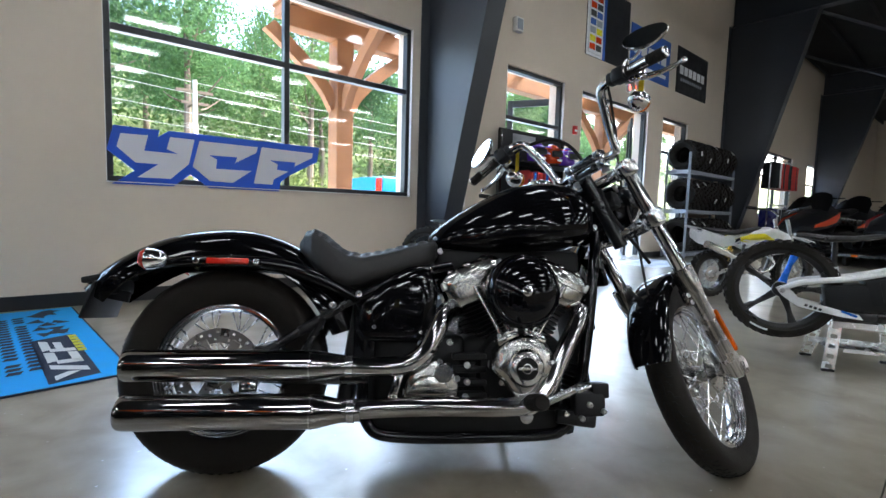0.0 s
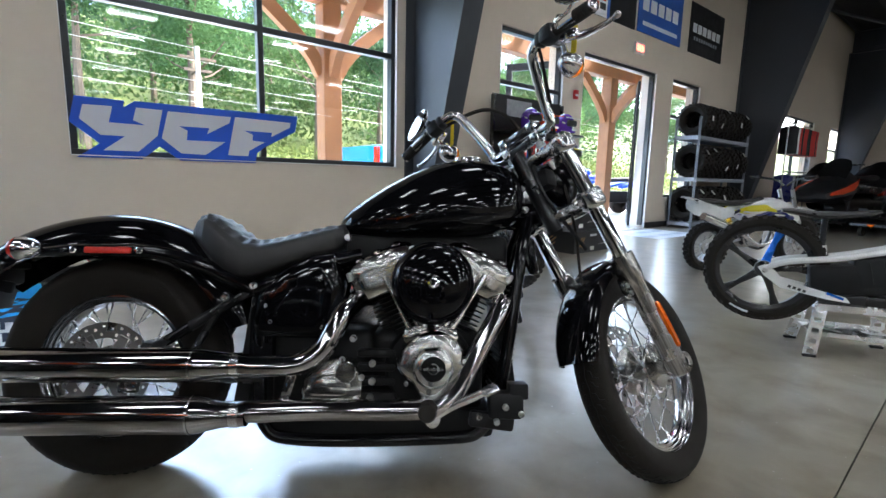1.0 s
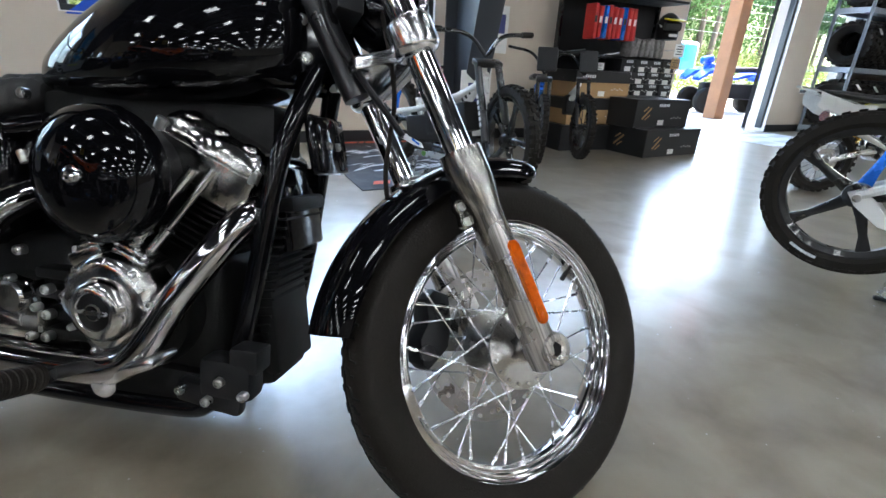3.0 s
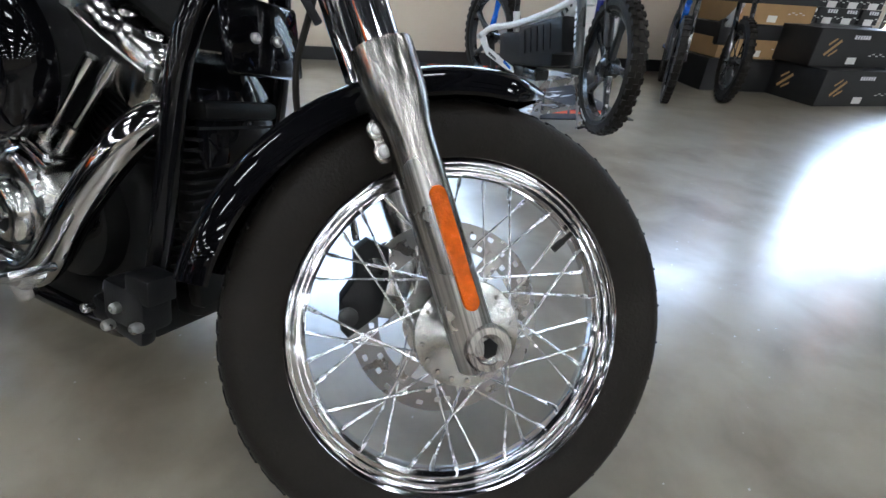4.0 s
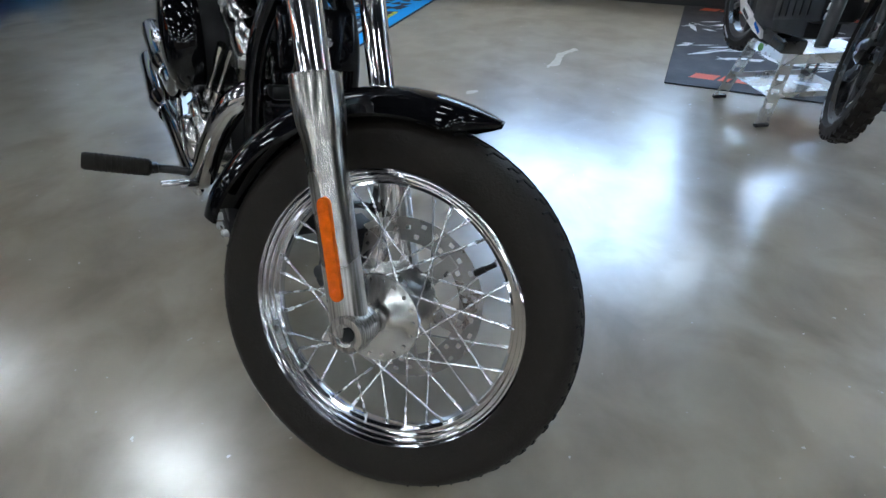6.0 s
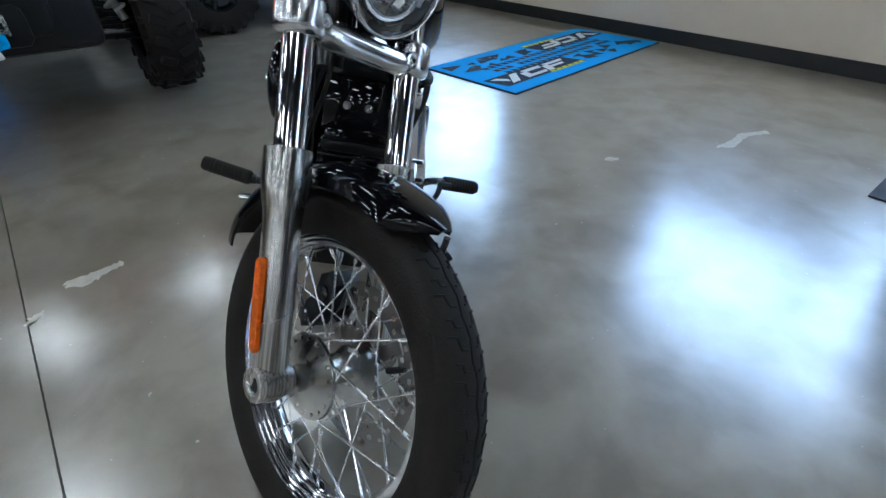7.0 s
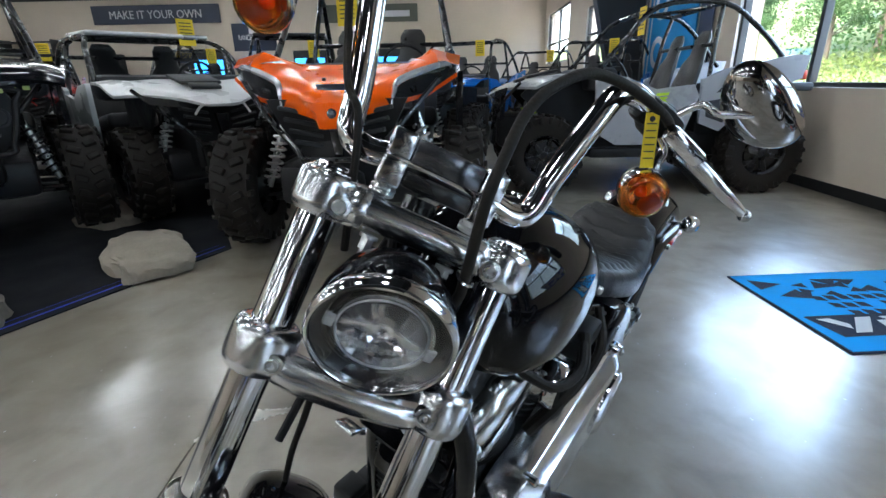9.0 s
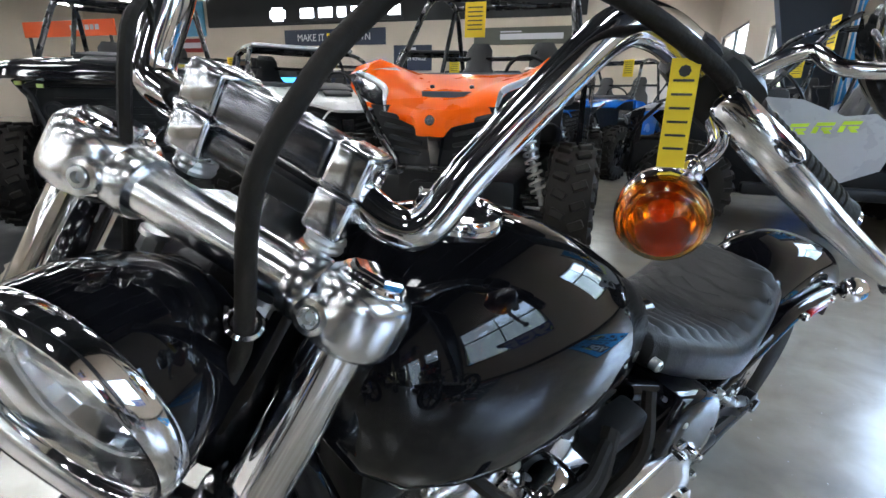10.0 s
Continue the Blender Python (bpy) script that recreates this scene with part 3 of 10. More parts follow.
FRONT = (1.628, 0.025, 0.297)
REAR = (-0.02, 0.0, 0.314)
ident = Matrix()
fw = wheel("front_wheel", FRONT, 0.334, 0.053, 0.247, 36, FORK, 0.064, 0.158, "polished front hub with laced wheel")
rw = wheel("rear_wheel", REAR, 0.322, 0.078, 0.206, 36, ident, -0.085, 0.132, "polished rear hub with laced wheel")
bm = B()
va = radians(49.4)
vp = V(FRONT[0] + 0.222 * math.cos(va), 0, FRONT[2] + 0.222 * math.sin(va))
vd = V(-math.cos(va), 0, -math.sin(va))
cyl(bm, vp, vp + vd * 0.022, 0.0042, seg=8)
cyl(bm, vp + vd * 0.018, vp + vd * 0.038, 0.0055, seg=8)
part("valve_stem", bm, RUBBER, fw, m=FORK)
for k in range(6):
    bm = B()
    wa = radians(213 + k * 2.5)
    box(bm, (0, 0, 0), (0.003, 0.014, 0.0088), bev=0.0006, seg=1, m=Matrix.Translation((FRONT[0] + 0.229 * math.cos(wa), FRONT[1] - 0.021, FRONT[2] + 0.229 * math.sin(wa))) @ Matrix.Rotation(-wa, 4, "Y"))
    part("balance_weight", bm, STEEL, fw, "grey stick-on balance weight", m=FORK)

# fork: tubes, sliders, clamps
for y in (-0.098, 0.098):
    bm = B()
    cyl(bm, leg(0.60, y), leg(1.000, y), 0.0245, seg=32)
    part("fork_tube", bm, CHROME, moto, "chrome fork tube", m=FORK)
    bm = B()
    ax = leg(1, y) - leg(0, y)
    L0 = leg(0.27, y)
    k = 1.122
    lathe(bm, [(0, 0), (0.022, 0.0), (0.029, 0.006), (0.030, 0.04), (0.0300, 0.262 * k), (0.0315, 0.278 * k), (0.0365, 0.305 * k), (0.0375, 0.318 * k), (0.0375, 0.358 * k), (0.0365, 0.364 * k), (0.0350, 0.364 * k), (0.0345, 0.361 * k), (0.026, 0.361 * k), (0.0250, 0.366 * k), (0, 0.366 * k)], L0, ax, 40)
    part("fork_slider", bm, SLIDER, moto, "brushed aluminium fork slider", m=FORK)
    # axle lug; a near-black plug paints the shade inside the hollow axle end
    s = -1 if y < 0 else 1
    bm = B()
    lathe(bm, [(0.013, -0.030), (0.026, -0.030), (0.030, -0.026), (0.030, 0.030), (0.027, 0.034), (0.019, 0.034), (0.017, 0.030), (0.013, 0.028), (0.012, 0.0)], V(1.624, leg(0.3, y).y + s * 0.000, 0.302), (0, s, 0), 28)
    part("axle_lug", bm, SLIDER, moto, m=FORK)
    bm = B()
    cyl(bm, (1.624, leg(0.3, y).y + s * 0.006, 0.302), (1.624, leg(0.3, y).y + s * 0.0295, 0.302), 0.0128, seg=6)
    part("axle_hole_shade", bm, NEARBLACK, moto, m=FORK)
    # fender lug with two bolts
    bm = B()
    c0 = leg(0.555, y) + V(-0.0205, -s * 0.018, -0.030)
    dirn = (leg(1, y) - leg(0, y)).normalized()
    for q in (-0.0135, 0.0135):
        lathe(bm, [(0, -0.006), (0.0125, -0.006), (0.0125, 0.007), (0.010, 0.009), (0, 0.009)], c0 + dirn * q, (0, s, 0), 20)
    box(bm, (0, 0, 0), (0.017, 0.012, 0.036), bev=0.003, m=Matrix.Translation(c0) @ Matrix.Rotation(-RAKE, 4, "Y"))
    box(bm, (0.014, 0, 0), (0.036, 0.012, 0.050), bev=0.003, m=Matrix.Translation(c0) @ Matrix.Rotation(-RAKE, 4, "Y"))
    lug = part("fender_lug", bm, SLIDER, moto, m=FORK)
    bm = B()
    for q in (-0.0135, 0.0135):
        bolt(bm, c0 + dirn * q + V(0, s * 0.011, 0), (0, s, 0), 0.0075, 0.004)
    part("bolt", bm, STEEL, lug, m=FORK)
    # amber reflector
    bm = B()
    r0, r1 = leg(0.352, y) + V(0.004, s * 0.0295, 0.003), leg(0.470, y) + V(0.004, s * 0.0295, 0.003)
    u = (r1 - r0).normalized()
    side = V(0, s, 0).cross(u).normalized()
    ring = []
    for k in range(24):
        a = 2 * math.pi * k / 24
        e = r1 if math.sin(a) > 0 else r0
        ring.append(e + 0.0098 * (math.cos(a) * side + math.sin(a) * u))
    loft(bm, [ring, [p + V(0, s * 0.006, 0) for p in ring], [(p - (r0 + r1) / 2) * 0.96 + (r0 + r1) / 2 + V(0, s * 0.008, 0) for p in ring]])
    part("reflector", bm, AMBER, moto, "amber side reflector", m=FORK)

for nm, z, rad, h in (("lower_triple_clamp", 0.803, 0.0405, 0.031), ("upper_triple_clamp", 0.972, 0.0375, 0.027)):
    bm = B()
    ax = (leg(1) - leg(0)).normalized()
    up = z > 0.9
    for y in (-0.098, 0.098):
        p = leg(z, y)
        # a barrel with softly rounded shoulders
        prof = [(0.0247, -h)] + [(rad - 0.014 + 0.014 * math.sin(k * math.pi / 10), -h + 0.016 - 0.016 * math.cos(k * math.pi / 10)) for k in range(6)]
        prof += [(rad - 0.012 + 0.012 * math.cos(k * math.pi / 10), h - 0.014 + 0.014 * math.sin(k * math.pi / 10)) for k in range(6)] + [(0.0247, h)]
        lathe(bm, prof, p, ax, 44)
        # split lug that carries the pinch bolt
        s = -1 if y < 0 else 1
        q = p + V(0.034, -s * 0.020, 0.010)
        lathe(bm, [(0, -0.034), (0.0150, -0.034), (0.0150, -0.004), (0.0130, 0.0010), (0.0088, 0.0015), (0.0085, -0.007), (0, -0.007)], q, (0.93, -s * 0.10, 0.36), 28)
    d = V(0.006, 0, 0.004) if up else V(0.010, 0, -0.004)
    if up:
        tube(bm, [leg(z, -0.068) + d, leg(z, 0.068) + d], 0.0205, 24, smooth=False)
        for y in (-0.068, 0.068):
            lathe(bm, [(0.0195, -0.010), (0.0250, -0.010), (0.0262, -0.006), (0.0262, 0.006), (0.0250, 0.010), (0.0195, 0.010)], leg(z, y * 0.94) + d, (0, 1, 0), 28)
        box(bm, (0, 0, 0), (0.070, 0.12, 0.018), bev=0.007, m=Matrix.Translation(leg(z) + V(-0.038, 0, -0.018)) @ Matrix.Rotation(-RAKE, 4, "Y"))
    else:
        tube(bm, [leg(z, -0.085) + d, leg(z, -0.05) + d * 2.0, leg(z, 0.05) + d * 2.0, leg(z, 0.085) + d], (0.021, 0.0225, 0.0225, 0.021), 20)
        box(bm, (0, 0, 0), (0.10, 0.11, 0.026), bev=0.008, m=Matrix.Translation(leg(z) + V(-0.035, 0, -0.015)) @ Matrix.Rotation(-RAKE, 4, "Y"))
    tc = part(nm, bm, POLISH, moto, "polished aluminium triple clamp", m=FORK)
    for y in (-0.098, 0.098):
        s = -1 if y < 0 else 1
        bm = B()
        q = leg(z, y) + V(0.034, -s * 0.020, 0.010) + V(0.93, -s * 0.10, 0.36) * 0.004
        lathe(bm, [(0.0078, -0.008), (0.0078, -0.0015), (0.0070, -0.0005), (0.0044, -0.0005), (0.0040, -0.005), (0, -0.005)], q, (0.93, -s * 0.10, 0.36), 18)
        part("pinch_bolt", bm, STEEL, tc, "socket head pinch bolt", m=FORK)
        if up:
            bm = B()
            lathe(bm, [(0.0275, h - 0.004), (0.0275, h + 0.001), (0.0255, h + 0.003), (0.020, h + 0.003)], leg(z, y), ax, 36)
            lathe(bm, [(0.0215, h + 0.002), (0.0215, h + 0.007), (0.0195, h + 0.009), (0, h + 0.009)], leg(z, y), ax, 6)
            part("fork_cap", bm, CHROME, tc, "hexagonal fork cap", m=FORK)
# bolt and washer under the upper clamp bar
for y in (-0.043, 0.043):
    bm = B()
    cyl(bm, leg(0.946, y), leg(0.934, y), 0.0088, seg=6)
    cyl(bm, leg(0.950, y), leg(0.946, y), 0.0118, seg=18)
    cyl(bm, leg(0.935, y), leg(0.923, y), 0.0052, seg=12)
    part("riser_nut", bm, STEEL, moto, "zinc plated nut and washer", m=FORK)

# steering stem cover with the black plate under the headlight
bm = B()
tube(bm, [leg(0.76) + V(-0.075, 0, -0.03), leg(1.0) + V(-0.075, 0, -0.03)], 0.024, 16, smooth=False)
part("steering_stem", bm, SATIN, moto, m=FORK)
bm = B()
tube(bm, [leg(0.86) + V(0.0, 0.0, 0), leg(0.93) + V(-0.06, -0.02, 0.0), leg(0.84) + V(-0.09, -0.03, -0.02), leg(0.66) + V(-0.06, -0.05, 0)], 0.006, 8)
tube(bm, [leg(0.88) + V(-0.02, 0.03, 0), leg(0.95) + V(-0.07, 0.04, 0.0), leg(0.82) + V(-0.11, 0.05, -0.02)], 0.005, 8)
box(bm, (0, 0, 0), (0.05, 0.10, 0.06), bev=0.01, m=Matrix.Translation(leg(0.89) + V(-0.04, 0, 0)))
part("wiring_cover", bm, PLASTIC, moto, m=FORK)

# headlight: bucket, bezel, lens, reflector with its cross piece
HL = Matrix.Translation((1.380, 0.023, 0.907)) @ Matrix.Rotation(radians(93), 4, "Y")
HFORK = FORK @ Matrix.Translation(HL.translation) @ Matrix.Scale(0.875, 4) @ Matrix.Translation(-HL.translation)
hp, ha = HL.translation, HL.to_3x3() @ V(0, 0, 1)
bm = B()
lathe(bm, [(0, -0.135), (0.030, -0.132), (0.058, -0.115), (0.080, -0.082), (0.090, -0.045), (0.0925, -0.018), (0.0925, -0.012), (0.086, -0.010)], hp, ha, 48)
headlight = part("headlight", bm, PAINT, moto, "round headlight in a gloss black bucket", m=HFORK)
bm = B()
lathe(bm, [(0.0915, -0.016), (0.0945, -0.012), (0.0950, -0.003), (0.0938, 0.004), (0.0905, 0.0085), (0.0875, 0.0085), (0.0858, 0.005), (0.0855, -0.002)], hp, ha, 64)
part("bezel", bm, CHROME, headlight, "chrome bezel ring", m=HFORK)
bm = B()
lathe(bm, [(0.0852, 0.003), (0.065, 0.0085), (0.035, 0.0125), (0, 0.014), (0, 0.0115), (0.035, 0.0100), (0.065, 0.006), (0.0852, 0.0005)], hp, ha, 56)
o = part("lens", bm, CLEAR, headlight, "clear headlight lens", m=HFORK)
o.visible_shadow = False
bm = B()
lathe(bm, [(0.0855, -0.002), (0.0815, -0.012), (0.076, -0.017), (0.0725, -0.014), (0.070, -0.024)], hp, ha, 56)
part("inner_ring", bm, SATIN, headlight, "black inner ring", m=HFORK)
# the bowl is pressed in facets
bm = B()
lathe(bm, [(0.0705, -0.018), (0.066, -0.011), (0.057, -0.012), (0.054, -0.022), (0.046, -0.036), (0.030, -0.048), (0.013, -0.053), (0, -0.054)], hp, ha, 26)
part("reflector_bowl", bm, RISER, headlight, "bright faceted reflector bowl", smooth=False, m=HFORK)
bm = B()
lathe(bm, [(0.0575, -0.011), (0.0590, -0.009), (0.0575, -0.007), (0.0560, -0.009), (0.0575, -0.011)], hp, ha, 48)
part("light_ring", bm, WHITERING, headlight, "clear daytime light ring", m=HFORK)
for sy in (-1, 1):
    bm = B()
    plate(bm, [(-0.006, sy * 0.012), (0.001, sy * 0.050), (0.010, sy * 0.055), (0.014, sy * 0.030), (0.012, sy * 0.012)], 0.005, HL @ Matrix.Translation((0, 0, -0.020)), 0.001)
    part("lamp_wing", bm, POLISH, headlight, m=HFORK)
    bm = B()
    box(bm, (0.032, sy * 0.012, -0.030), (0.034, 0.018, 0.006), (sy * 14, 24, 0), bev=0.002, seg=1, m=HL)
    part("lamp_facet", bm, CHROME, headlight, m=HFORK)
    bm = B()
    box(bm, (0.028, sy * 0.034, -0.026), (0.026, 0.018, 0.006), (sy * 34, 24, 0), bev=0.002, seg=1, m=HL)
    part("lamp_facet", bm, CHROME, headlight, m=HFORK)
    # side lugs that hold the inner lens
    bm = B()
    box(bm, (0.006, sy * 0.066, -0.012), (0.022, 0.014, 0.006), (0, 0, 0), bev=0.002, seg=1, m=HL)
    part("lens_lug", bm, WHITERING, headlight, m=HFORK)
bm = B()
lathe(bm, [(0.016, -0.026), (0.015, -0.014), (0.010, -0.012), (0.009, -0.018), (0, -0.018)], hp, ha, 20)
part("lamp_hub", bm, POLISH, headlight, m=HFORK)

# handlebar, risers, controls
BC = 0.026
bm = B()
half = [(1.205, 0.0, 1.034), (1.207, 0.06, 1.031), (1.209, 0.098, 1.026), (1.203, 0.122, 1.036), (1.178, 0.132, 1.082), (1.138, 0.152, 1.150), (1.107, 0.169, 1.196), (1.090, 0.194, 1.208), (1.076, 0.236, 1.200), (1.062, 0.300, 1.178), (1.048, 0.360, 1.158)]
pts = [(x, -y + BC, z) for x, y, z in half[:0:-1]] + [(x, y + BC, z) for x, y, z in half]
tube(bm, pts, 0.0159, 18, n=6)
bar = part("handlebar", bm, CHROME, moto, "tall chrome handlebar", m=FORK)
# two-piece clamp across both risers, a flat gauge let into its middle
RM = Matrix.Translation((1.208, BC, 1.034)) @ Matrix.Rotation(-RAKE * 0.7, 4, "Y")
for k, y in enumerate((-0.060, 0.060)):
    bm = B()
    box(bm, (0, y, -0.0185), (0.050, 0.031, 0.033), bev=0.004, seg=3, m=RM)
    rz = part("riser", bm, RISER, moto, "chrome handlebar riser", m=FORK)
    bm = B()
    box(bm, (0, y, 0.0165), (0.050, 0.031, 0.034), bev=0.0045, seg=3, m=RM)
    part("riser_cap", bm, RISER, rz, "chrome riser cap", m=FORK)
    bm = B()
    b0 = RM @ V(0, y, -0.034)
    b1 = leg(0.985, 0) + V(-0.020, 0, 0)
    b1.y = b0.y
    cyl(bm, b0, b1, 0.0125, seg=18)
    for f in (0.45, 0.75):
        q = b0.lerp(b1, f)
        lathe(bm, [(0.012, -0.003), (0.015, -0.003), (0.0162, 0), (0.015, 0.003), (0.012, 0.003)], q, b1 - b0, 24)
    part("riser_stud", bm, STEEL, rz, "stacked washers under the riser", m=FORK)
bm = B()
box(bm, (0.001, 0, 0.0155), (0.047, 0.0885, 0.031), bev=0.004, seg=2, m=RM)
gauge = part("gauge_clamp", bm, GAUGE, moto, "smoky dark gauge between the risers", m=FORK)
bm = B()
box(bm, (0.003, 0, -0.020), (0.036, 0.0885, 0.020), bev=0.005, seg=2, m=RM)
part("clamp_underside", bm, SATIN, gauge, "black lower clamp bar", m=FORK)

for s in (-1, 1):
    g0, g1 = V(1.066, s * 0.287 + BC, 1.182), V(1.044, s * 0.415 + BC, 1.144)
    d = (g1 - g0).normalized()
    bm = B()
    lathe(bm, [(0.0165, 0), (0.019, 0.002), (0.0175, 0.012), (0.0175, 0.118), (0.019, 0.128), (0.0165, 0.132), (0, 0.132)], g0, d, 20)
    grip = part("grip", bm, RUBBER, moto, "black rubber grip", m=FORK)
    for k in range(14):
        bm = B()
        q = g0 + d * (0.018 + k * 0.0072)
        lathe(bm, [(0.0174, -0.0022), (0.0186, -0.001), (0.0186, 0.001), (0.0174, 0.0022)], q, d, 20)
        part("rib", bm, RUBBER, grip, m=FORK)
    bm = B()
    lathe(bm, [(0.017, 0.130), (0.017, 0.136), (0.012, 0.139), (0, 0.139)], g0, d, 18)
    part("end_cap", bm, CHROME, grip, "chrome bar end cap", m=FORK)
    bm = B()
    gm = basis(g0 - d * 0.028, d)
    box(bm, (0, 0.0, 0), (0.046, 0.050, 0.050), bev=0.012, m=gm)
    box(bm, (0, 0.0, -0.034), (0.036, 0.040, 0.024), bev=0.008, m=gm)
    box(bm, (0.012, 0.020, 0.006), (0.024, 0.018, 0.022), bev=0.004, m=gm)
    sw = part("switch_housing", bm, PLASTIC, moto, "black switch housing", m=FORK)
    # lever with a ball end
    l0 = g0 + d * 0.004 + V(0.046, 0, -0.004)
    l1 = V(1.122, s * 0.432 + BC, 1.141)
    bm = B()
    mid = (l0 + l1) / 2 + V(0.018, 0, 0.0)
    rings = []
    for i, (q, wd, th) in enumerate(((l0, 0.012, 0.008), (l0.lerp(mid, 0.5) + V(0.006, 0, 0), 0.012, 0.0065), (mid, 0.010, 0.006), (mid.lerp(l1, 0.55) + V(0.003, 0, 0), 0.0085, 0.0058), (l1, 0.006, 0.0055))):
        lm = basis(q, l1 - l0)
        rings.append([lm @ V(th * math.cos(2 * math.pi * a / 12), wd * math.sin(2 * math.pi * a / 12), 0) for a in range(12)])
    loft(bm, rings)
    ball(bm, l1, 0.0095, seg=14)
    lever = part("lever", bm, POLISH, moto, "polished lever with a ball end", m=FORK)
    bm = B()
    box(bm, (0, 0, 0), (0.030, 0.026, 0.072), bev=0.009, m=basis(l0 + V(0.002, -s * 0.002, 0.006), l1 - l0))
    part("lever_perch", bm, CHROME, lever, "chrome lever perch", m=FORK)
    # turn signal
    tc = V(1.140, s * 0.268 + BC, 1.109)
    bm = B()
    lathe(bm, [(0, -0.046), (0.012, -0.044), (0.024, -0.034), (0.031, -0.018), (0.0335, -0.002), (0.033, 0.004)], tc, (1, 0, -0.05), 28)
    sig = part("turn_signal", bm, CHROME, moto, "chrome bullet turn signal", m=FORK)
    bm = B()
    lathe(bm, [(0.0325, 0.001), (0.0335, 0.006), (0.0325, 0.012), (0.028, 0.020), (0.024, 0.0215), (0.022, 0.024), (0.012, 0.0275), (0, 0.0285), (0, 0.0265), (0.012, 0.0255), (0.021, 0.0222), (0.0265, 0.0185), (0.0305, 0.0115), (0.0315, 0.006), (0.0305, 0.001)], tc, (1, 0, -0.05), 28)
    part("signal_lens", bm, AMBERGLASS, sig, "amber signal lens", m=FORK)
    bm = B()
    lathe(bm, [(0.0322, 0.003), (0.030, -0.004), (0.024, -0.014), (0.012, -0.021), (0, -0.022)], tc, (1, 0, -0.05), 24)
    part("signal_reflector", bm, CHROME, sig, "bright reflector bowl", m=FORK)
    bm = B()
    ball(bm, tc + V(-0.006, 0, 0), 0.0085, (1.4, 1, 1), 14)
    part("bulb", bm, AMBER, sig, "amber bulb", m=FORK)
    bm = B()
    tube(bm, [tc + V(-0.02, 0, 0.028), tc + V(-0.045, s * 0.012, 0.052), g0 - d * 0.03 + V(0.012, 0, -0.01)], 0.0075, 10)
    ball(bm, tc + V(-0.02, 0, 0.032), 0.0115, seg=12)
    part("signal_stalk", bm, CHROME, sig, m=FORK)
    # mirror on its stalk
    mc = V(1.074, s * 0.366 + BC, 1.268)
    bm = B()
    tube(bm, [g0 - d * 0.02 + V(0.01, 0, 0.02), g0 + V(0.018, s * 0.002, 0.055), mc + V(0.022, -s * 0.055, -0.030), mc + V(0.016, 0, -0.006)], 0.0055, 10)
    part("mirror_stalk", bm, CHROME, moto, "chrome mirror stalk", m=FORK)
    mm = Matrix.Translation(mc) @ Matrix.Rotation(radians(-8 * s), 4, "Z") @ Matrix.Rotation(radians(-80), 4, "Y") @ Matrix.Rotation(radians(20 * s), 4, "Z")
    bm = B()
    rings = []
    for zz, k in ((0.0, 1.0), (-0.006, 1.02), (-0.014, 0.92), (-0.022, 0.68), (-0.026, 0.3)):
        rings.append([mm @ V(0.043 * k * math.cos(2 * math.pi * a / 36), 0.070 * k * math.sin(2 * math.pi * a / 36) * (1 + 0.18 * math.cos(2 * math.pi * a / 36)), zz) for a in range(36)])
    loft(bm, rings)
    mir = part("mirror", bm, EXHAUST, moto, "oval chrome backed mirror", m=FORK)
    bm = B()
    loft(bm, [[mm @ V(0.040 * math.cos(2 * math.pi * a / 36), 0.066 * math.sin(2 * math.pi * a / 36) * (1 + 0.18 * math.cos(2 * math.pi * a / 36)), zz) for a in range(36)] for zz in (0.0008, 0.0022)])
    part("mirror_glass", bm, material("mirror glass", (0.9, 0.9, 0.9), 0.01, 1, 0.0) if s < 0 else bpy.data.materials["mirror glass"], mir, "mirror glass", m=FORK)
    # yellow tag on a loop under the lever
    bm = B()
    tp = V(1.128, s * 0.262 + BC, 1.222)
    upv = (BIKE @ FORK).inverted().to_3x3() @ V(0, 0, 1)
    fx = V(1, 0, 0)
    fz = (fx - upv * fx.dot(upv)).normalized()
    fr = upv.cross(fz)
    tm = Matrix((fr, upv.normalized(), fz)).transposed().to_4x4()
    tm.translation = tc + upv * 0.112 + V(0.004, 0, 0)
    box(bm, (0, -0.040, 0), (0.018, 0.072, 0.0008), m=tm)
    tag = part("price_tag", bm, TAG, moto, "yellow paper tag", m=FORK)
    bm = B()
    for k in range(6):
        box(bm, (0.0, -0.018 - k * 0.009, 0.0008), (0.013, 0.0016, 0.0006), m=tm)
    ball(bm, (0, -0.012, 0.0006), 0.004, (1, 1, 0.2), 8, m=tm)
    part("tag_print", bm, INK, tag, m=FORK)
# cables
bm = B()
tube(bm, [leg(0.84, 0.045) + V(0.012, 0, 0), (1.318, 0.090, 0.940), (1.312, 0.087, 0.976), (1.299, 0.067, 1.063), (1.268, 0.066, 1.116), (1.237, 0.071, 1.152), (1.213, 0.088, 1.184), (1.175, 0.129, 1.212), (1.141, 0.196, 1.216), (1.110, 0.270, 1.204), (1.082, 0.305, 1.186)], 0.0066, 12)
part("clutch_cable", bm, RUBBER, moto, "thick black cable", m=FORK)
bm = B()
tube(bm, [leg(0.92, -0.06) + V(-0.01, 0, 0), (1.235, -0.088, 1.06), (1.188, -0.120, 1.085), (1.128, -0.160, 1.165), (1.088, -0.190, 1.212), (1.062, -0.262, 1.190)], 0.0048, 8)
tube(bm, [leg(0.90, -0.05) + V(0.01, 0, 0), leg(0.74, -0.03) + V(-0.03, 0, 0), leg(0.62, -0.02) + V(-0.10, 0, -0.02), leg(0.55, 0.0) + V(-0.11, 0, -0.03), leg(0.51, 0.05) + V(-0.07, 0, 0.0), leg(0.48, 0.09) + V(-0.05, 0, 0)], 0.0045, 8)
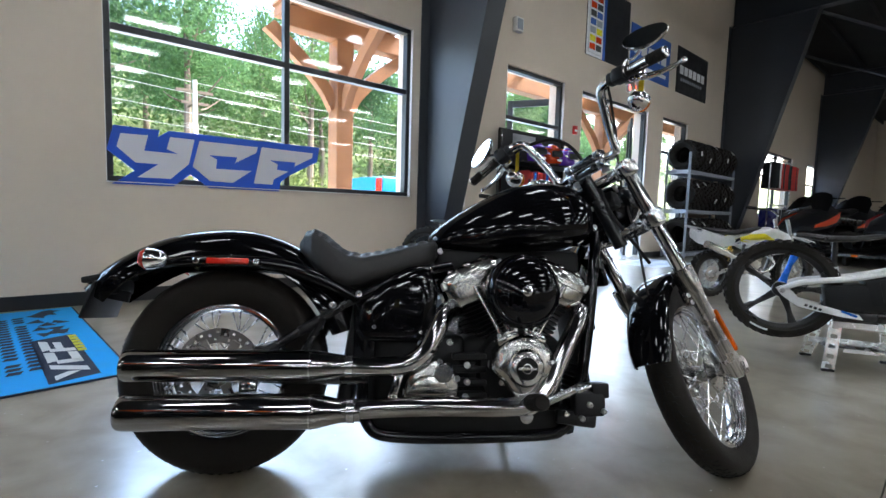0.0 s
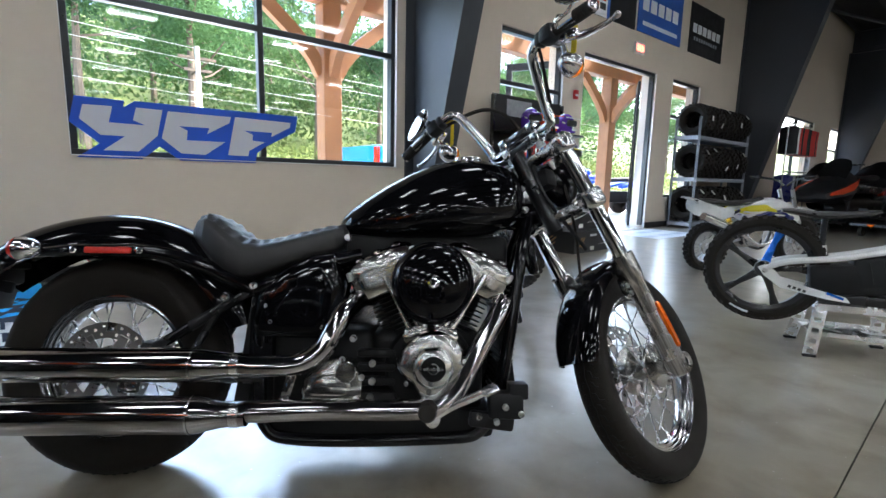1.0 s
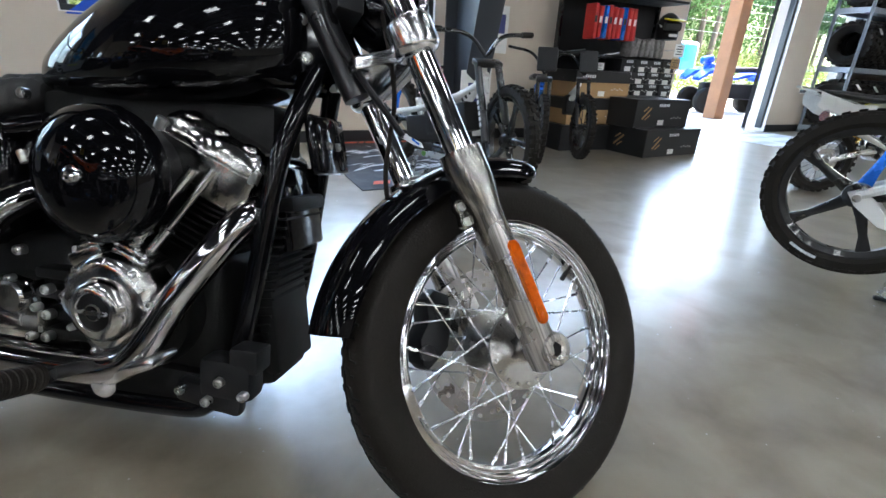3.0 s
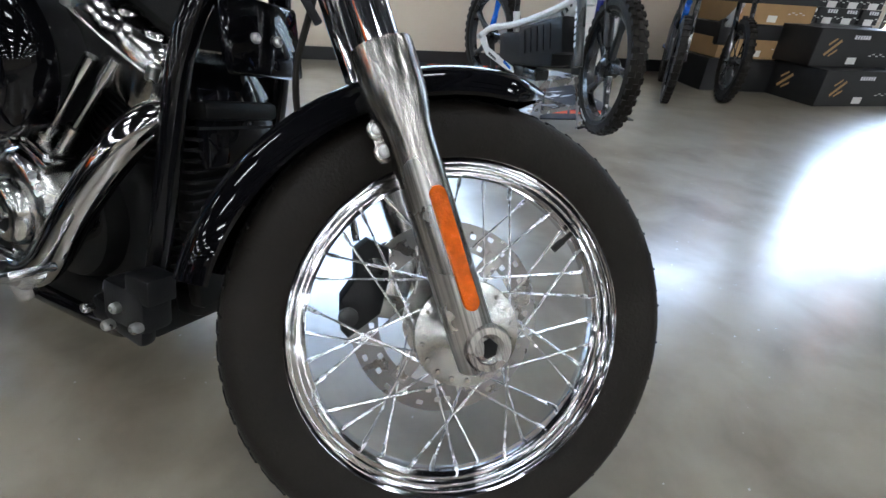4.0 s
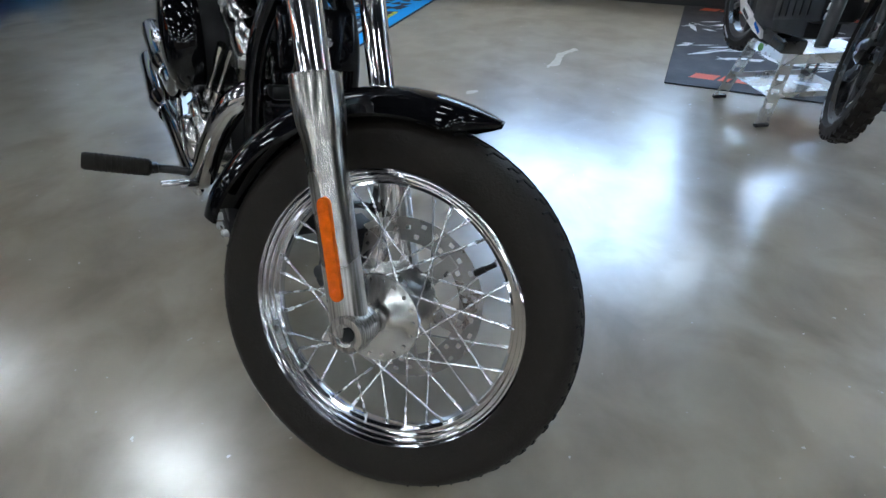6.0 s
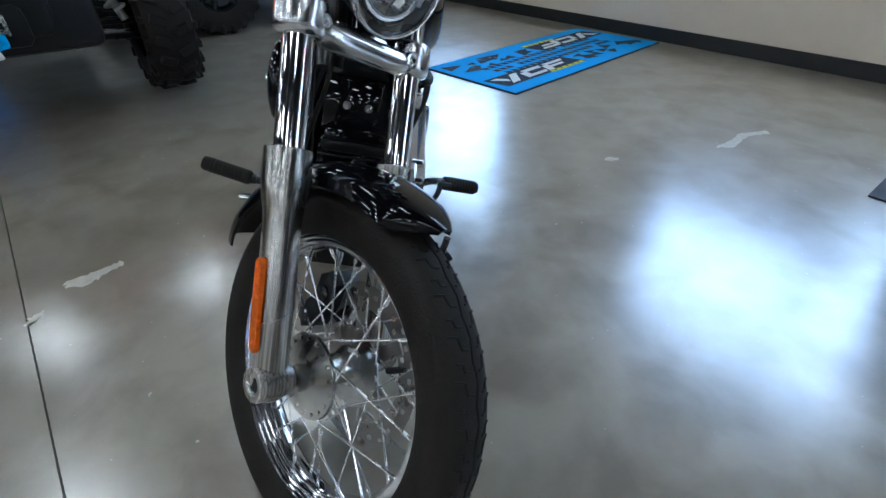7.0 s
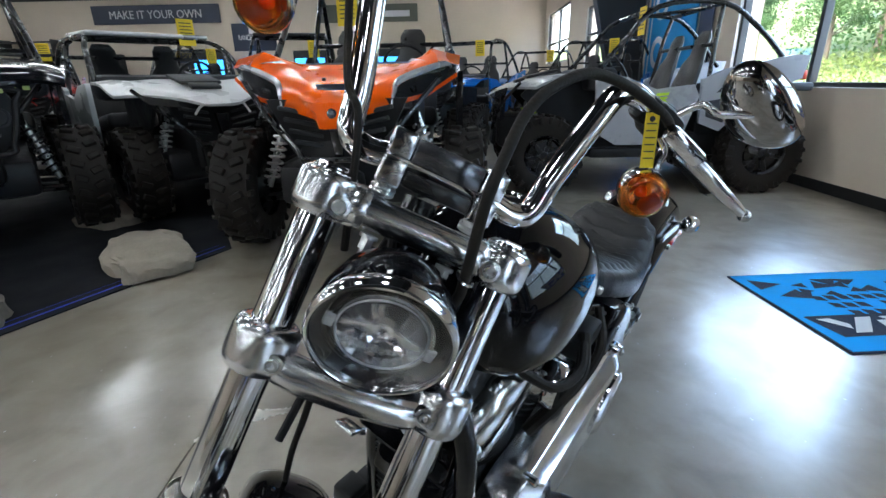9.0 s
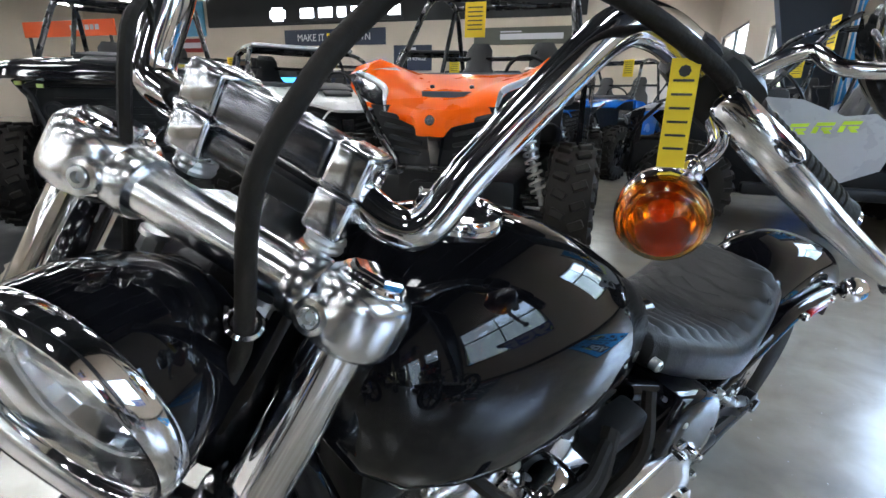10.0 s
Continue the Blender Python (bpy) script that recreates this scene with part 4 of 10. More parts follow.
part("brake_line", bm, RUBBER, moto, "black brake line", m=FORK)
bm = B()
lathe(bm, [(0.0105, -0.0022), (0.0128, 0), (0.0105, 0.0022), (0.0085, 0), (0.0105, -0.0022)], V(1.312, 0.087, 0.976), (0.1, 0.2, 1), 16)
part("cable_guide", bm, CHROME, moto, m=FORK)


def fender(bm, c, ang0, ang1, rad, half, drop, n=28, taper0=1.0, taper1=1.0, thick=0.004):
    """A mudguard shell swept round c; rad(a) gives its crown radius."""
    outer, inner = [], []
    for i in range(n + 1):
        f = i / n
        a = radians(ang0 + (ang1 - ang0) * f)
        k = kd = 1.0
        if f < 0.12:
            k = kd = taper0 + (1 - taper0) * math.sin(f / 0.12 * math.pi / 2)
        if f > 0.88:
            k = taper1 + (1 - taper1) * math.sin((1 - f) / 0.12 * math.pi / 2)
        ro, ri = [], []
        for j in range(17):
            u = -1 + 2 * j / 16
            y = half * k * math.sin(u * math.pi / 2) if abs(u) < 1 else half * k * u
            r = rad(math.degrees(a)) - drop * kd * (abs(u) ** 2.6)
            ro.append(Vector(c) + V(r * math.cos(a), y, r * math.sin(a)))
            r2 = r - thick
            ri.append(Vector(c) + V(r2 * math.cos(a), y * (1 - thick / half), r2 * math.sin(a)))
        outer.append(ro + ri[::-1])
    loft(bm, outer)


bm = B()
fender(bm, FRONT, 80, 177, lambda a: 0.377 + (0.016 * max(0, (a - 120) / 60) ** 1.5), 0.070, 0.046, taper0=0.18, taper1=0.85)
ff = part("front_fender", bm, PAINT, moto, "gloss black front fender", m=FORK)
for s in (-1, 1):
    bm = B()
    box(bm, (0, 0, 0), (0.045, 0.012, 0.05), bev=0.004, m=Matrix.Translation((1.468, s * 0.064, 0.545)) @ Matrix.Rotation(-radians(20), 4, "Y"))
    part("fender_bracket", bm, PAINT, ff, m=FORK)
# caliper on the left leg, with its bracket and hose joint
bm = B()
cal = Matrix(((1, 0, 0, 1.489), (0, 0, -1, 0.125), (0, 1, 0, 0.332), (0, 0, 0, 1)))
plate(bm, [(-0.030, 0.052), (-0.012, 0.072), (0.022, 0.062), (0.030, 0.012), (0.026, -0.040), (-0.016, -0.084), (-0.030, -0.072), (-0.038, -0.026), (-0.022, 0.008)], 0.066, cal, 0.008)
cp = part("brake_caliper", bm, PLASTIC, moto, "black front brake caliper", m=FORK)
for du, dv in ((-0.022, -0.050), (0.004, 0.030)):
    bm = B()
    lathe(bm, [(0, -0.006), (0.015, -0.006), (0.015, 0.004), (0.011, 0.006), (0, 0.006)], cal @ V(du, dv, 0.066), (0, -1, 0), 16)
    part("piston_cap", bm, SATIN, cp, m=FORK)
bm = B()
plate(bm, [(0.005, 0.06), (0.05, 0.09), (0.075, 0.05), (0.07, -0.03), (0.03, -0.03)], 0.010, Matrix(((1, 0, 0, 1.489), (0, 0, -1, 0.112), (0, 1, 0, 0.332), (0, 0, 0, 1))), 0.002)
part("caliper_bracket", bm, POLISH, cp, m=FORK)
bm = B()
tube(bm, [(1.462, 0.092, 0.395), (1.450, 0.095, 0.425), (1.430, 0.10, 0.440)], 0.006, 8)
part("hose_joint", bm, STEEL, cp, m=FORK)

# rear fender, struts, lights
bm = B()
fender(bm, (-0.02, 0, 0.314), 18, 150, lambda a: 0.450 + 0.055 * max(0, (a - 95) / 50) ** 1.6, 0.105, 0.095, n=36, taper0=0.9, taper1=0.72)
rf = part("rear_fender", bm, PAINT, moto, "gloss black rear fender")
for s in (-1, 1):
    bm = B()
    tube(bm, [(-0.215, s * 0.118, 0.640), (-0.10, s * 0.121, 0.650), (0.10, s * 0.118, 0.650), (0.24, s * 0.120, 0.618), (0.40, s * 0.118, 0.545)], (0.012, 0.018, 0.020, 0.022, 0.020), 10)
    st = part("fender_strut", bm, PAINT, moto, "black fender strut")
    bm = B()
    for x in (-0.085, 0.092):
        bolt(bm, V(x, s * 0.142, 0.651), (0, s, 0), 0.010, 0.006)
    part("bolt", bm, CHROME, st)
    bm = B()
    box(bm, (0.006, s * 0.141, 0.651), (0.125, 0.010, 0.019), bev=0.004)
    part("side_reflector", bm, REDLENS, st, "red side reflector")
    bm = B()
    ts = V(-0.215, s * 0.150, 0.652)
    lathe(bm, [(0, 0.052), (0.012, 0.049), (0.024, 0.034), (0.030, 0.014), (0.032, -0.006)], ts, (1, 0, 0), 24)
    cyl(bm, ts + V(0.02, 0, 0), ts + V(0.04, -s * 0.06, -0.005), 0.010, seg=10)
    rs = part("rear_turn_signal", bm, CHROME, moto, "chrome rear turn signal")
    bm = B()
    lathe(bm, [(0.032, 0.006), (0.032, 0.010), (0.026, 0.022), (0, 0.028)], ts, (-1, 0, 0), 24)
    part("signal_lens", bm, REDLENS, rs, "red signal lens")
bm = B()
box(bm, (-0.405, 0, 0.598), (0.09, 0.16, 0.020), (0, -12, 0), bev=0.006)
box(bm, (-0.378, 0, 0.572), (0.05, 0.10, 0.05), bev=0.012)
pb = part("plate_bracket", bm, PLASTIC, moto, "black number plate bracket and tail lamp")
bm = B()
box(bm, (-0.415, 0, 0.530), (0.010, 0.19, 0.12), (0, 16, 0), bev=0.004)
box(bm, (-0.36, -0.03, 0.545), (0.07, 0.014, 0.035), (0, 10, 0), bev=0.004)
part("plate_holder", bm, PLASTIC, pb)

# swingarm, axle plates, shock cover
bm = B()
for s in (-1, 1):
    tube(bm, [(-0.02, s * 0.105, 0.314), (0.14, s * 0.108, 0.385), (0.42, s * 0.112, 0.560)], 0.015, 10, smooth=False)
    tube(bm, [(-0.02, s * 0.105, 0.314), (0.20, s * 0.110, 0.300), (0.44, s * 0.112, 0.300)], 0.022, 10, smooth=False)
    tube(bm, [(0.20, s * 0.11, 0.300), (0.30, s * 0.11, 0.485)], 0.012, 8, smooth=False)
    lathe(bm, [(0, -0.02), (0.032, -0.02), (0.034, 0.012), (0.022, 0.016), (0.020, 0.026), (0, 0.026)], (-0.02, s * 0.105, 0.314), (0, s, 0), 20)
part("swingarm", bm, SATIN, moto, "black triangulated swingarm")
bm = B()
box(bm, (0.13, -0.098, 0.355), (0.09, 0.05, 0.07), (0, 12, 0), bev=0.014)
part("rear_caliper", bm, PLASTIC, moto, "black rear caliper")
bm = B()
box(bm, (0.385, 0, 0.36), (0.05, 0.19, 0.36), (0, 8, 0), bev=0.02)
box(bm, (0.50, 0, 0.25), (0.18, 0.17, 0.16), bev=0.02)
part("inner_guard", bm, PLASTIC, moto, "matt black inner guard before the rear wheel")

# frame
bm = B()
for s in (-1, 1):
    tube(bm, [(1.225, s * 0.030, 0.800), (1.195, s * 0.072, 0.700), (1.176, s * 0.096, 0.610), (1.156, s * 0.104, 0.48), (1.136, s * 0.108, 0.360), (1.108, s * 0.112, 0.230), (1.060, s * 0.116, 0.145), (0.960, s * 0.118, 0.122), (0.55, s * 0.118, 0.122), (0.44, s * 0.112, 0.165), (0.42, s * 0.108, 0.32)], 0.0185, 12)
    tube(bm, [(0.42, s * 0.108, 0.32), (0.43, s * 0.105, 0.50), (0.50, s * 0.095, 0.575), (0.68, s * 0.075, 0.640)], 0.020, 12)
    tube(bm, [(0.40, s * 0.118, 0.545), (0.50, s * 0.114, 0.588), (0.60, s * 0.108, 0.625), (0.70, s * 0.085, 0.650)], 0.020, 10)
    box(bm, (0.425, s * 0.095, 0.42), (0.07, 0.05, 0.22), bev=0.012)
tube(bm, [(0.55, 0, 0.70), (0.80, 0, 0.74), (1.10, 0, 0.85), (1.20, 0, 0.87)], 0.030, 12)
cyl(bm, (1.265, 0, 0.770), (1.180, 0, 0.935), 0.040, seg=20)
box(bm, (1.17, 0, 0.80), (0.12, 0.05, 0.12), bev=0.02)
for s in (-1, 1):
    plate(bm, [(1.13, 0.76), (1.25, 0.79), (1.215, 0.89), (1.15, 0.90)], 0.006, Matrix(((1, 0, 0, 0), (0, 0, -1, s * 0.048), (0, 1, 0, 0), (0, 0, 0, 1))))
frame_ob = part("frame", bm, PAINT, moto, "gloss black tubular frame")
bm = B()
for p in ((1.193, 0.055, 0.864), (0.662, 0.100, 0.700), (0.626, 0.122, 0.634), (0.405, 0.136, 0.556), (0.325, 0.132, 0.522), (1.205, 0.055, 0.80)):
    for s in (-1, 1):
        bolt(bm, V(p[0], s * p[1], p[2]), (0, s, 0), 0.0105, 0.008)
part("bolt", bm, STEEL, frame_ob, "bright frame bolts")

# oil cooler between the downtubes, black plate under the headlight
bm = B()
box(bm, (1.140, 0, 0.360), (0.036, 0.150, 0.330), (0, -8, 0), bev=0.008)
box(bm, (1.172, 0, 0.535), (0.050, 0.150, 0.030), (0, -8, 0), bev=0.010)
box(bm, (1.135, 0, 0.195), (0.060, 0.150, 0.050), (0, -8, 0), bev=0.014)
cooler = part("oil_cooler", bm, ENGINE, moto, "black finned oil cooler")
for k in range(16):
    bm = B()
    box(bm, (1.138 + k * 0.0025 - 0.012, 0, 0.245 + k * 0.0175), (0.046, 0.156, 0.0045), (0, -8, 0))
    part("fin", bm, NEARBLACK, cooler)
bm = B()
box(bm, (1.226, 0.004, 0.650), (0.022, 0.150, 0.11), (0, -12, 0), bev=0.008)
box(bm, (1.172, 0.004, 0.525), (0.022, 0.150, 0.16), (0, -10, 0), bev=0.008)
rp = part("regulator_cover", bm, PAINT, moto, "black cover on the downtubes")
bm = B()
for s in (-1, 1):
    bolt(bm, V(1.238, s * 0.022, 0.650), (1, 0, 0.15), 0.008, 0.007)
part("bolt", bm, STEEL, rp)

# fuel tank
TANKX = [(0.628, 0.758, 0.738, 0.020), (0.640, 0.775, 0.722, 0.042), (0.670, 0.802, 0.712, 0.068), (0.72, 0.838, 0.706, 0.094), (0.78, 0.876, 0.702, 0.117), (0.85, 0.914, 0.702, 0.137), (0.92, 0.943, 0.705, 0.150), (0.99, 0.958, 0.710, 0.157), (1.05, 0.960, 0.715, 0.157), (1.10, 0.953, 0.722, 0.150), (1.145, 0.940, 0.735, 0.135), (1.178, 0.918, 0.755, 0.108), (1.196, 0.890, 0.785, 0.072), (1.203, 0.860, 0.815, 0.035)]
bm = B()
rings = []
for x, zt, zb, w in TANKX:
    ring = []
    for k in range(40):
        a = 2 * math.pi * k / 40
        cy, sz = math.cos(a), math.sin(a)
        y = w * math.copysign(abs(cy) ** 0.80, cy)
        zc = zb + (zt - zb) * 0.36
        z = zc + (zt - zc) * abs(sz) ** 0.92 if sz >= 0 else zc - (zc - zb) * abs(sz) ** 0.60
        ring.append(V(x, y, z))
    rings.append(ring)
loft(bm, rings)
tank = part("fuel_tank", bm, PAINT, moto, "gloss black teardrop fuel tank", angle=60)
bm = B()
lathe(bm, [(0.046, -0.010), (0.046, 0.004), (0.043, 0.008), (0.034, 0.010), (0.032, 0.006), (0.014, 0.008), (0, 0.009)], (1.030, 0.0, 0.962), (-0.02, 0.0, 1), 40)
part("fuel_cap", bm, CHROME, tank, "chrome filler cap")

# seat with pleats
bm = B()
SEAT = [(0.205, 0.728, 0.695, 0.075), (0.222, 0.756, 0.672, 0.098), (0.250, 0.767, 0.640, 0.118), (0.285, 0.752, 0.600, 0.130), (0.320, 0.722, 0.572, 0.138), (0.360, 0.696, 0.562, 0.141), (0.41, 0.688, 0.574, 0.140), (0.47, 0.699, 0.596, 0.134), (0.53, 0.716, 0.616, 0.125), (0.58, 0.730, 0.634, 0.113), (0.622, 0.740, 0.652, 0.097), (0.645, 0.741, 0.668, 0.080), (0.656, 0.732, 0.684, 0.062)]
dense = []
for (a, b) in zip(SEAT, SEAT[1:]):
    for k in range(12):
        f = k / 12
        dense.append([a[i] + (b[i] - a[i]) * f for i in range(4)])
dense.append(list(SEAT[-1]))
rings = []
for x, zt, zb, w in dense:
    ring = []
    for k in range(44):
        a = 2 * math.pi * k / 44
        cy, sz = math.cos(a), math.sin(a)
        y = w * math.copysign(abs(cy) ** 0.62, cy)
        zc = zb + (zt - zb) * 0.45
        z = zc + (zt - zc) * abs(sz) ** 0.55 if sz >= 0 else zc - (zc - zb) * abs(sz) ** 0.5
        if sz > 0.25 and abs(y) < w * 0.80:
            z += 0.013 * abs(math.sin((x + 0.42 * abs(y)) * math.pi / 0.034)) ** 0.7 * min(1, (w * 0.80 - abs(y)) / 0.012)
            z -= 0.005 + 0.008 * (1 - min(1, abs(y) / (w * 0.8))) * (1 if x > 0.33 else 0.3)
        ring.append(V(x, y, z))
    rings.append(ring)
loft(bm, rings)
part("seat", bm, LEATHER, moto, "pleated black leather solo seat", angle=60)

# engine: crankcase, cylinders, rocker boxes
bm = B()
box(bm, (0.90, 0, 0.30), (0.34, 0.20, 0.26), bev=0.04, seg=3)
box(bm, (0.60, 0, 0.31), (0.30, 0.20, 0.24), bev=0.03, seg=3)
box(bm, (0.77, 0, 0.160), (0.66, 0.235, 0.085), bev=0.02)
lathe(bm, [(0, -0.13), (0.12, -0.13), (0.13, -0.11), (0.13, 0.11), (0, 0.11)], (0.908, 0, 0.324), (0, 1, 0), 32)
for z in (0.245, 0.285, 0.325, 0.365):
    box(bm, (0.755, -0.110, z), (0.11, 0.05, 0.022), bev=0.007)
part("crankcase", bm, ENGINE, moto, "black crankcase and gearbox")
CRANK = V(0.908, 0, 0.300)
for nm, tilt in (("rear_cylinder", -24.0), ("front_cylinder", 24.0)):
    cm = Matrix.Translation(CRANK) @ Matrix.Rotation(radians(tilt), 4, "Y")
    bm = B()
    cyl(bm, cm @ V(0, 0, 0.10), cm @ V(0, 0, 0.34), 0.062, seg=28)
    for k in range(15):
        z = 0.125 + k * 0.0145
        r = 0.086 if k < 9 else 0.094
        ring = []
        for q in range(28):
            a = 2 * math.pi * q / 28
            ring.append((r * math.copysign(abs(math.cos(a)) ** 0.7, math.cos(a)), 1.05 * r * math.copysign(abs(math.sin(a)) ** 0.7, math.sin(a))))
        loft(bm, [[cm @ V(x, y, z + dz) for x, y in ring] for dz in (-0.0022, 0.0022)])
    cylob = part(nm, bm, ENGINE, moto, "black finned cylinder")
    cm = cm @ Matrix.Translation((0, 0, 0.022))
    bm = B()
    # lower half with a thick flange, upper cover with scalloped shoulders
    rings = []
    for z, k in ((0.246, 0.60), (0.247, 0.86), (0.252, 0.94), (0.264, 0.985), (0.285, 1.0), (0.312, 1.0), (0.314, 1.035), (0.325, 1.035), (0.326, 0.9)):
        ring = []
        for q in range(48):
            a = 2 * math.pi * q / 48
            x, y = math.cos(a), math.sin(a)
            rr = (abs(x) ** 7 + abs(y) ** 7) ** (-1 / 7)
            ring.append(cm @ V(0.110 * x * rr * k, 0.114 * y * rr * k - 0.008, z))
        rings.append(ring)
    loft(bm, rings)
    rings = []
    for z, k in ((0.325, 0.99), (0.331, 1.0), (0.343, 0.985), (0.355, 0.95), (0.366, 0.87), (0.373, 0.74), (0.377, 0.55), (0.378, 0.3)):
        ring = []
        for q in range(48):
            a = 2 * math.pi * q / 48
            x, y = math.cos(a), math.sin(a)
            rr = (abs(x) ** 6 + abs(y) ** 6) ** (-1 / 6)
            dip = 0.055 * max(0.0, math.cos(3 * math.pi * x * rr)) * min(1.0, max(0.0, (z - 0.327) / 0.012)) * abs(y) ** 2
            ring.append(cm @ V(0.113 * x * rr * k, 0.116 * y * rr * k * (1 - dip) - 0.008, z))
        rings.append(ring)
    loft(bm, rings)
    for sx in (-0.060, 0.0, 0.060):
        for sy in (-0.086, 0.068):
            ball(bm, (sx, sy, 0.363), 0.019, (1.15, 1.1, 0.85), 16, m=cm)
    rk = part("rocker_box", bm, CASE, moto, "bright cast rocker box")
    bm = B()
    for sx in (-0.074, 0.074):
        for sy in (-1, 1):
            lathe(bm, [(0, 0.32), (0.009, 0.32), (0.009, 0.342), (0.006, 0.345), (0, 0.343)], cm @ V(sx * 1.35, sy * 0.108 - 0.008, 0), cm.to_3x3() @ V(0, 0, 1), 12)
    part("bolt", bm, STEEL, rk)

bm = B()
box(bm, (0.90, 0, 0.662), (0.50, 0.120, 0.110), bev=0.020, seg=2)
box(bm, (0.908, -0.02, 0.575), (0.10, 0.13, 0.12), bev=0.020, seg=2)
part("intake_cover", bm, ENGINE, moto, "matt black intake and wiring cover under the tank")

# pushrod tubes and tappet blocks
for s, top in ((-1, V(0.800, -0.128, 0.590)), (1, V(1.040, -0.136, 0.590))):
    for k in (0, 1):
        p0 = V(0.908 + s * (0.022 + 0.030 * k), -0.170 + 0.014 * k, 0.425)
        p1 = top + V(s * 0.030 * k, 0.016 * k, 0.0)
        bm = B()
        d = (p1 - p0).normalized()
        cyl(bm, p0, p1, 0.0068, seg=14)
        cyl(bm, p0, p0 + d * 0.060, 0.0092, seg=14)
        lathe(bm, [(0.0068, 0.058), (0.0120, 0.060), (0.0120, 0.068), (0.0068, 0.070)], p0, d, 14)
        cyl(bm, p1 - d * 0.045, p1, 0.0098, seg=14)
        part("pushrod_tube", bm, CASE, moto, "chrome pushrod tube")
    bm = B()
    box(bm, (0.908 + s * 0.042, -0.155, 0.425), (0.072, 0.062, 0.026), (0, s * 22, 0), bev=0.006)
    box(bm, (0.908 + s * 0.044, -0.158, 0.440), (0.060, 0.044, 0.014), (0, s * 22, 0), bev=0.005)
    tb = part("tappet_block", bm, CASE, moto, "chrome tappet block")
    bm = B()
    for q in (-0.026, 0.026):
        bolt(bm, V(0.908 + s * 0.042 + q, -0.176, 0.442 - s * q * 0.4), (0, 0, 1), 0.006, 0.006)
    part("bolt", bm, STEEL, tb)

# cam cover
CAM = Matrix.Translation((0.915, -0.188, 0.338)) @ Matrix.Scale(0.88, 4) @ Matrix.Translation((-0.908, 0.150, -0.322))
bm = B()
ring = []
for k in range(40):
    a = 2 * math.pi * k / 40
    r = 0.098 + 0.014 * math.cos(4 * a + 0.4) * (1 if math.sin(a) < 0.2 else 0.3) + (0.012 if math.sin(a) > 0.4 else 0)
    ring.append((r * math.cos(a), r * math.sin(a) * 0.98))
rings = []
for y, k in ((-0.03, 1.06), (-0.135, 1.05), (-0.152, 1.0), (-0.162, 0.90), (-0.166, 0.72)):
    rings.append([V(0.908 + x * k, y, 0.322 + z * k) for x, z in ring])
loft(bm, rings)
cam_cover = part("cam_cover", bm, CASE, moto, "bright cast cam cover", m=CAM)
bm = B()
lathe(bm, [(0.064, 0.156), (0.066, 0.166), (0.062, 0.180), (0.052, 0.190), (0.038, 0.192), (0.035, 0.188), (0.034, 0.182)], (0.908, 0, 0.322), (0, -1, 0), 40)
part("timer_ring", bm, CASE, cam_cover, "polished round timer cover", m=CAM)
bm = B()
lathe(bm, [(0.035, 0.180), (0.035, 0.186), (0.030, 0.188), (0, 0.189)], (0.908, 0, 0.322), (0, -1, 0), 32)
part("timer_plate", bm, ENGINE, cam_cover, "black round badge plate", m=CAM)
bm = B()
lathe(bm, [(0.017, 0.1885), (0.017, 0.1915), (0.014, 0.1915), (0.014, 0.1885)], (0.908, 0, 0.322), (0, -1, 0), 24)
box(bm, (0.908, -0.190, 0.322), (0.044, 0.003, 0.009))
for s in (-1, 1):
    bolt(bm, V(0.908 + s * 0.027, -0.190, 0.322), (0, -1, 0), 0.004, 0.003)
part("badge_mark", bm, STEEL, cam_cover, m=CAM)
bm = B()
for k in range(9):
    a = 2 * math.pi * (k + 0.3) / 9
    bolt(bm, V(0.908 + 0.098 * math.cos(a), -0.157, 0.322 + 0.096 * math.sin(a)), (0, -1, 0), 0.0075, 0.007)
part("bolt", bm, STEEL, cam_cover, m=CAM)

# air cleaner
AC = V(0.912, -0.039, 0.569)
bm = B()
lathe(bm, [(0.108, 0.128), (0.115, 0.134), (0.116, 0.150), (0.115, 0.164), (0.110, 0.178), (0.099, 0.188), (0.096, 0.187), (0.093, 0.190), (0.075, 0.197), (0.045, 0.203), (0.02, 0.205), (0, 0.205)], AC, (0, -1, 0), 56)
ac = part("air_cleaner", bm, PAINT, moto, "round gloss black air cleaner cover")
bm = B()
bolt(bm, AC + V(0, -0.209, 0), (0, -1, 0), 0.0115, 0.008)
lathe(bm, [(0.0, 0.202), (0.017, 0.203), (0.016, 0.208), (0, 0.209)], AC, (0, -1, 0), 20)
part("centre_bolt", bm, CHROME, ac)
bm = B()
lathe(bm, [(0.098, 0.07), (0.098, 0.132), (0, 0.132)], AC, (0, -1, 0), 40)
box(bm, (0.914, -0.06, 0.56), (0.12, 0.10, 0.10), bev=0.02)
part("filter_element", bm, PLASTIC, ac)

# gearbox cover, primary cover
bm = B()
ring = [(-0.085, -0.055), (-0.075, -0.066), (0.060, -0.066), (0.088, -0.05), (0.090, 0.0), (0.060, 0.050), (0.02, 0.062), (-0.045, 0.050), (-0.080, 0.0)]
for kk, (y0, y1) in enumerate(((-0.10, -0.136),)):
    rings = []
    for y, k in ((y0, 1.0), (y1, 1.0), (y1 - 0.010, 0.93), (y1 - 0.014, 0.80)):
        rings.append([V(0.632 + x * k, y, 0.295 + z * k) for x, z in ring])
    loft(bm, rings)
gb = part("gearbox_cover", bm, CASE, moto, "bright gearbox side cover")
bm = B()
rings = []
for y, k in ((-0.146, 0.66), (-0.154, 0.64), (-0.157, 0.56)):
    rings.append([V(0.628 + x * k, y, 0.283 + z * k * 0.72) for x, z in ring])
loft(bm, rings)
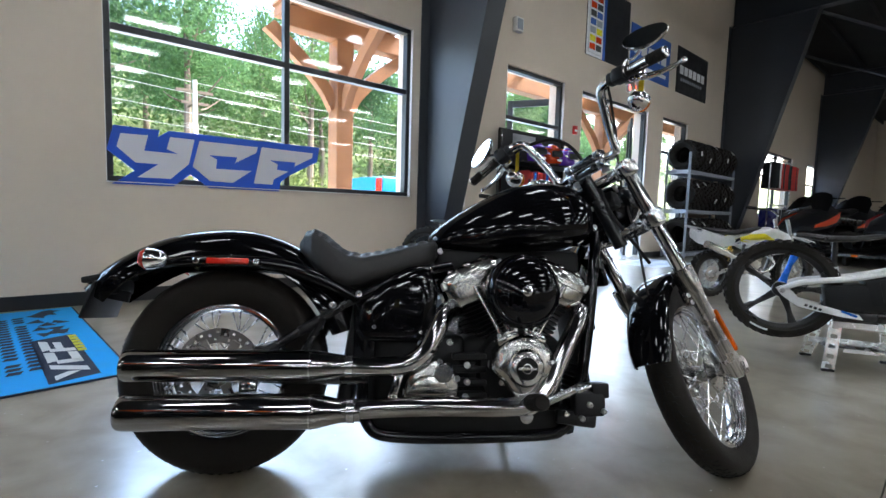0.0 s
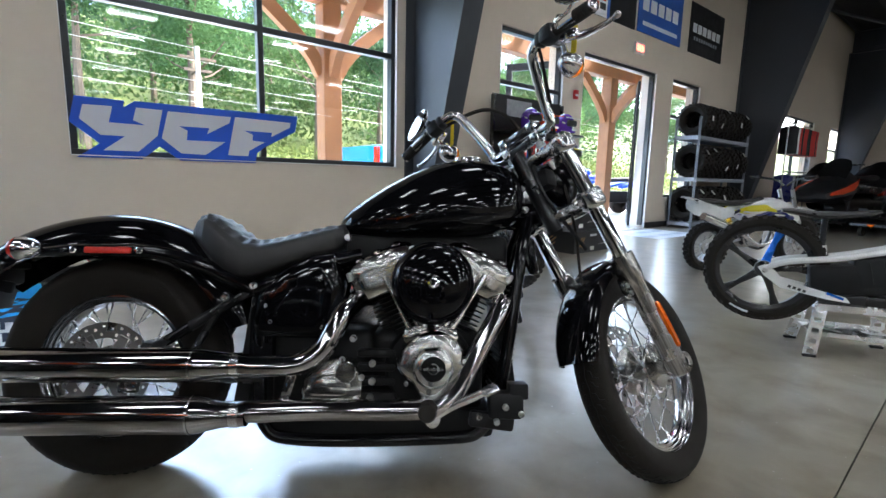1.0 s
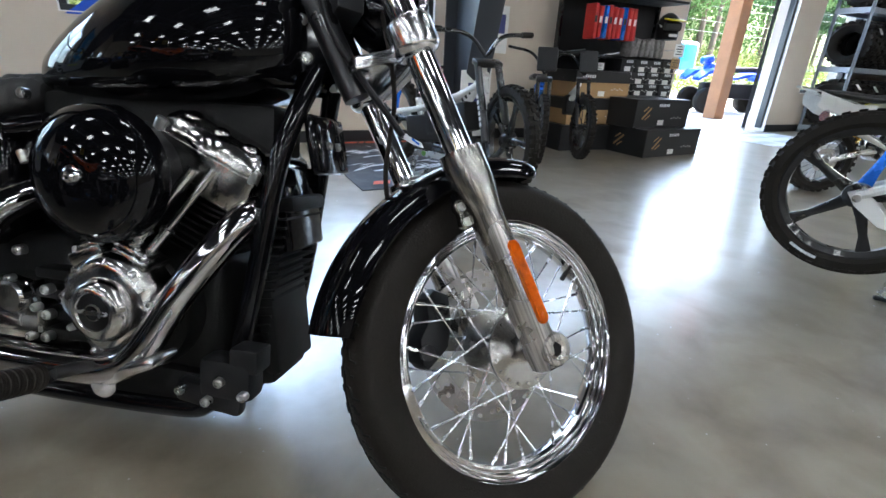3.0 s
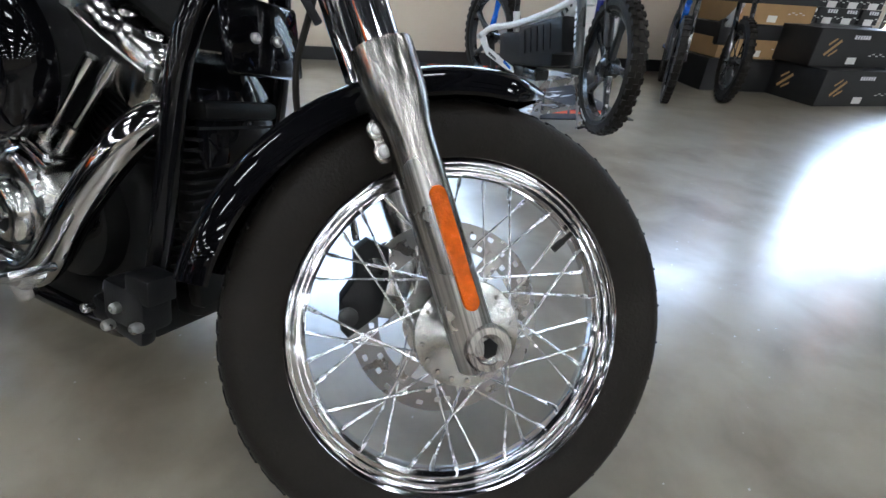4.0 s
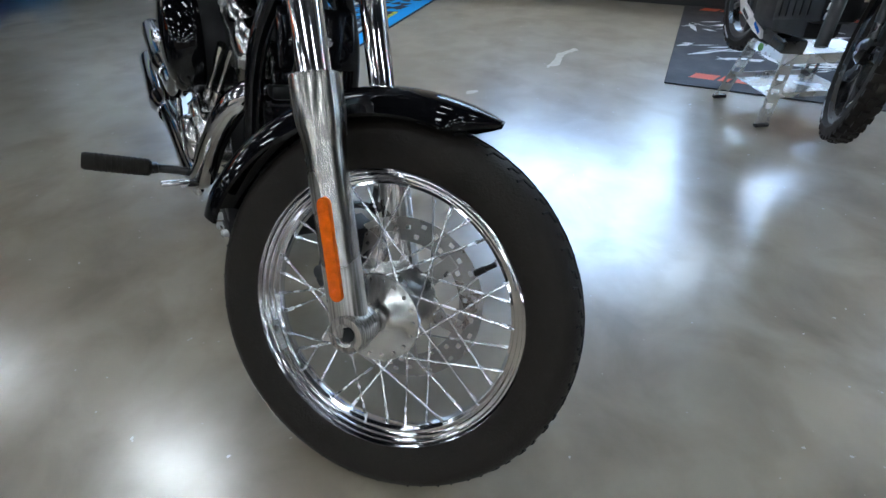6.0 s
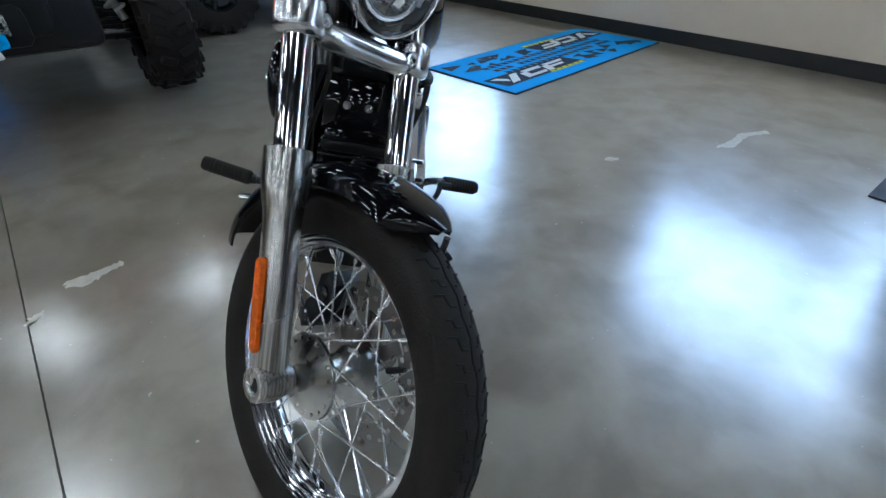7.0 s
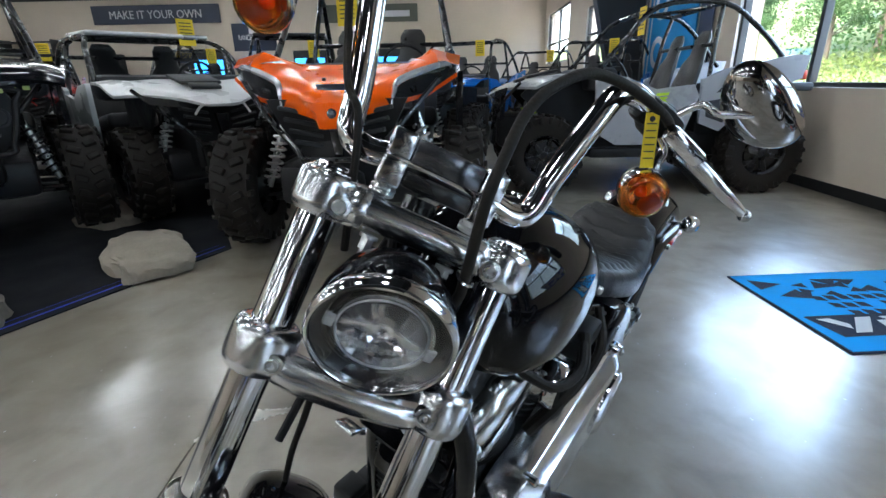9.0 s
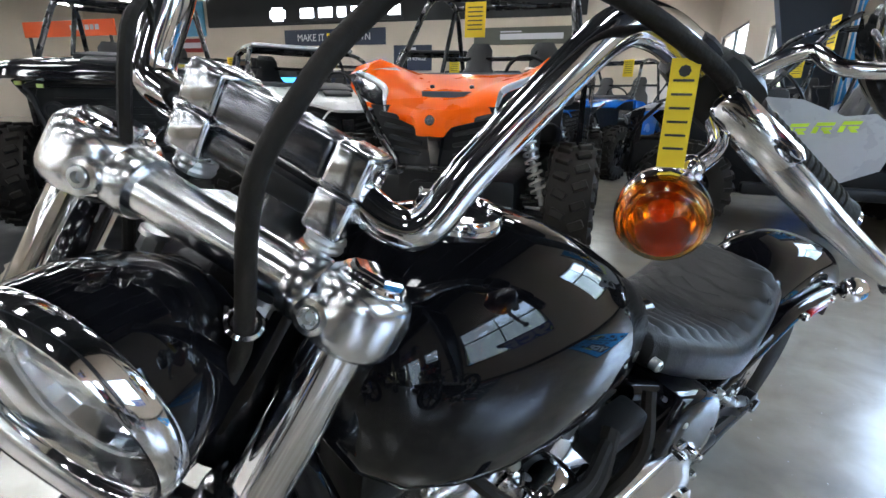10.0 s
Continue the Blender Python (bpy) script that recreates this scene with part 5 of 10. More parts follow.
lathe(bm, [(0.030, 0.140), (0.030, 0.158), (0.026, 0.163), (0, 0.164)], (0.672, 0, 0.318), (0, -1, 0), 24)
part("cover_boss", bm, CASE, gb, "raised boss on the cover")
bm = B()
for x, z in ((0.56, 0.24), (0.70, 0.24), (0.715, 0.30), (0.66, 0.35), (0.58, 0.335)):
    bolt(bm, V(x, -0.147, z), (0, -1, 0), 0.0085, 0.008)
for x, z in ((0.745, 0.34), (0.745, 0.29), (0.74, 0.245), (0.60, 0.405), (0.69, 0.41)):
    bolt(bm, V(x, -0.150, z), (0, -1, 0), 0.010, 0.009)
part("bolt", bm, STEEL, gb)
bm = B()
rings = []
ring = []
A, Bc, ra, rb = V(0.605, 0, 0.395), V(0.985, 0, 0.315), 0.148, 0.128
for k in range(20):
    a = radians(97 + 180 * k / 19)
    ring.append(A + V(ra * math.cos(a), 0, ra * math.sin(a)))
for k in range(20):
    a = radians(-83 + 180 * k / 19)
    ring.append(Bc + V(rb * math.cos(a), 0, rb * math.sin(a)))
ctr = (A + Bc) / 2
for y, k in ((0.095, 1.0), (0.158, 1.0), (0.164, 0.975), (0.168, 0.90), (0.190, 0.80), (0.196, 0.66)):
    rings.append([ctr + (p - ctr) * k + V(0, y, 0) for p in ring])
loft(bm, rings)
prim = part("primary_cover", bm, POLISH, moto, "polished primary drive cover")
bm = B()
lathe(bm, [(0.088, 0.19), (0.088, 0.202), (0.080, 0.208), (0, 0.210)], (0.62, 0, 0.39), (0, 1, 0), 36)
part("derby_cover", bm, CHROME, prim, "round polished inspection cover")
bm = B()
for k in range(14):
    p = ring[(k * 40) // 14]
    q = ctr + (p - ctr) * 0.945
    lathe(bm, [(0, 0.150), (0.0105, 0.150), (0.0105, 0.178), (0.007, 0.182), (0, 0.180)], q, (0, 1, 0), 10)
part("bolt", bm, CHROME, prim)

# oil tank and side covers
for s in (-1, 1):
    bm = B()
    rings = []
    ring = [(0.395, 0.44), (0.41, 0.41), (0.60, 0.405), (0.64, 0.44), (0.655, 0.56), (0.63, 0.655), (0.56, 0.645), (0.47, 0.60), (0.41, 0.53)]
    cx0, cz0 = 0.53, 0.52
    wide = 0.0 if s < 0 else 0.022
    for y, k in ((0.05, 1.0), (0.115 + wide, 1.0), (0.130 + wide, 0.95), (0.137 + wide, 0.84), (0.139 + wide, 0.60)):
        rings.append([V(cx0 + (x - cx0) * k, s * y, cz0 + (z - cz0) * k) for x, z in ring])
    loft(bm, rings)
    so = part("side_cover", bm, PAINT, moto, "gloss black side cover", angle=60)
    bm = B()
    for x, z in ((0.44, 0.50), (0.455, 0.455), (0.60, 0.44), (0.61, 0.60)):
        bolt(bm, V(x, s * (0.136 + wide), z), (0, s, 0), 0.006, 0.005)
    part("bolt", bm, STEEL, so)

# exhaust
for nm, z, y, x0, rm in (("upper_muffler", 0.345, -0.200, -0.222, 0.0450), ("lower_muffler", 0.222, -0.222, -0.212, 0.0485)):
    bm = B()
    lathe(bm, [(rm - 0.008, 0.03), (rm - 0.006, 0.0), (rm - 0.003, -0.006), (rm - 0.001, 0.0), (rm, 0.012), (rm, 0.505), (rm - 0.001, 0.516), (0.034, 0.575), (0.0305, 0.600), (0.0300, 0.64)], (x0, y, z), (1, 0, 0), 40)
    mu = part(nm, bm, EXHAUST, moto, "chrome muffler")
    bm = B()
    lathe(bm, [(0, 0.05), (rm - 0.007, 0.05), (rm - 0.0068, 0.004), (rm - 0.008, 0.0)], (x0, y, z), (1, 0, 0), 32)
    part("muffler_bore", bm, NEARBLACK, mu, "dark muffler opening")
    bm = B()
    lathe(bm, [(rm + 0.0012, 0.500), (rm + 0.0012, 0.506)], (x0, y, z), (1, 0, 0), 40)
    lathe(bm, [(0.0300, 0.60), (0.0335, 0.602), (0.0335, 0.622), (0.0300, 0.624)], (x0, y, z), (1, 0, 0), 32)
    part("clamp_band", bm, POLISH, mu)
bm = B()
tube(bm, [(0.36, -0.200, 0.345), (0.48, -0.200, 0.342), (0.56, -0.198, 0.350), (0.612, -0.192, 0.385), (0.645, -0.180, 0.445), (0.668, -0.155, 0.490), (0.70, -0.10, 0.520), (0.73, -0.05, 0.525)], 0.0295, 22)
p1 = part("rear_header_pipe", bm, EXHAUST, moto, "chrome rear exhaust pipe")
bm = B()
tube(bm, [(0.36, -0.222, 0.226), (0.60, -0.212, 0.230), (0.84, -0.205, 0.226), (0.93, -0.200, 0.234), (0.980, -0.192, 0.272), (1.040, -0.172, 0.375), (1.100, -0.142, 0.470), (1.128, -0.105, 0.515), (1.125, -0.05, 0.530)], 0.0285, 22)
p2 = part("front_header_pipe", bm, EXHAUST, moto, "chrome front exhaust pipe")
for c, d, tilt in (((0.525, -0.196, 0.285), (0.026, 0.014, 0.11), 16), ((0.10, -0.175, 0.283), (0.05, 0.02, 0.03), 0)):
    bm = B()
    box(bm, c, d, (0, tilt, 0), bev=0.004)
    part("exhaust_bracket", bm, CHROME, p2)

# foot controls
bm = B()
box(bm, (1.125, -0.150, 0.225), (0.10, 0.055, 0.075), bev=0.012)
box(bm, (1.160, -0.150, 0.265), (0.055, 0.050, 0.045), bev=0.006)
box(bm, (1.085, -0.150, 0.180), (0.13, 0.03, 0.045), (0, 8, 0), bev=0.010)
mc = part("brake_master_cylinder", bm, PLASTIC, moto, "black rear brake master cylinder")
bm = B()
for x, z in ((1.165, 0.205), (1.095, 0.185), (1.045, 0.20), (1.12, 0.225)):
    bolt(bm, V(x, -0.182, z), (0, -1, 0), 0.009, 0.008)
part("bolt", bm, STEEL, mc)
bm = B()
tube(bm, [(0.925, -0.205, 0.215), (0.97, -0.215, 0.240), (1.03, -0.235, 0.270), (1.055, -0.245, 0.285)], (0.016, 0.013, 0.011, 0.010), 12)
box(bm, (1.062, -0.262, 0.292), (0.045, 0.060, 0.014), (0, -25, 0), bev=0.005)
ball(bm, (0.915, -0.205, 0.205), 0.024, (1, 0.7, 1.2), 14)
part("brake_pedal", bm, POLISH, moto, "polished brake pedal")
for s in (-1, 1):
    e = V(0.893, -0.439, 0.283) if s < 0 else V(0.857, 0.378, 0.314)
    r0 = V(0.905, -0.228, 0.243) if s < 0 else V(0.915, 0.225, 0.345)
    d = (e - r0).normalized()
    bm = B()
    q = r0 + d * (0.075 if s < 0 else 0.040)
    lathe(bm, [(0, 0), (0.015, 0), (0.0210, 0.006), (0.0210, (e - q).length - 0.006), (0.018, (e - q).length), (0, (e - q).length)], q, d, 18)
    peg = part("foot_peg", bm, RUBBER, moto, "black rubber foot peg")
    for k in range(10):
        bm = B()
        lathe(bm, [(0.0209, -0.003), (0.0221, -0.0015), (0.0221, 0.0015), (0.0209, 0.003)], q + d * (0.014 + k * 0.011), d, 18)
        part("rib", bm, RUBBER, peg)
    bm = B()
    tube(bm, [r0 + V(0.02, -s * 0.06, -0.02), r0, q + d * 0.01], 0.011, 10)
    box(bm, q[:], (0.026, 0.030, 0.024), bev=0.005)
    part("peg_mount", bm, SATIN, peg)
bm = B()
tube(bm, [(0.90, 0.215, 0.26), (0.96, 0.225, 0.30), (1.005, 0.235, 0.345), (0.985, 0.245, 0.375)], 0.008, 10)
cyl(bm, (0.985, 0.235, 0.372), (0.985, 0.275, 0.372), 0.010, seg=12)
part("shift_lever", bm, SATIN, moto, "black shift lever")

# side stand: from the frame out to the floor on the left
bm = B()
foot = BIKE.inverted() @ V(0.405, -0.672, 0.012)
tube(bm, [(0.955, 0.115, 0.130), (foot + V(0.02, -0.05, 0.03))[:], foot[:]], 0.0125, 10, smooth=False)
box(bm, (foot + V(0, 0.012, 0))[:], (0.055, 0.05, 0.012), (12, 0, 20), bev=0.004)
tube(bm, [(BIKE.inverted() @ V(0.407, -0.668, 0.012))[:], (BIKE.inverted() @ V(0.418, -0.648, 0.082))[:]], 0.012, 8, smooth=False)
part("side_stand", bm, SATIN, moto, "black side stand")

# ignition coil and hoses left of the engine
bm = B()
box(bm, (0.78, 0.12, 0.64), (0.11, 0.05, 0.05), (0, 10, 0), bev=0.01)
part("ignition_coil", bm, PLASTIC, moto, "black ignition coil")
bm = B()
tube(bm, [(0.80, 0.13, 0.66), (0.86, 0.16, 0.62), (0.92, 0.15, 0.57), (0.96, 0.12, 0.50)], 0.014, 8)
part("hose", bm, RUBBER, moto, "black hose")
bm = B()
tube(bm, [(0.70, 0.12, 0.68), (0.74, 0.16, 0.61), (0.80, 0.15, 0.53), (0.82, 0.12, 0.46)], 0.011, 8)
part("hose", bm, RUBBER, moto, "black hose")
bm = B()
tube(bm, [(1.05, 0.09, 0.70), (0.99, 0.15, 0.655), (0.90, 0.165, 0.645), (0.82, 0.14, 0.655)], 0.009, 8)
part("hose", bm, RUBBER, moto, "black hose")
bm = B()
lathe(bm, [(0, 0.10), (0.046, 0.10), (0.050, 0.11), (0.050, 0.140), (0.044, 0.150), (0, 0.152)], (0.915, 0, 0.600), (0, 1, 0), 28)
part("horn", bm, CHROME, moto, "chrome horn cover")

# ---- outdoors ----
ASPHALT = material("pale gravel", (0.48, 0.465, 0.44), 0.85, 0, 0.25, 0.6, bump=0.3, bscale=30)
SLAB = material("porch concrete", (0.52, 0.50, 0.46), 0.75, 0, 0.15, 1.2, bump=0.1, bscale=40)
GRASS = material("meadow", (0.075, 0.10, 0.025), 0.9, 0, 0.35, 0.5, bump=0.5, bscale=6)


def leafy(name, color, var=0.35):
    """Thin leaves: light comes through them as well as off them."""
    m = material(name, color, 0.75, 0, var, 0.5, spec=0.15)
    t = m.node_tree
    p = t.nodes["Principled BSDF"]
    tr = t.nodes.new("ShaderNodeBsdfTranslucent")
    mx = t.nodes.new("ShaderNodeMixShader")
    mx.inputs[0].default_value = 0.45
    t.links.new(p.inputs["Base Color"].links[0].from_socket, tr.inputs[0])
    t.links.new(p.outputs[0], mx.inputs[1])
    t.links.new(tr.outputs[0], mx.inputs[2])
    t.links.new(mx.outputs[0], t.nodes["Material Output"].inputs[0])
    return m


LEAF = [leafy("leaves a", (0.050, 0.105, 0.038)), leafy("leaves b", (0.065, 0.120, 0.040)), leafy("leaves c", (0.042, 0.090, 0.040))]


def leaf_mesh(name, pts, sizes, mat, seed):
    """One mesh of small lozenge leaves, a leaf at each point, turned at random."""
    g = np.random.default_rng(seed)
    P, S = np.array(pts), np.array(sizes)[:, None]
    u = g.normal(size=P.shape)
    u /= np.linalg.norm(u, axis=1)[:, None]
    w = np.cross(u, g.normal(size=P.shape))
    w /= np.linalg.norm(w, axis=1)[:, None]
    vs = np.stack([P - S * u, P - 0.55 * S * w, P + S * u, P + 0.55 * S * w], 1).reshape(-1, 3)
    me = bpy.data.meshes.new(name)
    me.from_pydata(vs.tolist(), [], np.arange(len(vs)).reshape(-1, 4).tolist())
    me.materials.append(mat)
    return me



BARK = material("bark", (0.10, 0.075, 0.055), 0.9, 0, 0.3, 5, bump=0.5, bscale=20)
TIMBER = material("warm cedar timber", (0.33, 0.15, 0.062), 0.6, 0, 0.22, 4, bump=0.15, bscale=30)


def ground_height(x, y):
    if y < 13:
        return -0.06
    return -0.06 + 0.115 * min(y - 13, 22) + 0.42 * max(0, min(y, 84) - 33) + 0.25 * math.sin(x * 0.21) * min(1, (y - 13) / 10)


bm = B()
gx = [-400, -120, *range(-60, 81, 4), 140, 420]
gy = [-400, -60, -15.3, 3.1, 8, 13, *range(15, 84, 3), 120, 420]
grid = [[bm.verts.new((x, y, ground_height(x, y) - (0.2 if y < 3.2 else 0))) for x in gx] for y in gy]
for r0, r1 in zip(grid, grid[1:]):
    for i in range(len(gx) - 1):
        bm.faces.new((r0[i], r0[i + 1], r1[i + 1], r1[i]))
solid("ground", bm, GRASS, "green meadow rising behind the parking area", "ground", kind="structure")
bm = B()
box(bm, (6, 8.9, -0.045), (110, 8.0, 0.03))
solid("road", bm, ASPHALT, "pale gravel parking area", "road", kind="structure", smooth=False)
bm = B()
box(bm, (6, 4.0, -0.03), (70, 1.8, 0.06), bev=0.01, seg=1)
solid("pavement", bm, SLAB, "pale concrete porch slab", "pavement", kind="structure", smooth=False)
bm = B()
box(bm, (7.2, 2.98, -0.006), (2.3, 0.36, 0.018), bev=0.003, seg=1)
solid("threshold", bm, STEEL, "metal threshold of the entrance", "threshold", kind="structure", smooth=False)


def tree(kind, h, seed):
    rng = random.Random(seed)
    t = thing("tree", Matrix(), "tall leafy deciduous tree on the slope", "tree", "trees on the slope")
    bm = B()
    tube(bm, [(0, 0, -0.5), (0.1, 0.05, h * 0.3), (-0.1, 0.1, h * 0.6), (0, 0, h * 0.88)], (0.22, 0.16, 0.10, 0.03), 8, n=3)
    heads = []
    for k in range(9):
        a, z = rng.uniform(0, 6.28), h * rng.uniform(0.28, 0.8)
        L = h * rng.uniform(0.13, 0.26) * (1.15 - z / h)
        e = V(L * math.cos(a) * 1.6, L * math.sin(a) * 1.6, z + L * 0.7)
        tube(bm, [(0, 0, z), (e.x * 0.5, e.y * 0.5, z + L * 0.25), e[:]], (0.06, 0.04, 0.015), 5, n=2)
        heads.append(e)
    part("trunk", bm, BARK, t)
    heads += [V(rng.uniform(-0.8, 0.8), rng.uniform(-0.8, 0.8), h * rng.uniform(0.40, 0.98)) for _ in range(12)]
    pts, sizes = [], []
    for e in heads:
        R = h * rng.uniform(0.09, 0.16)
        for _ in range(430):
            d = V(rng.gauss(0, 1), rng.gauss(0, 1), rng.gauss(0, 0.75)).normalized() * R * rng.uniform(0.25, 1.08)
            pts.append(tuple(e + d))
            sizes.append(rng.uniform(0.05, 0.12))
    crown = new("crown", leaf_mesh("crown", pts, sizes, LEAF[kind], seed))
    crown.parent = t
    return t


rng = random.Random(5)
protos = []
for k in range(5):
    protos.append(tree(k % 3, 8.5 + k * 0.9, 20 + k))
spots = []
for row, (y0, n) in enumerate(((25, 17), (31, 17), (38, 17), (47, 14))):
    for i in range(n):
        x = -46 + i * (112 / n) + rng.uniform(-2.4, 2.4)
        spots.append((x, y0 + rng.uniform(-2.5, 2.5)))
for i, (x, y) in enumerate(spots):
    m = pose(x, y, ground_height(x, y), 0, 0, rng.uniform(0, 360)) @ Matrix.Scale(rng.uniform(0.85, 1.2), 4)
    if i < 5:
        protos[i].matrix_basis = m
    else:
        c = copy_thing(protos[i % 5], Matrix())
        c.matrix_basis = m
# undergrowth on the slope
pts, sizes = [], []
for _ in range(42000):
    x, y = rng.uniform(-40, 50), 13.5 + 20 * rng.random() ** 1.2
    clump = 0.5 + 0.5 * noise.noise(V(x * 0.5, y * 0.5, 0))
    pts.append((x, y, ground_height(x, y) + rng.random() ** 1.3 * (0.4 + 1.5 * clump) * min(1, (y - 12) / 6)))
    sizes.append(rng.uniform(0.04, 0.13))
tagged(new("undergrowth", leaf_mesh("undergrowth", pts, sizes, leafy("shrub leaves", (0.105, 0.135, 0.036), 0.45), 41)), "yellow-green shrubs and tall grass on the slope", "shrubs", kind="stuff")

# dense woods behind the first trees
pts, sizes = [], []
for _ in range(95000):
    x, y = rng.uniform(-50, 62), rng.uniform(30, 55)
    h = 8.0 + 2.4 * math.sin(x * 0.37) + 1.6 * math.sin(x * 0.9 + y)
    pts.append((x, y, ground_height(x, y) + h * rng.random() ** 0.8))
    sizes.append(rng.uniform(0.10, 0.26))
tagged(new("woods", leaf_mesh("woods", pts, sizes, LEAF[1], 42)), "dense green woods on the hillside", "woods", kind="stuff")

# timber porch: posts with curved braces, beam and roof
for i, px in enumerate((2.45, 9.45, 16.5)):
    post = thing("timber_post", pose(px, 4.5, 0), "heavy cedar porch post with curved braces", "post", "porch posts")
    bm = B()
    box(bm, (0, 0, 1.62), (0.27, 0.27, 3.24), bev=0.012, seg=1)
    part("post", bm, TIMBER, post)
    for s, ax in ((-1, 0), (1, 0), (-1, 1), (1, 1)):
        if ax == 1 and s == 1:
            continue
        bm = B()
        rings = []
        for k in range(9):
            f = k / 8
            u = 0.12 + 0.95 * f
            z = 2.30 + 0.92 * (f ** 0.72)
            rings.append([V(0, 0, 0)] * 0 + [V(u + a * 0.062, b * 0.06, z - a * 0.062) for a, b in ((-1, -1), (1, -1), (1, 1), (-1, 1))])
        if ax == 0:
            rings = [[V(s * p.x, p.y, p.z) for p in r] for r in rings]
        else:
            rings = [[V(p.y, s * p.x, p.z) for p in r] for r in rings]
        loft(bm, rings)
        part("brace", bm, TIMBER, post)
bm = B()
box(bm, (9.4, 4.5, 3.38), (15.6, 0.24, 0.28), bev=0.01, seg=1)
solid("porch_beam", bm, TIMBER, "long cedar beam over the porch posts", "beam", kind="structure", smooth=False)
porch = thing("porch_roof", Matrix(), "cedar boarded porch roof on rafters", "porch roof", kind="structure")
bm = B()
box(bm, (2.55, 4.05, 3.68), (1.9, 1.9, 0.05))
box(bm, (13.0, 4.05, 3.68), (8.6, 1.9, 0.05))
part("roof_deck", bm, TIMBER, porch, smooth=False)
for k in range(11):
    bm = B()
    box(bm, (1.7 + k * 1.54, 4.05, 3.585), (0.12, 1.9, 0.13))
    part("rafter", bm, TIMBER, porch, smooth=False)

# power line
pole = thing("power_pole", pose(4.3, 21.5, ground_height(3.4, 21.5)), "weathered wooden power pole with cross arm", "power pole")
bm = B()
cyl(bm, (0, 0, -0.5), (0, 0, 5.2), 0.14, 0.10, seg=10)
part("pole", bm, material("grey pole wood", (0.36, 0.33, 0.29), 0.9, 0, 0.2, 3), pole)
bm = B()
box(bm, (0, 0, 4.7), (1.5, 0.1, 0.12))
box(bm, (0, 0, 4.2), (1.1, 0.1, 0.12))
part("cross_arm", bm, BARK, pole)
bm = B()
for k, (z, dx) in enumerate(((8.3, 0), (7.9, 0.5), (6.9, -0.3), (6.3, 0))):
    pts = [(-60, 21.5 + dx, z + 2.2), (-28, 21.5 + dx, z + 0.2), (3.4, 21.5 + dx, z - 2.2 + 0.1), (34, 21.5 + dx, z - 2.9), (64, 21.5 + dx, z - 2.4)]
    tube(bm, pts, 0.011, 5, n=5)
solid("power_line", bm, material("cable grey", (0.3, 0.3, 0.3), 0.6), "thin overhead power lines", "power line", kind="stuff")

# blue pickup and a dark utility vehicle outside
BLUE = material("blue vehicle paint", (0.02, 0.22, 0.42), 0.18, 0, 0.1, 2, coat=0.8)
truck = thing("pickup_truck", pose(4.68, 7.9, 0.03, 0, 0, 0) @ Matrix.Scale(1.22, 4), "blue pickup truck parked outside", "pickup truck")
bm = B()
box(bm, (1.2, 0, 0.95), (2.4, 1.75, 0.62), bev=0.06, seg=3)
part("bed", bm, BLUE, truck)
bm = B()
box(bm, (0.02, 0, 1.0), (0.06, 1.45, 0.5), bev=0.02)
part("tailgate", bm, BLUE, truck)
bm = B()
box(bm, (3.3, 0, 1.0), (1.9, 1.75, 0.72), bev=0.08, seg=3)
box(bm, (3.2, 0, 1.55), (1.5, 1.5, 0.55), bev=0.16, seg=3)
part("cab", bm, BLUE, truck)
bm = B()
box(bm, (5.0, 0, 0.95), (1.5, 1.7, 0.62), bev=0.1, seg=3)
part("hood", bm, BLUE, truck)
for s in (-1, 1):
    bm = B()
    box(bm, (-0.01, s * 0.80, 1.05), (0.06, 0.12, 0.34), bev=0.01)
    part("tail_light", bm, REDLENS, truck)
    for x in (0.95, 4.7):
        bm = B()
        lathe(bm, [(0.2, -0.12), (0.36, -0.12), (0.39, -0.08), (0.39, 0.08), (0.36, 0.12), (0.2, 0.12), (0.19, 0.06), (0, 0.05)], (x, s * 0.78, 0.38), (0, s, 0), 28)
        part("wheel", bm, RUBBER, truck)

# blue quad outside the entrance
quad = thing("quad_bike", pose(11.6, 5.75, -0.03, 0, 0, 152), "bright blue sport quad bike parked outside the door", "quad bike")
QBLUE = material("quad blue plastic", (0.01, 0.07, 0.62), 0.3, 0, 0.1, 4, coat=0.3)
bm = B()
for s in (-1, 1):
    rings = []
    for x, z, w, t in ((0.35, 0.86, 0.22, 0.03), (0.6, 0.96, 0.26, 0.04), (0.85, 0.90, 0.24, 0.04), (1.02, 0.74, 0.18, 0.03)):
        rings.append([V(x, s * 0.36 + a * w, z + b * t) for a, b in ((-1, -1), (1, -1.4), (1, 0.4), (-1, 1))])
    loft(bm, rings)
    rings = []
    for x, z, w, t in ((-0.95, 0.80, 0.24, 0.03), (-0.7, 0.90, 0.26, 0.04), (-0.4, 0.86, 0.22, 0.04), (-0.2, 0.78, 0.10, 0.03)):
        rings.append([V(x, s * 0.36 + a * w, z + b * t) for a, b in ((-1, -1), (1, -1.4), (1, 0.4), (-1, 1))])
    loft(bm, rings)
part("fenders", bm, QBLUE, quad, "blue plastic bodywork")
bm = B()
box(bm, (0.45, 0, 0.98), (0.5, 0.3, 0.22), bev=0.07, seg=3)
box(bm, (0.7, 0, 1.16), (0.2, 0.34, 0.16), (0, 20, 0), bev=0.05, seg=3)
part("tank_cover", bm, QBLUE, quad)
bm = B()
box(bm, (-0.3, 0, 0.98), (1.0, 0.3, 0.12), (0, 3, 0), bev=0.05, seg=3)
part("seat", bm, LEATHER, quad)
bm = B()
box(bm, (0.05, 0, 0.5), (1.3, 0.36, 0.34), bev=0.05)
part("chassis", bm, PLASTIC, quad)
bm = B()
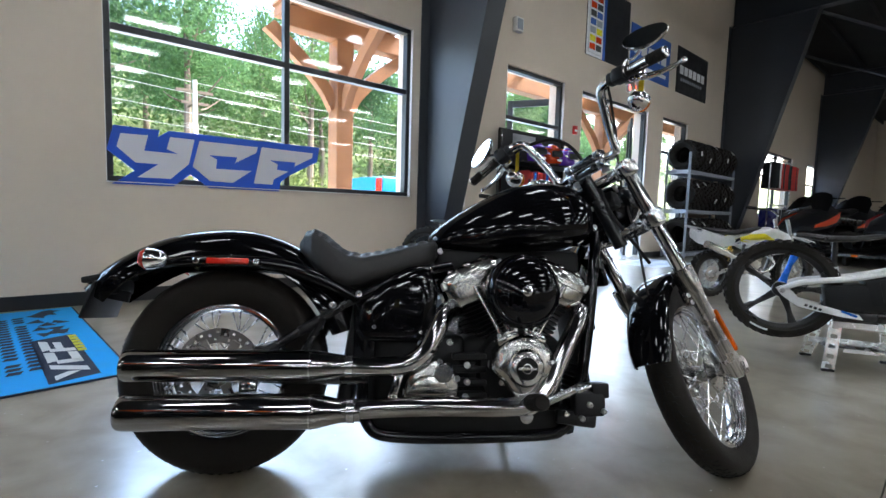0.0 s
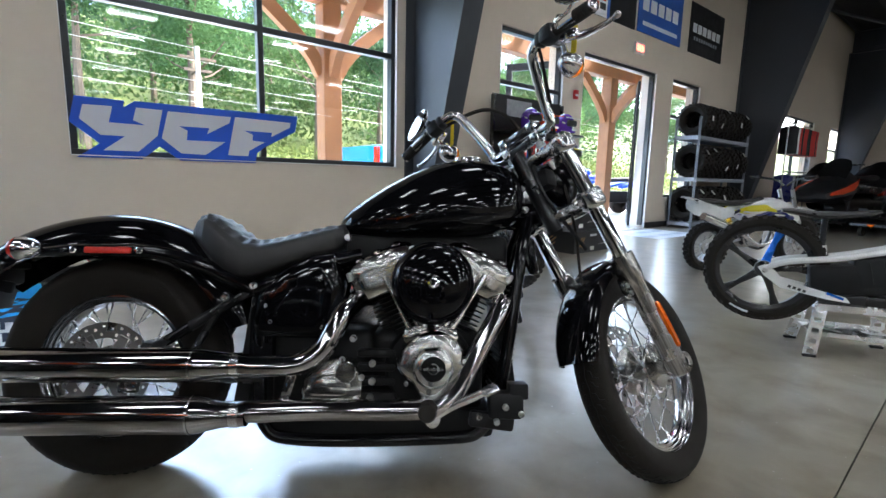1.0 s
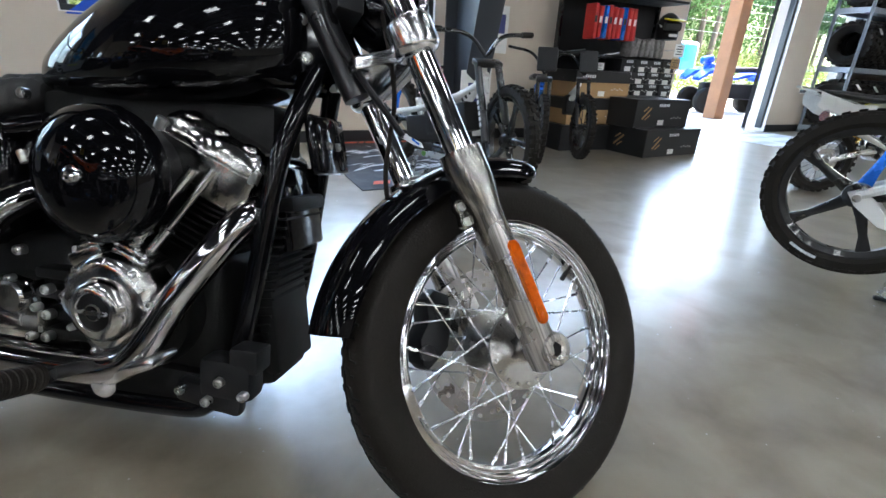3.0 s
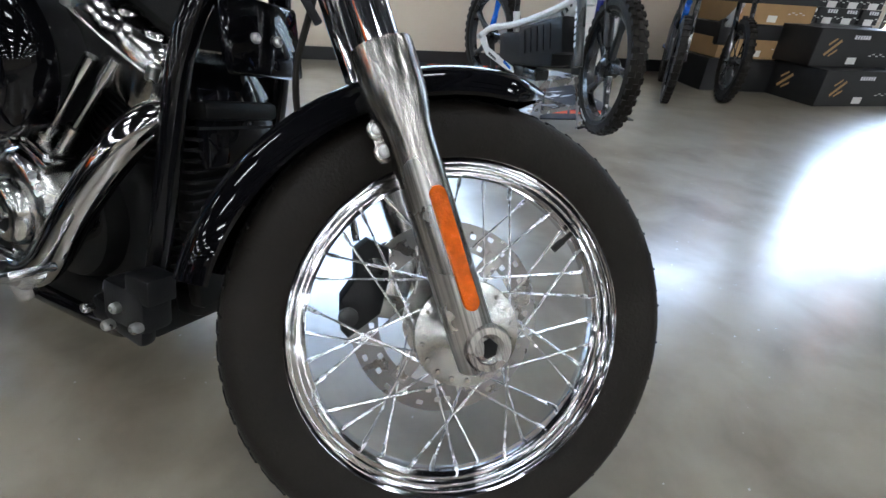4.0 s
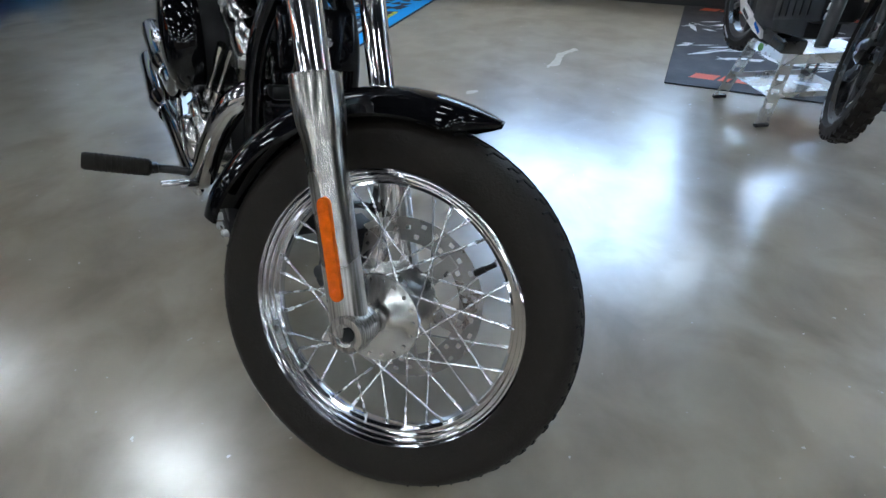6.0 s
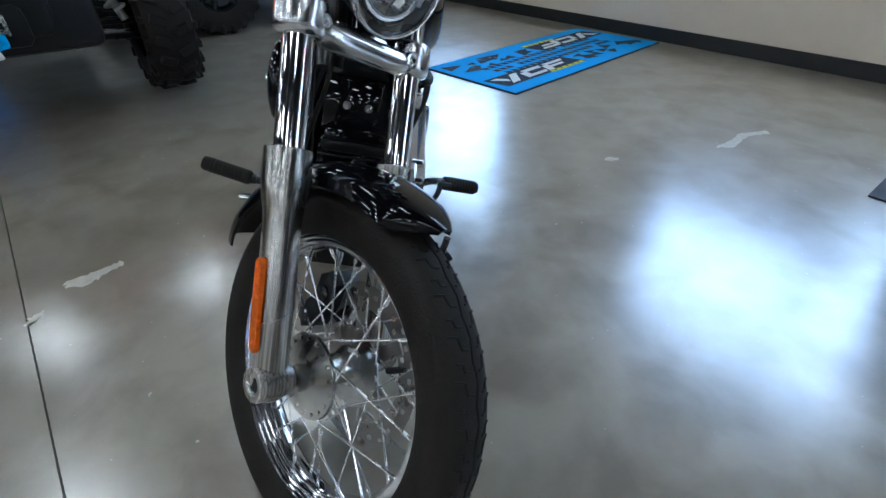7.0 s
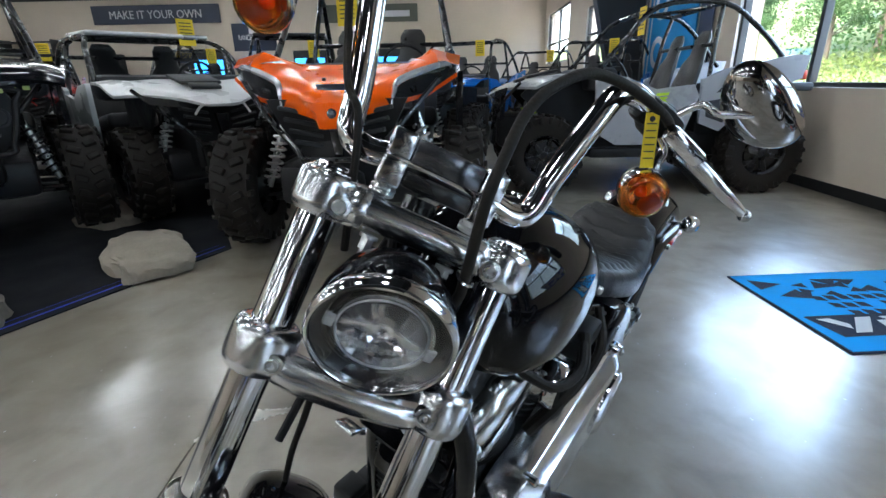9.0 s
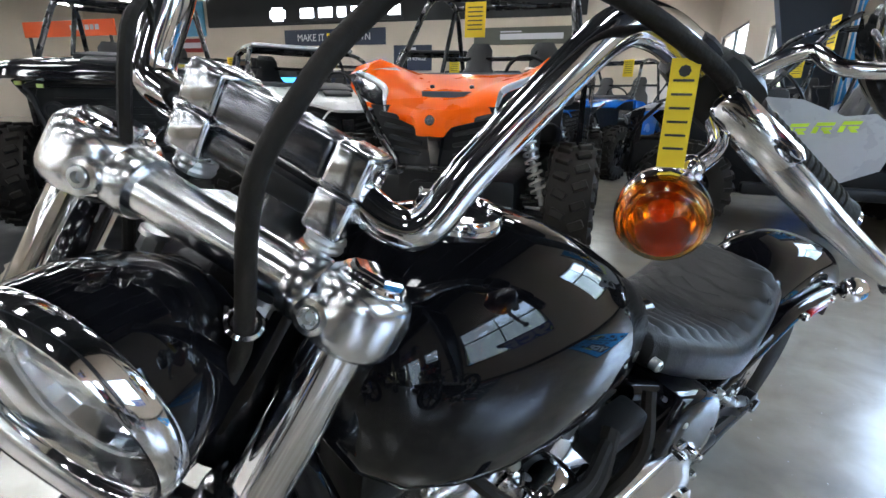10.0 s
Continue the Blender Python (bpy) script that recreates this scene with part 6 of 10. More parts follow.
tube(bm, [(0.52, -0.4, 1.22), (0.6, -0.15, 1.18), (0.6, 0.15, 1.18), (0.52, 0.4, 1.22)], 0.016, 8)
part("handlebar", bm, SATIN, quad)
for x, r, w in ((0.72, 0.28, 0.1), (-0.68, 0.27, 0.14)):
    for s in (-1, 1):
        bm = B()
        lathe(bm, [(0.12, -w), (r - 0.03, -w), (r, -w * 0.6), (r, w * 0.6), (r - 0.03, w), (0.12, w), (0.11, w * 0.5), (0, w * 0.45)], (x, s * 0.46, r), (0, s, 0), 28)
        part("wheel", bm, RUBBER, quad)


# ---- rug, floor patches and the window sign ----
RUGBLUE = material("bright blue rug pile", (0.004, 0.36, 0.85), 0.9, 0, 0.08, 10, bump=0.3, bscale=500)
RUGDARK = material("dark rug print", (0.012, 0.022, 0.05), 0.85, 0, 0.15, 10, bump=0.3, bscale=500)
RUGWHITE = material("white rug print", (0.72, 0.72, 0.70), 0.85, 0, 0.06, 10, bump=0.3, bscale=500)
RUGYELLOW = material("yellow rug print", (0.62, 0.60, 0.05), 0.85, 0, 0.06, 10)


def quad_print(bm, cx, cy, w, h, skew=0.0, z=0.0):
    bm.faces.new([bm.verts.new((cx + x * w / 2 + y * skew, cy + y * h / 2, z)) for x, y in ((-1, -1), (1, -1), (1, 1), (-1, 1))])


RUG = pose(-1.133, 1.712, 0.0, 0, 0, 5.0)
rug = thing("blue_floor_mat", RUG, "bright blue printed pit mat lying against the wall", "floor mat")
bm = B()
box(bm, (0, 0, 0.004), (0.85, 1.96, 0.008), bev=0.002, seg=1)
part("mat", bm, RUGDARK, rug, "dark edged mat base")
bm = B()
box(bm, (0, 0, 0.0085), (0.826, 1.936, 0.003), bev=0.001, seg=1)
part("mat_face", bm, RUGBLUE, rug, "bright blue mat face")
rr = random.Random(3)
bmd, bmy = B(), B()
Z = 0.0112


def mat_print(bm, flip, pts, z):
    """A flat shape; u runs along the mat, v from its middle to its long edge."""
    q = -1 if flip else 1
    bm.faces.new([bm.verts.new((q * v, q * u, z)) for u, v in pts])


# angular white letter shapes as strokes (u, v) with v downwards
STROKES = [[(-0.90, 0.13), (-0.83, 0.13), (-0.78, 0.19), (-0.80, 0.235)], [(-0.70, 0.13), (-0.62, 0.13), (-0.74, 0.27), (-0.82, 0.27)], [(-0.58, 0.13), (-0.36, 0.13), (-0.38, 0.175), (-0.56, 0.175)], [(-0.62, 0.165), (-0.55, 0.165), (-0.57, 0.27), (-0.64, 0.27)], [(-0.60, 0.23), (-0.40, 0.23), (-0.42, 0.27), (-0.62, 0.27)], [(-0.33, 0.13), (-0.08, 0.13), (-0.11, 0.17), (-0.31, 0.17)], [(-0.36, 0.16), (-0.29, 0.16), (-0.33, 0.27), (-0.40, 0.27)], [(-0.30, 0.19), (-0.14, 0.19), (-0.16, 0.225), (-0.32, 0.225)]]
for flip in (False, True):
    mat_print(bmd, flip, [(-0.94, 0.10), (-0.04, 0.10), (0.02, 0.30), (-0.90, 0.30)], Z)
    for st in STROKES:
        bm = B()
        mat_print(bm, flip, st, Z + 0.0012)
        part("white_print", bm, RUGWHITE, rug, "white angular logo stroke", smooth=False)
    for k in range(6):
        u = -0.42 + k * 0.072
        mat_print(bmy, flip, [(u, 0.275), (u + 0.058, 0.275), (u + 0.050, 0.315), (u - 0.008, 0.315)], Z + 0.0016)
    for k in range(16):
        cx, cy = rr.uniform(0.13, 0.30), rr.uniform(0.08, 0.88)
        a, r = rr.uniform(0, 6.28), rr.uniform(0.035, 0.075)
        mat_print(bmd, flip, [(cy + 1.4 * r * math.cos(a + q), cx + r * math.sin(a + q)) for q in (0, 2.1, 4.2)], Z + 0.0001 + 0.00002 * k)
for k, x in enumerate((-0.085, 0.0, 0.085)):
    for i in range(20):
        if rr.random() < 0.12:
            continue
        quad_print(bmd, x, -0.70 + i * 0.07 + k * 0.03, 0.055, 0.052, 0.008, Z)
part("dark_print", bmd, RUGDARK, rug, "dark bars of lettering and lattice", smooth=False)
part("yellow_print", bmy, RUGYELLOW, rug, "yellow word bar", smooth=False)

# bare patches in the floor coat
def floor_patch(pts, seed, mat=PATCHMAT):
    rp = random.Random(seed)
    bm = B()
    ring = []
    for (ax, ay), (bx, by) in zip(pts, pts[1:] + pts[:1]):
        for k in range(7):
            f = k / 7
            ring.append((ax + (bx - ax) * f + rp.uniform(-0.008, 0.008), ay + (by - ay) * f + rp.uniform(-0.008, 0.008)))
    bm.faces.new([bm.verts.new((x, y, 0.0012)) for x, y in ring])
    return solid("floor_patch", bm, mat, "bare chipped patch in the floor coating", "floor patch", "chipped patches", smooth=False)


floor_patch([(-0.235, -1.69), (-0.20, -1.63), (-0.225, -1.57), (-0.255, -1.515), (-0.275, -1.52), (-0.265, -1.60), (-0.27, -1.68)], 1)
floor_patch([(-0.14, -1.785), (-0.10, -1.80), (-0.11, -1.76), (-0.15, -1.755)], 2)
floor_patch([(0.56, 0.93), (0.62, 1.02), (0.60, 1.20), (0.66, 1.34), (0.62, 1.36), (0.56, 1.20), (0.57, 1.05)], 3, FAINTPATCH)
floor_patch([(0.30, 0.40), (0.34, 0.44), (0.33, 0.48), (0.29, 0.45)], 4, FAINTPATCH)

sign = thing("window_sign", Matrix(), "large blue and white cut-out brand sign standing on the window sill", "sign")


def sign_plate(nm, pts, t, y, mat, lab):
    bm = B()
    plate(bm, pts, t, Matrix(((1, 0, 0, 0), (0, 0, -1, y), (0, 1, 0, 0), (0, 0, 0, 1))))
    part(nm, bm, mat, sign, lab, smooth=False)


SIGNBLUE = material("sign blue", (0.0, 0.075, 0.55), 0.35, 0, 0.04, 3)
SIGNWHITE = material("sign white", (0.62, 0.62, 0.66), 0.45, 0, 0.04, 3)
sign_plate("back_plate", [(-0.497, 1.46), (-0.171, 1.458), (-0.185, 1.399), (-0.099, 1.462), (1.295, 1.468), (1.27, 1.318), (0.971, 1.155), (0.884, 1.087), (0.866, 0.99), (0.217, 0.989), (0.132, 1.055), (0.064, 1.101), (-0.071, 0.988), (-0.515, 0.986), (-0.461, 1.022), (-0.357, 1.103), (-0.543, 1.261)], 0.012, WALL - 0.004, SIGNBLUE, "blue sign board")
for pts in (
    [(-0.449, 1.399), (-0.255, 1.404), (-0.286, 1.274), (-0.032, 1.271), (-0.118, 1.306), (-0.091, 1.41), (0.1, 1.409), (0.052, 1.19), (-0.092, 1.051), (-0.338, 1.049), (-0.184, 1.17), (-0.348, 1.17), (-0.478, 1.29)],
    [(0.141, 1.404), (0.655, 1.404), (0.639, 1.348), (0.445, 1.234), (0.466, 1.289), (0.22, 1.286), (0.286, 1.251), (0.276, 1.168), (0.596, 1.172), (0.424, 1.048), (0.227, 1.051), (0.083, 1.173)],
    [(0.693, 1.408), (1.219, 1.401), (1.213, 1.354), (1.024, 1.25), (1.036, 1.291), (0.77, 1.29), (0.849, 1.258), (0.843, 1.202), (0.959, 1.194), (0.809, 1.104), (0.798, 1.053), (0.617, 1.054)],
):
    sign_plate("logo_shape", pts, 0.006, WALL - 0.016, SIGNWHITE, "white angular shape")

# ---- side by side vehicles ----
ORANGE = material("orange vehicle plastic", (1.0, 0.125, 0.001), 0.28, 0, 0.05, 3, coat=0.16, spec=0.16)
VWHITE = material("white vehicle plastic", (0.72, 0.72, 0.72), 0.28, 0, 0.05, 3, coat=0.3)
VBLACK = material("black vehicle plastic", (0.008, 0.008, 0.010), 0.14, 0, 0.2, 3, coat=0.6)
VGREY = material("light grey vehicle plastic", (0.36, 0.37, 0.39), 0.30, 0, 0.06, 3, coat=0.3)
VBLUE = material("mid blue vehicle plastic", (0.01, 0.12, 0.45), 0.25, 0, 0.06, 3, coat=0.3)
SILVER = material("silver trim", (0.55, 0.55, 0.56), 0.3, 0.6, 0.1, 4)
SMOKE = material("smoked headlamp", (0.03, 0.032, 0.036), 0.08, 0, 0.2, 8, coat=1.0)
GREYPLA = material("dark grey plastic", (0.030, 0.031, 0.033), 0.5, 0, 0.2, 6, bump=0.1, bscale=100, spec=0.3)
LIME = material("lime decal", (0.52, 0.72, 0.02), 0.4, 0, 0.05, 6)
SPRING = material("spring white paint", (0.65, 0.63, 0.60), 0.35, 0.2, 0.1, 9)


def lug_tyre():
    bm = B()
    R, w = 0.365, 0.125
    lathe(bm, [(0.19, -w * 0.9), (0.23, -w), (R - 0.06, -w), (R - 0.02, -w * 0.88), (R - 0.012, -w * 0.4), (R - 0.012, w * 0.4), (R - 0.02, w * 0.88), (R - 0.06, w), (0.23, w), (0.19, w * 0.9)], (0, 0, 0), (0, 1, 0), 36)
    tyre = mesh_of("tyre", bm, RUBBER, True, 30)
    bm = B()
    for k in range(22):
        a = 2 * math.pi * k / 22
        for s in (-1, 1):
            aa = a + (0.14 if s > 0 else 0)
            m = Matrix.Rotation(-aa, 4, "Y")
            box(bm, (R - 0.008, s * w * 0.40, 0), (0.030, w * 0.62, 0.044), (s * 24, 0, 0), bev=0.005, seg=1, m=m)
            box(bm, (R - 0.045, s * w * 0.98, 0.01), (0.060, 0.022, 0.034), (0, 0, 0), bev=0.004, seg=1, m=m)
    return tyre, mesh_of("lug", bm, RUBBER, True, 30)


def utv_rim():
    bm = B()
    lathe(bm, [(0.195, -0.085), (0.185, -0.075), (0.165, 0.02), (0.15, 0.05), (0.0, 0.05)], (0, 0, 0), (0, 1, 0), 28)
    lathe(bm, [(0.195, 0.085), (0.188, 0.09), (0.180, 0.078), (0.170, 0.06)], (0, 0, 0), (0, 1, 0), 28)
    for k in range(6):
        box(bm, (0.10, 0.060, 0), (0.15, 0.02, 0.035), bev=0.005, seg=1, m=Matrix.Rotation(2 * math.pi * k / 6, 4, "Y"))
    lathe(bm, [(0, 0.085), (0.04, 0.08), (0.045, 0.05)], (0, 0, 0), (0, 1, 0), 16)
    return mesh_of("utv_rim", bm, SATIN, True)


(TYREM, LUG), RIMM = lug_tyre(), utv_rim()


def surface(bm, rows, t, sub=4):
    """A mirrored body panel through control rows of (x, y, z) from the middle outward, t thick."""
    def spline(pts, n):
        return curve_points(pts, n)

    fine = [spline(r, sub) for r in rows]
    cols = list(zip(*fine))
    cols = [spline(c, sub) for c in cols]
    grid2 = list(zip(*cols))
    for s in (1, -1):
        top = [[bm.verts.new((p.x, s * p.y, p.z)) for p in r] for r in grid2]
        bot = [[bm.verts.new((p.x - t * 0.3, s * p.y, p.z - t)) for p in r] for r in grid2]
        nr, nc = len(top), len(top[0])
        for i in range(nr - 1):
            for j in range(nc - 1):
                bm.faces.new((top[i][j], top[i][j + 1], top[i + 1][j + 1], top[i + 1][j]))
                bm.faces.new((bot[i][j], bot[i + 1][j], bot[i + 1][j + 1], bot[i][j + 1]))
        for i in range(nr - 1):
            bm.faces.new((top[i][-1], bot[i][-1], bot[i + 1][-1], top[i + 1][-1]))
        for j in range(nc - 1):
            bm.faces.new((top[0][j], bot[0][j], bot[0][j + 1], top[0][j + 1]))
            bm.faces.new((top[-1][j], top[-1][j + 1], bot[-1][j + 1], bot[-1][j]))
    bmesh.ops.remove_doubles(bm, verts=bm.verts, dist=0.0006)


def spring(bm, p0, p1, r, turns, wire):
    p0, p1 = Vector(p0), Vector(p1)
    m = basis(p0, p1 - p0)
    L = (p1 - p0).length
    tube(bm, [m @ V(r * math.cos(2 * math.pi * k / 10), r * math.sin(2 * math.pi * k / 10), L * k / (10 * turns)) for k in range(10 * turns + 1)], wire, 6, smooth=False)


def utv(m, label, body, style, trim=None, cage_mat=None, roof=None, screen=False, group="side by side vehicles", spring_mat=None):
    u = thing("utility_vehicle", m, label, "utility vehicle", group)
    cage_mat = cage_mat or SATIN
    R = 0.37
    track = {"chin": 0.755, "blunt": 0.74}.get(style, 0.62 if screen else 0.69)
    for x in (0.0, -2.15):
        for s in (-1, 1):
            w = new("wheel", TYREM)
            w.parent = u
            lg = tagged(new("tread", LUG), "chunky tread lugs", kind="stuff")
            lg.parent = w
            w.matrix_basis = pose(x, s * track, R + 0.03, 0, (17 * abs(x) + 11 * s), 0) @ Matrix.Scale(1.09, 4)
            rm = new("rim", RIMM)
            rm.parent = w
            rm.matrix_basis = pose(0, s * 0.02, 0, 0, 0, 0 if s > 0 else 180)
    # chassis tub, floor, under shields
    bm = B()
    box(bm, (-1.05, 0, 0.46), (2.7, 0.9, 0.26), bev=0.05)
    box(bm, (0.05, 0, 0.60), (0.75, 0.52, 0.36), bev=0.06)
    box(bm, (-2.05, 0, 0.72), (0.9, 0.9, 0.45), bev=0.06)
    part("chassis", bm, PLASTIC, u)
    for s in (-1, 1):
        for x in (0.0, -2.15):
            bm = B()
            for z in (0.34, 0.46):
                for dx in (-0.16, 0.16):
                    tube(bm, [(x + dx, s * 0.22, z + 0.03), (x + dx * 0.25, s * (track - 0.11), z - 0.02)], 0.017, 8, smooth=False)
            plate(bm, [(-0.17, 0.24), (0.17, 0.24), (0.06, track - 0.12), (-0.06, track - 0.12)], 0.010, Matrix(((1, 0, 0, x), (0, s, 0, 0), (0, 0, 1, 0.335), (0, 0, 0, 1))))
            part("suspension_arm", bm, SATIN, u)
            bm = B()
            cyl(bm, (x, s * 0.22, 0.41), (x, s * (track - 0.10), 0.40), 0.016, seg=10)
            lathe(bm, [(0.018, 0), (0.036, 0.01), (0.026, 0.03), (0.036, 0.045), (0.026, 0.06), (0.034, 0.075), (0.018, 0.09)], (x, s * 0.27, 0.41), (0, s, 0), 14)
            part("drive_shaft", bm, PLASTIC, u)
        for x in (0.10, -2.0):
            bm = B()
            spring(bm, (x, s * (track - 0.185), 0.47), (x - 0.06, s * (track - 0.295), 0.82), 0.046, 8, 0.0085)
            sp = part("shock_spring", bm, spring_mat or SPRING, u)
            bm = B()
            cyl(bm, (x, s * (track - 0.165), 0.42), (x - 0.07, s * (track - 0.315), 0.90), 0.022, seg=12)
            part("damper", bm, STEEL, sp)
            bm = B()
            cyl(bm, (x - 0.105, s * (track - 0.26), 0.72), (x - 0.13, s * (track - 0.31), 0.88), 0.024, seg=12)
            part("reservoir", bm, SATIN, sp)
    # hood
    bm = B()
    if style == "chin":
        rows = [[(0.545, 0, 0.862), (0.54, 0.082, 0.862), (0.50, 0.112, 0.912), (0.405, 0.325, 0.965)], [(0.515, 0, 0.980), (0.505, 0.10, 0.982), (0.465, 0.16, 0.990), (0.385, 0.335, 1.020)], [(0.27, 0, 1.070), (0.27, 0.15, 1.072), (0.27, 0.22, 1.090), (0.325, 0.362, 1.088)], [(0.02, 0, 1.135), (0.02, 0.23, 1.140), (0.01, 0.33, 1.175), (0.13, 0.60, 1.195)], [(-0.24, 0, 1.185), (-0.24, 0.31, 1.190), (-0.18, 0.42, 1.220), (0.0, 0.545, 1.285)], [(-0.42, 0, 1.215), (-0.42, 0.38, 1.218), (-0.42, 0.47, 1.235), (-0.34, 0.60, 1.265)]]
    elif style == "wedge":
        rows = [[(0.52, 0, 0.98), (0.50, 0.14, 0.985), (0.42, 0.30, 1.03), (0.28, 0.50, 1.06), (0.10, 0.70, 1.06)], [(0.34, 0, 1.06), (0.33, 0.16, 1.06), (0.28, 0.32, 1.09), (0.16, 0.52, 1.12), (0.02, 0.72, 1.10)], [(0.05, 0, 1.13), (0.05, 0.18, 1.13), (0.02, 0.36, 1.14), (-0.08, 0.54, 1.17), (-0.16, 0.72, 1.15)], [(-0.42, 0, 1.19), (-0.42, 0.25, 1.19), (-0.44, 0.42, 1.18), (-0.46, 0.56, 1.19), (-0.48, 0.71, 1.17)]]
    else:
        rows = [[(0.55, 0, 1.11), (0.55, 0.2, 1.11), (0.53, 0.38, 1.12), (0.47, 0.58, 1.13), (0.34, 0.74, 1.10)], [(0.50, 0, 1.19), (0.49, 0.2, 1.20), (0.45, 0.40, 1.20), (0.38, 0.60, 1.20), (0.24, 0.75, 1.17)], [(0.14, 0, 1.27), (0.14, 0.22, 1.28), (0.12, 0.42, 1.27), (0.06, 0.62, 1.26), (-0.02, 0.75, 1.22)], [(-0.42, 0, 1.33), (-0.42, 0.25, 1.34), (-0.44, 0.42, 1.32), (-0.46, 0.58, 1.31), (-0.48, 0.74, 1.26)]]
    surface(bm, rows, 0.022, 2 if style == "chin" else 4)
    part("hood", bm, body, u, angle=28)
    bm = B()
    if style == "chin":
        sheet(bm, [[V(0.262, y, 1.082), V(0.362, y * 0.74, 1.040)] for y in (-0.155, 0.155)], 0.012)
    elif style == "blunt":
        box(bm, (-0.14, 0, 1.325), (0.52, 0.50, 0.03), (0, 6.5, 0), bev=0.010)
        box(bm, (0.22, 0, 1.265), (0.18, 0.34, 0.03), (0, 12, 0), bev=0.008)
    else:
        box(bm, (-0.05, 0, 1.185), (0.34, 0.36, 0.03), (0, 11, 0), bev=0.010)
        box(bm, (0.18, 0, 1.125), (0.10, 0.26, 0.03), (0, 20, 0), bev=0.008)
    part("air_intake", bm, GREYPLA, u, "dark air intake")
    # grille with slats
    front = Matrix(((0, 0, 1, 0.36), (1, 0, 0, 0), (0, 1, 0, 0), (0, 0, 0, 1)))
    bm = B()
    if style == "blunt":
        # broad moulded face with a rounded frame round it
        edge = [(-0.40, 1.08), (0.40, 1.08), (0.44, 0.98), (0.38, 0.74), (0.30, 0.66), (-0.30, 0.66), (-0.38, 0.74), (-0.44, 0.98)]
        plate(bm, edge, 0.10, front, 0.012)
        box(bm, (0.36, 0, 0.57), (0.20, 0.56, 0.22), bev=0.04)
    else:
        plate(bm, [(-0.42, 1.0), (0.42, 1.0), (0.34, 0.84), (0.22, 0.68), (-0.22, 0.68), (-0.34, 0.84)], 0.05, front)
    gr = part("grille", bm, ENGINE if style == "blunt" else PLASTIC, u, "black moulded front face" if style == "blunt" else "black slatted grille")
    if style == "blunt":
        bm = B()
        tube(bm, [(0.465, y, z) for y, z in edge + edge[:2]], 0.020, 8)
        part("face_frame", bm, PLASTIC, gr)
        for k in range(5):
            bm = B()
            box(bm, (0.468, 0, 0.76 + k * 0.055), (0.020, 0.52 + 0.03 * k, 0.020), bev=0.005, seg=1)
            part("slat", bm, ENGINE, gr)
        for s in (-1, 1):
            bm = B()
            lathe(bm, [(0.066, 0.0), (0.066, 0.012), (0.050, 0.012), (0.046, 0.002), (0, 0.002)], (0.462, s * 0.335, 0.90), (1, 0, 0), 20)
            part("lamp_blank", bm, PLASTIC, gr)
    for s in () if style == "blunt" else (-1, 1):
        for k in range(4):
            bm = B()
            box(bm, (0.425, s * (0.215 - 0.012 * k), 0.93 - k * 0.062), (0.035, 0.26 - 0.03 * k, 0.026), (s * 12, 0, s * -14), bev=0.006, seg=1)
            part("slat", bm, GREYPLA, gr)
    if style != "blunt":
        bm = B()
        plate(bm, [(-0.055, 0.90), (0.055, 0.90), (0.022, 0.665), (-0.022, 0.665)], 0.05, Matrix(((0, 0, 1, 0.415), (1, 0, 0, 0), (0, 1, 0, 0), (0, 0, 0, 1))), 0.006)
        part("grille_bar", bm, VBLACK, gr)
    # front bumper hoop and winch plate
    bm = B()
    for s in (-1, 1):
        tube(bm, [(0.24, s * 0.60, 1.10), (0.40, s * 0.42, 0.90), (0.47, s * 0.24, 0.70), (0.48, s * 0.20, 0.62)], 0.017, 8)
    tube(bm, [(0.48, -0.22, 0.66), (0.49, 0, 0.655), (0.48, 0.22, 0.66)], 0.017, 8)
    part("bumper", bm, SATIN, u)
    bm = B()
    if style == "chin":
        plate(bm, [(-0.115, 0.585), (0.115, 0.585), (0.142, 0.565), (0.148, 0.52), (0.145, 0.44), (0.120, 0.41), (-0.120, 0.41), (-0.145, 0.44), (-0.148, 0.52), (-0.142, 0.565)], 0.045, Matrix(((0, 0, 1, 0.45), (1, 0, 0, 0), (0, 1, 0, 0), (0, 0, 0, 1))), 0.012)
    else:
        box(bm, (0.46, 0, 0.55), (0.05, 0.44, 0.19), (0, -8, 0), bev=0.022)
    wp = part("bumper_plate", bm, ENGINE, u, "black bumper plate")
    if style == "chin":
        bm = B()
        for z in (0.485, 0.535):
            cyl(bm, (0.515, -0.055, z), (0.515, 0.055, z), 0.011, seg=12)
        for y in (-0.062, 0.062):
            box(bm, (0.51, y, 0.51), (0.035, 0.014, 0.085), bev=0.003, seg=1)
        part("winch_fairlead", bm, STEEL, wp, "steel roller fairlead")
        bm = B()
        box(bm, (0.535, -0.01, 0.430), (0.012, 0.11, 0.034), (10, 0, 0), bev=0.01)
        box(bm, (0.535, 0.03, 0.455), (0.02, 0.03, 0.05), bev=0.008)
        part("winch_hook", bm, RUGBLUE, wp, "blue winch hook strap")
        bm = B()
        box(bm, (0.54, -0.012, 0.395), (0.006, 0.03, 0.035), (12, 0, 0), bev=0.002)
        part("hook_tag", bm, WHITE, wp)
        bm = B()
        lathe(bm, [(0.028, 0), (0.028, 0.006), (0.02, 0.008), (0, 0.008)], (0.538, 0, 0.924), (0.97, 0, 0.22), 20)
        part("badge", bm, VBLACK, u)
    elif screen:
        bm = B()
        tube(bm, [(0.50, 0.02, 0.60), (0.505, 0.02, 0.47)], 0.010, 6, smooth=False)
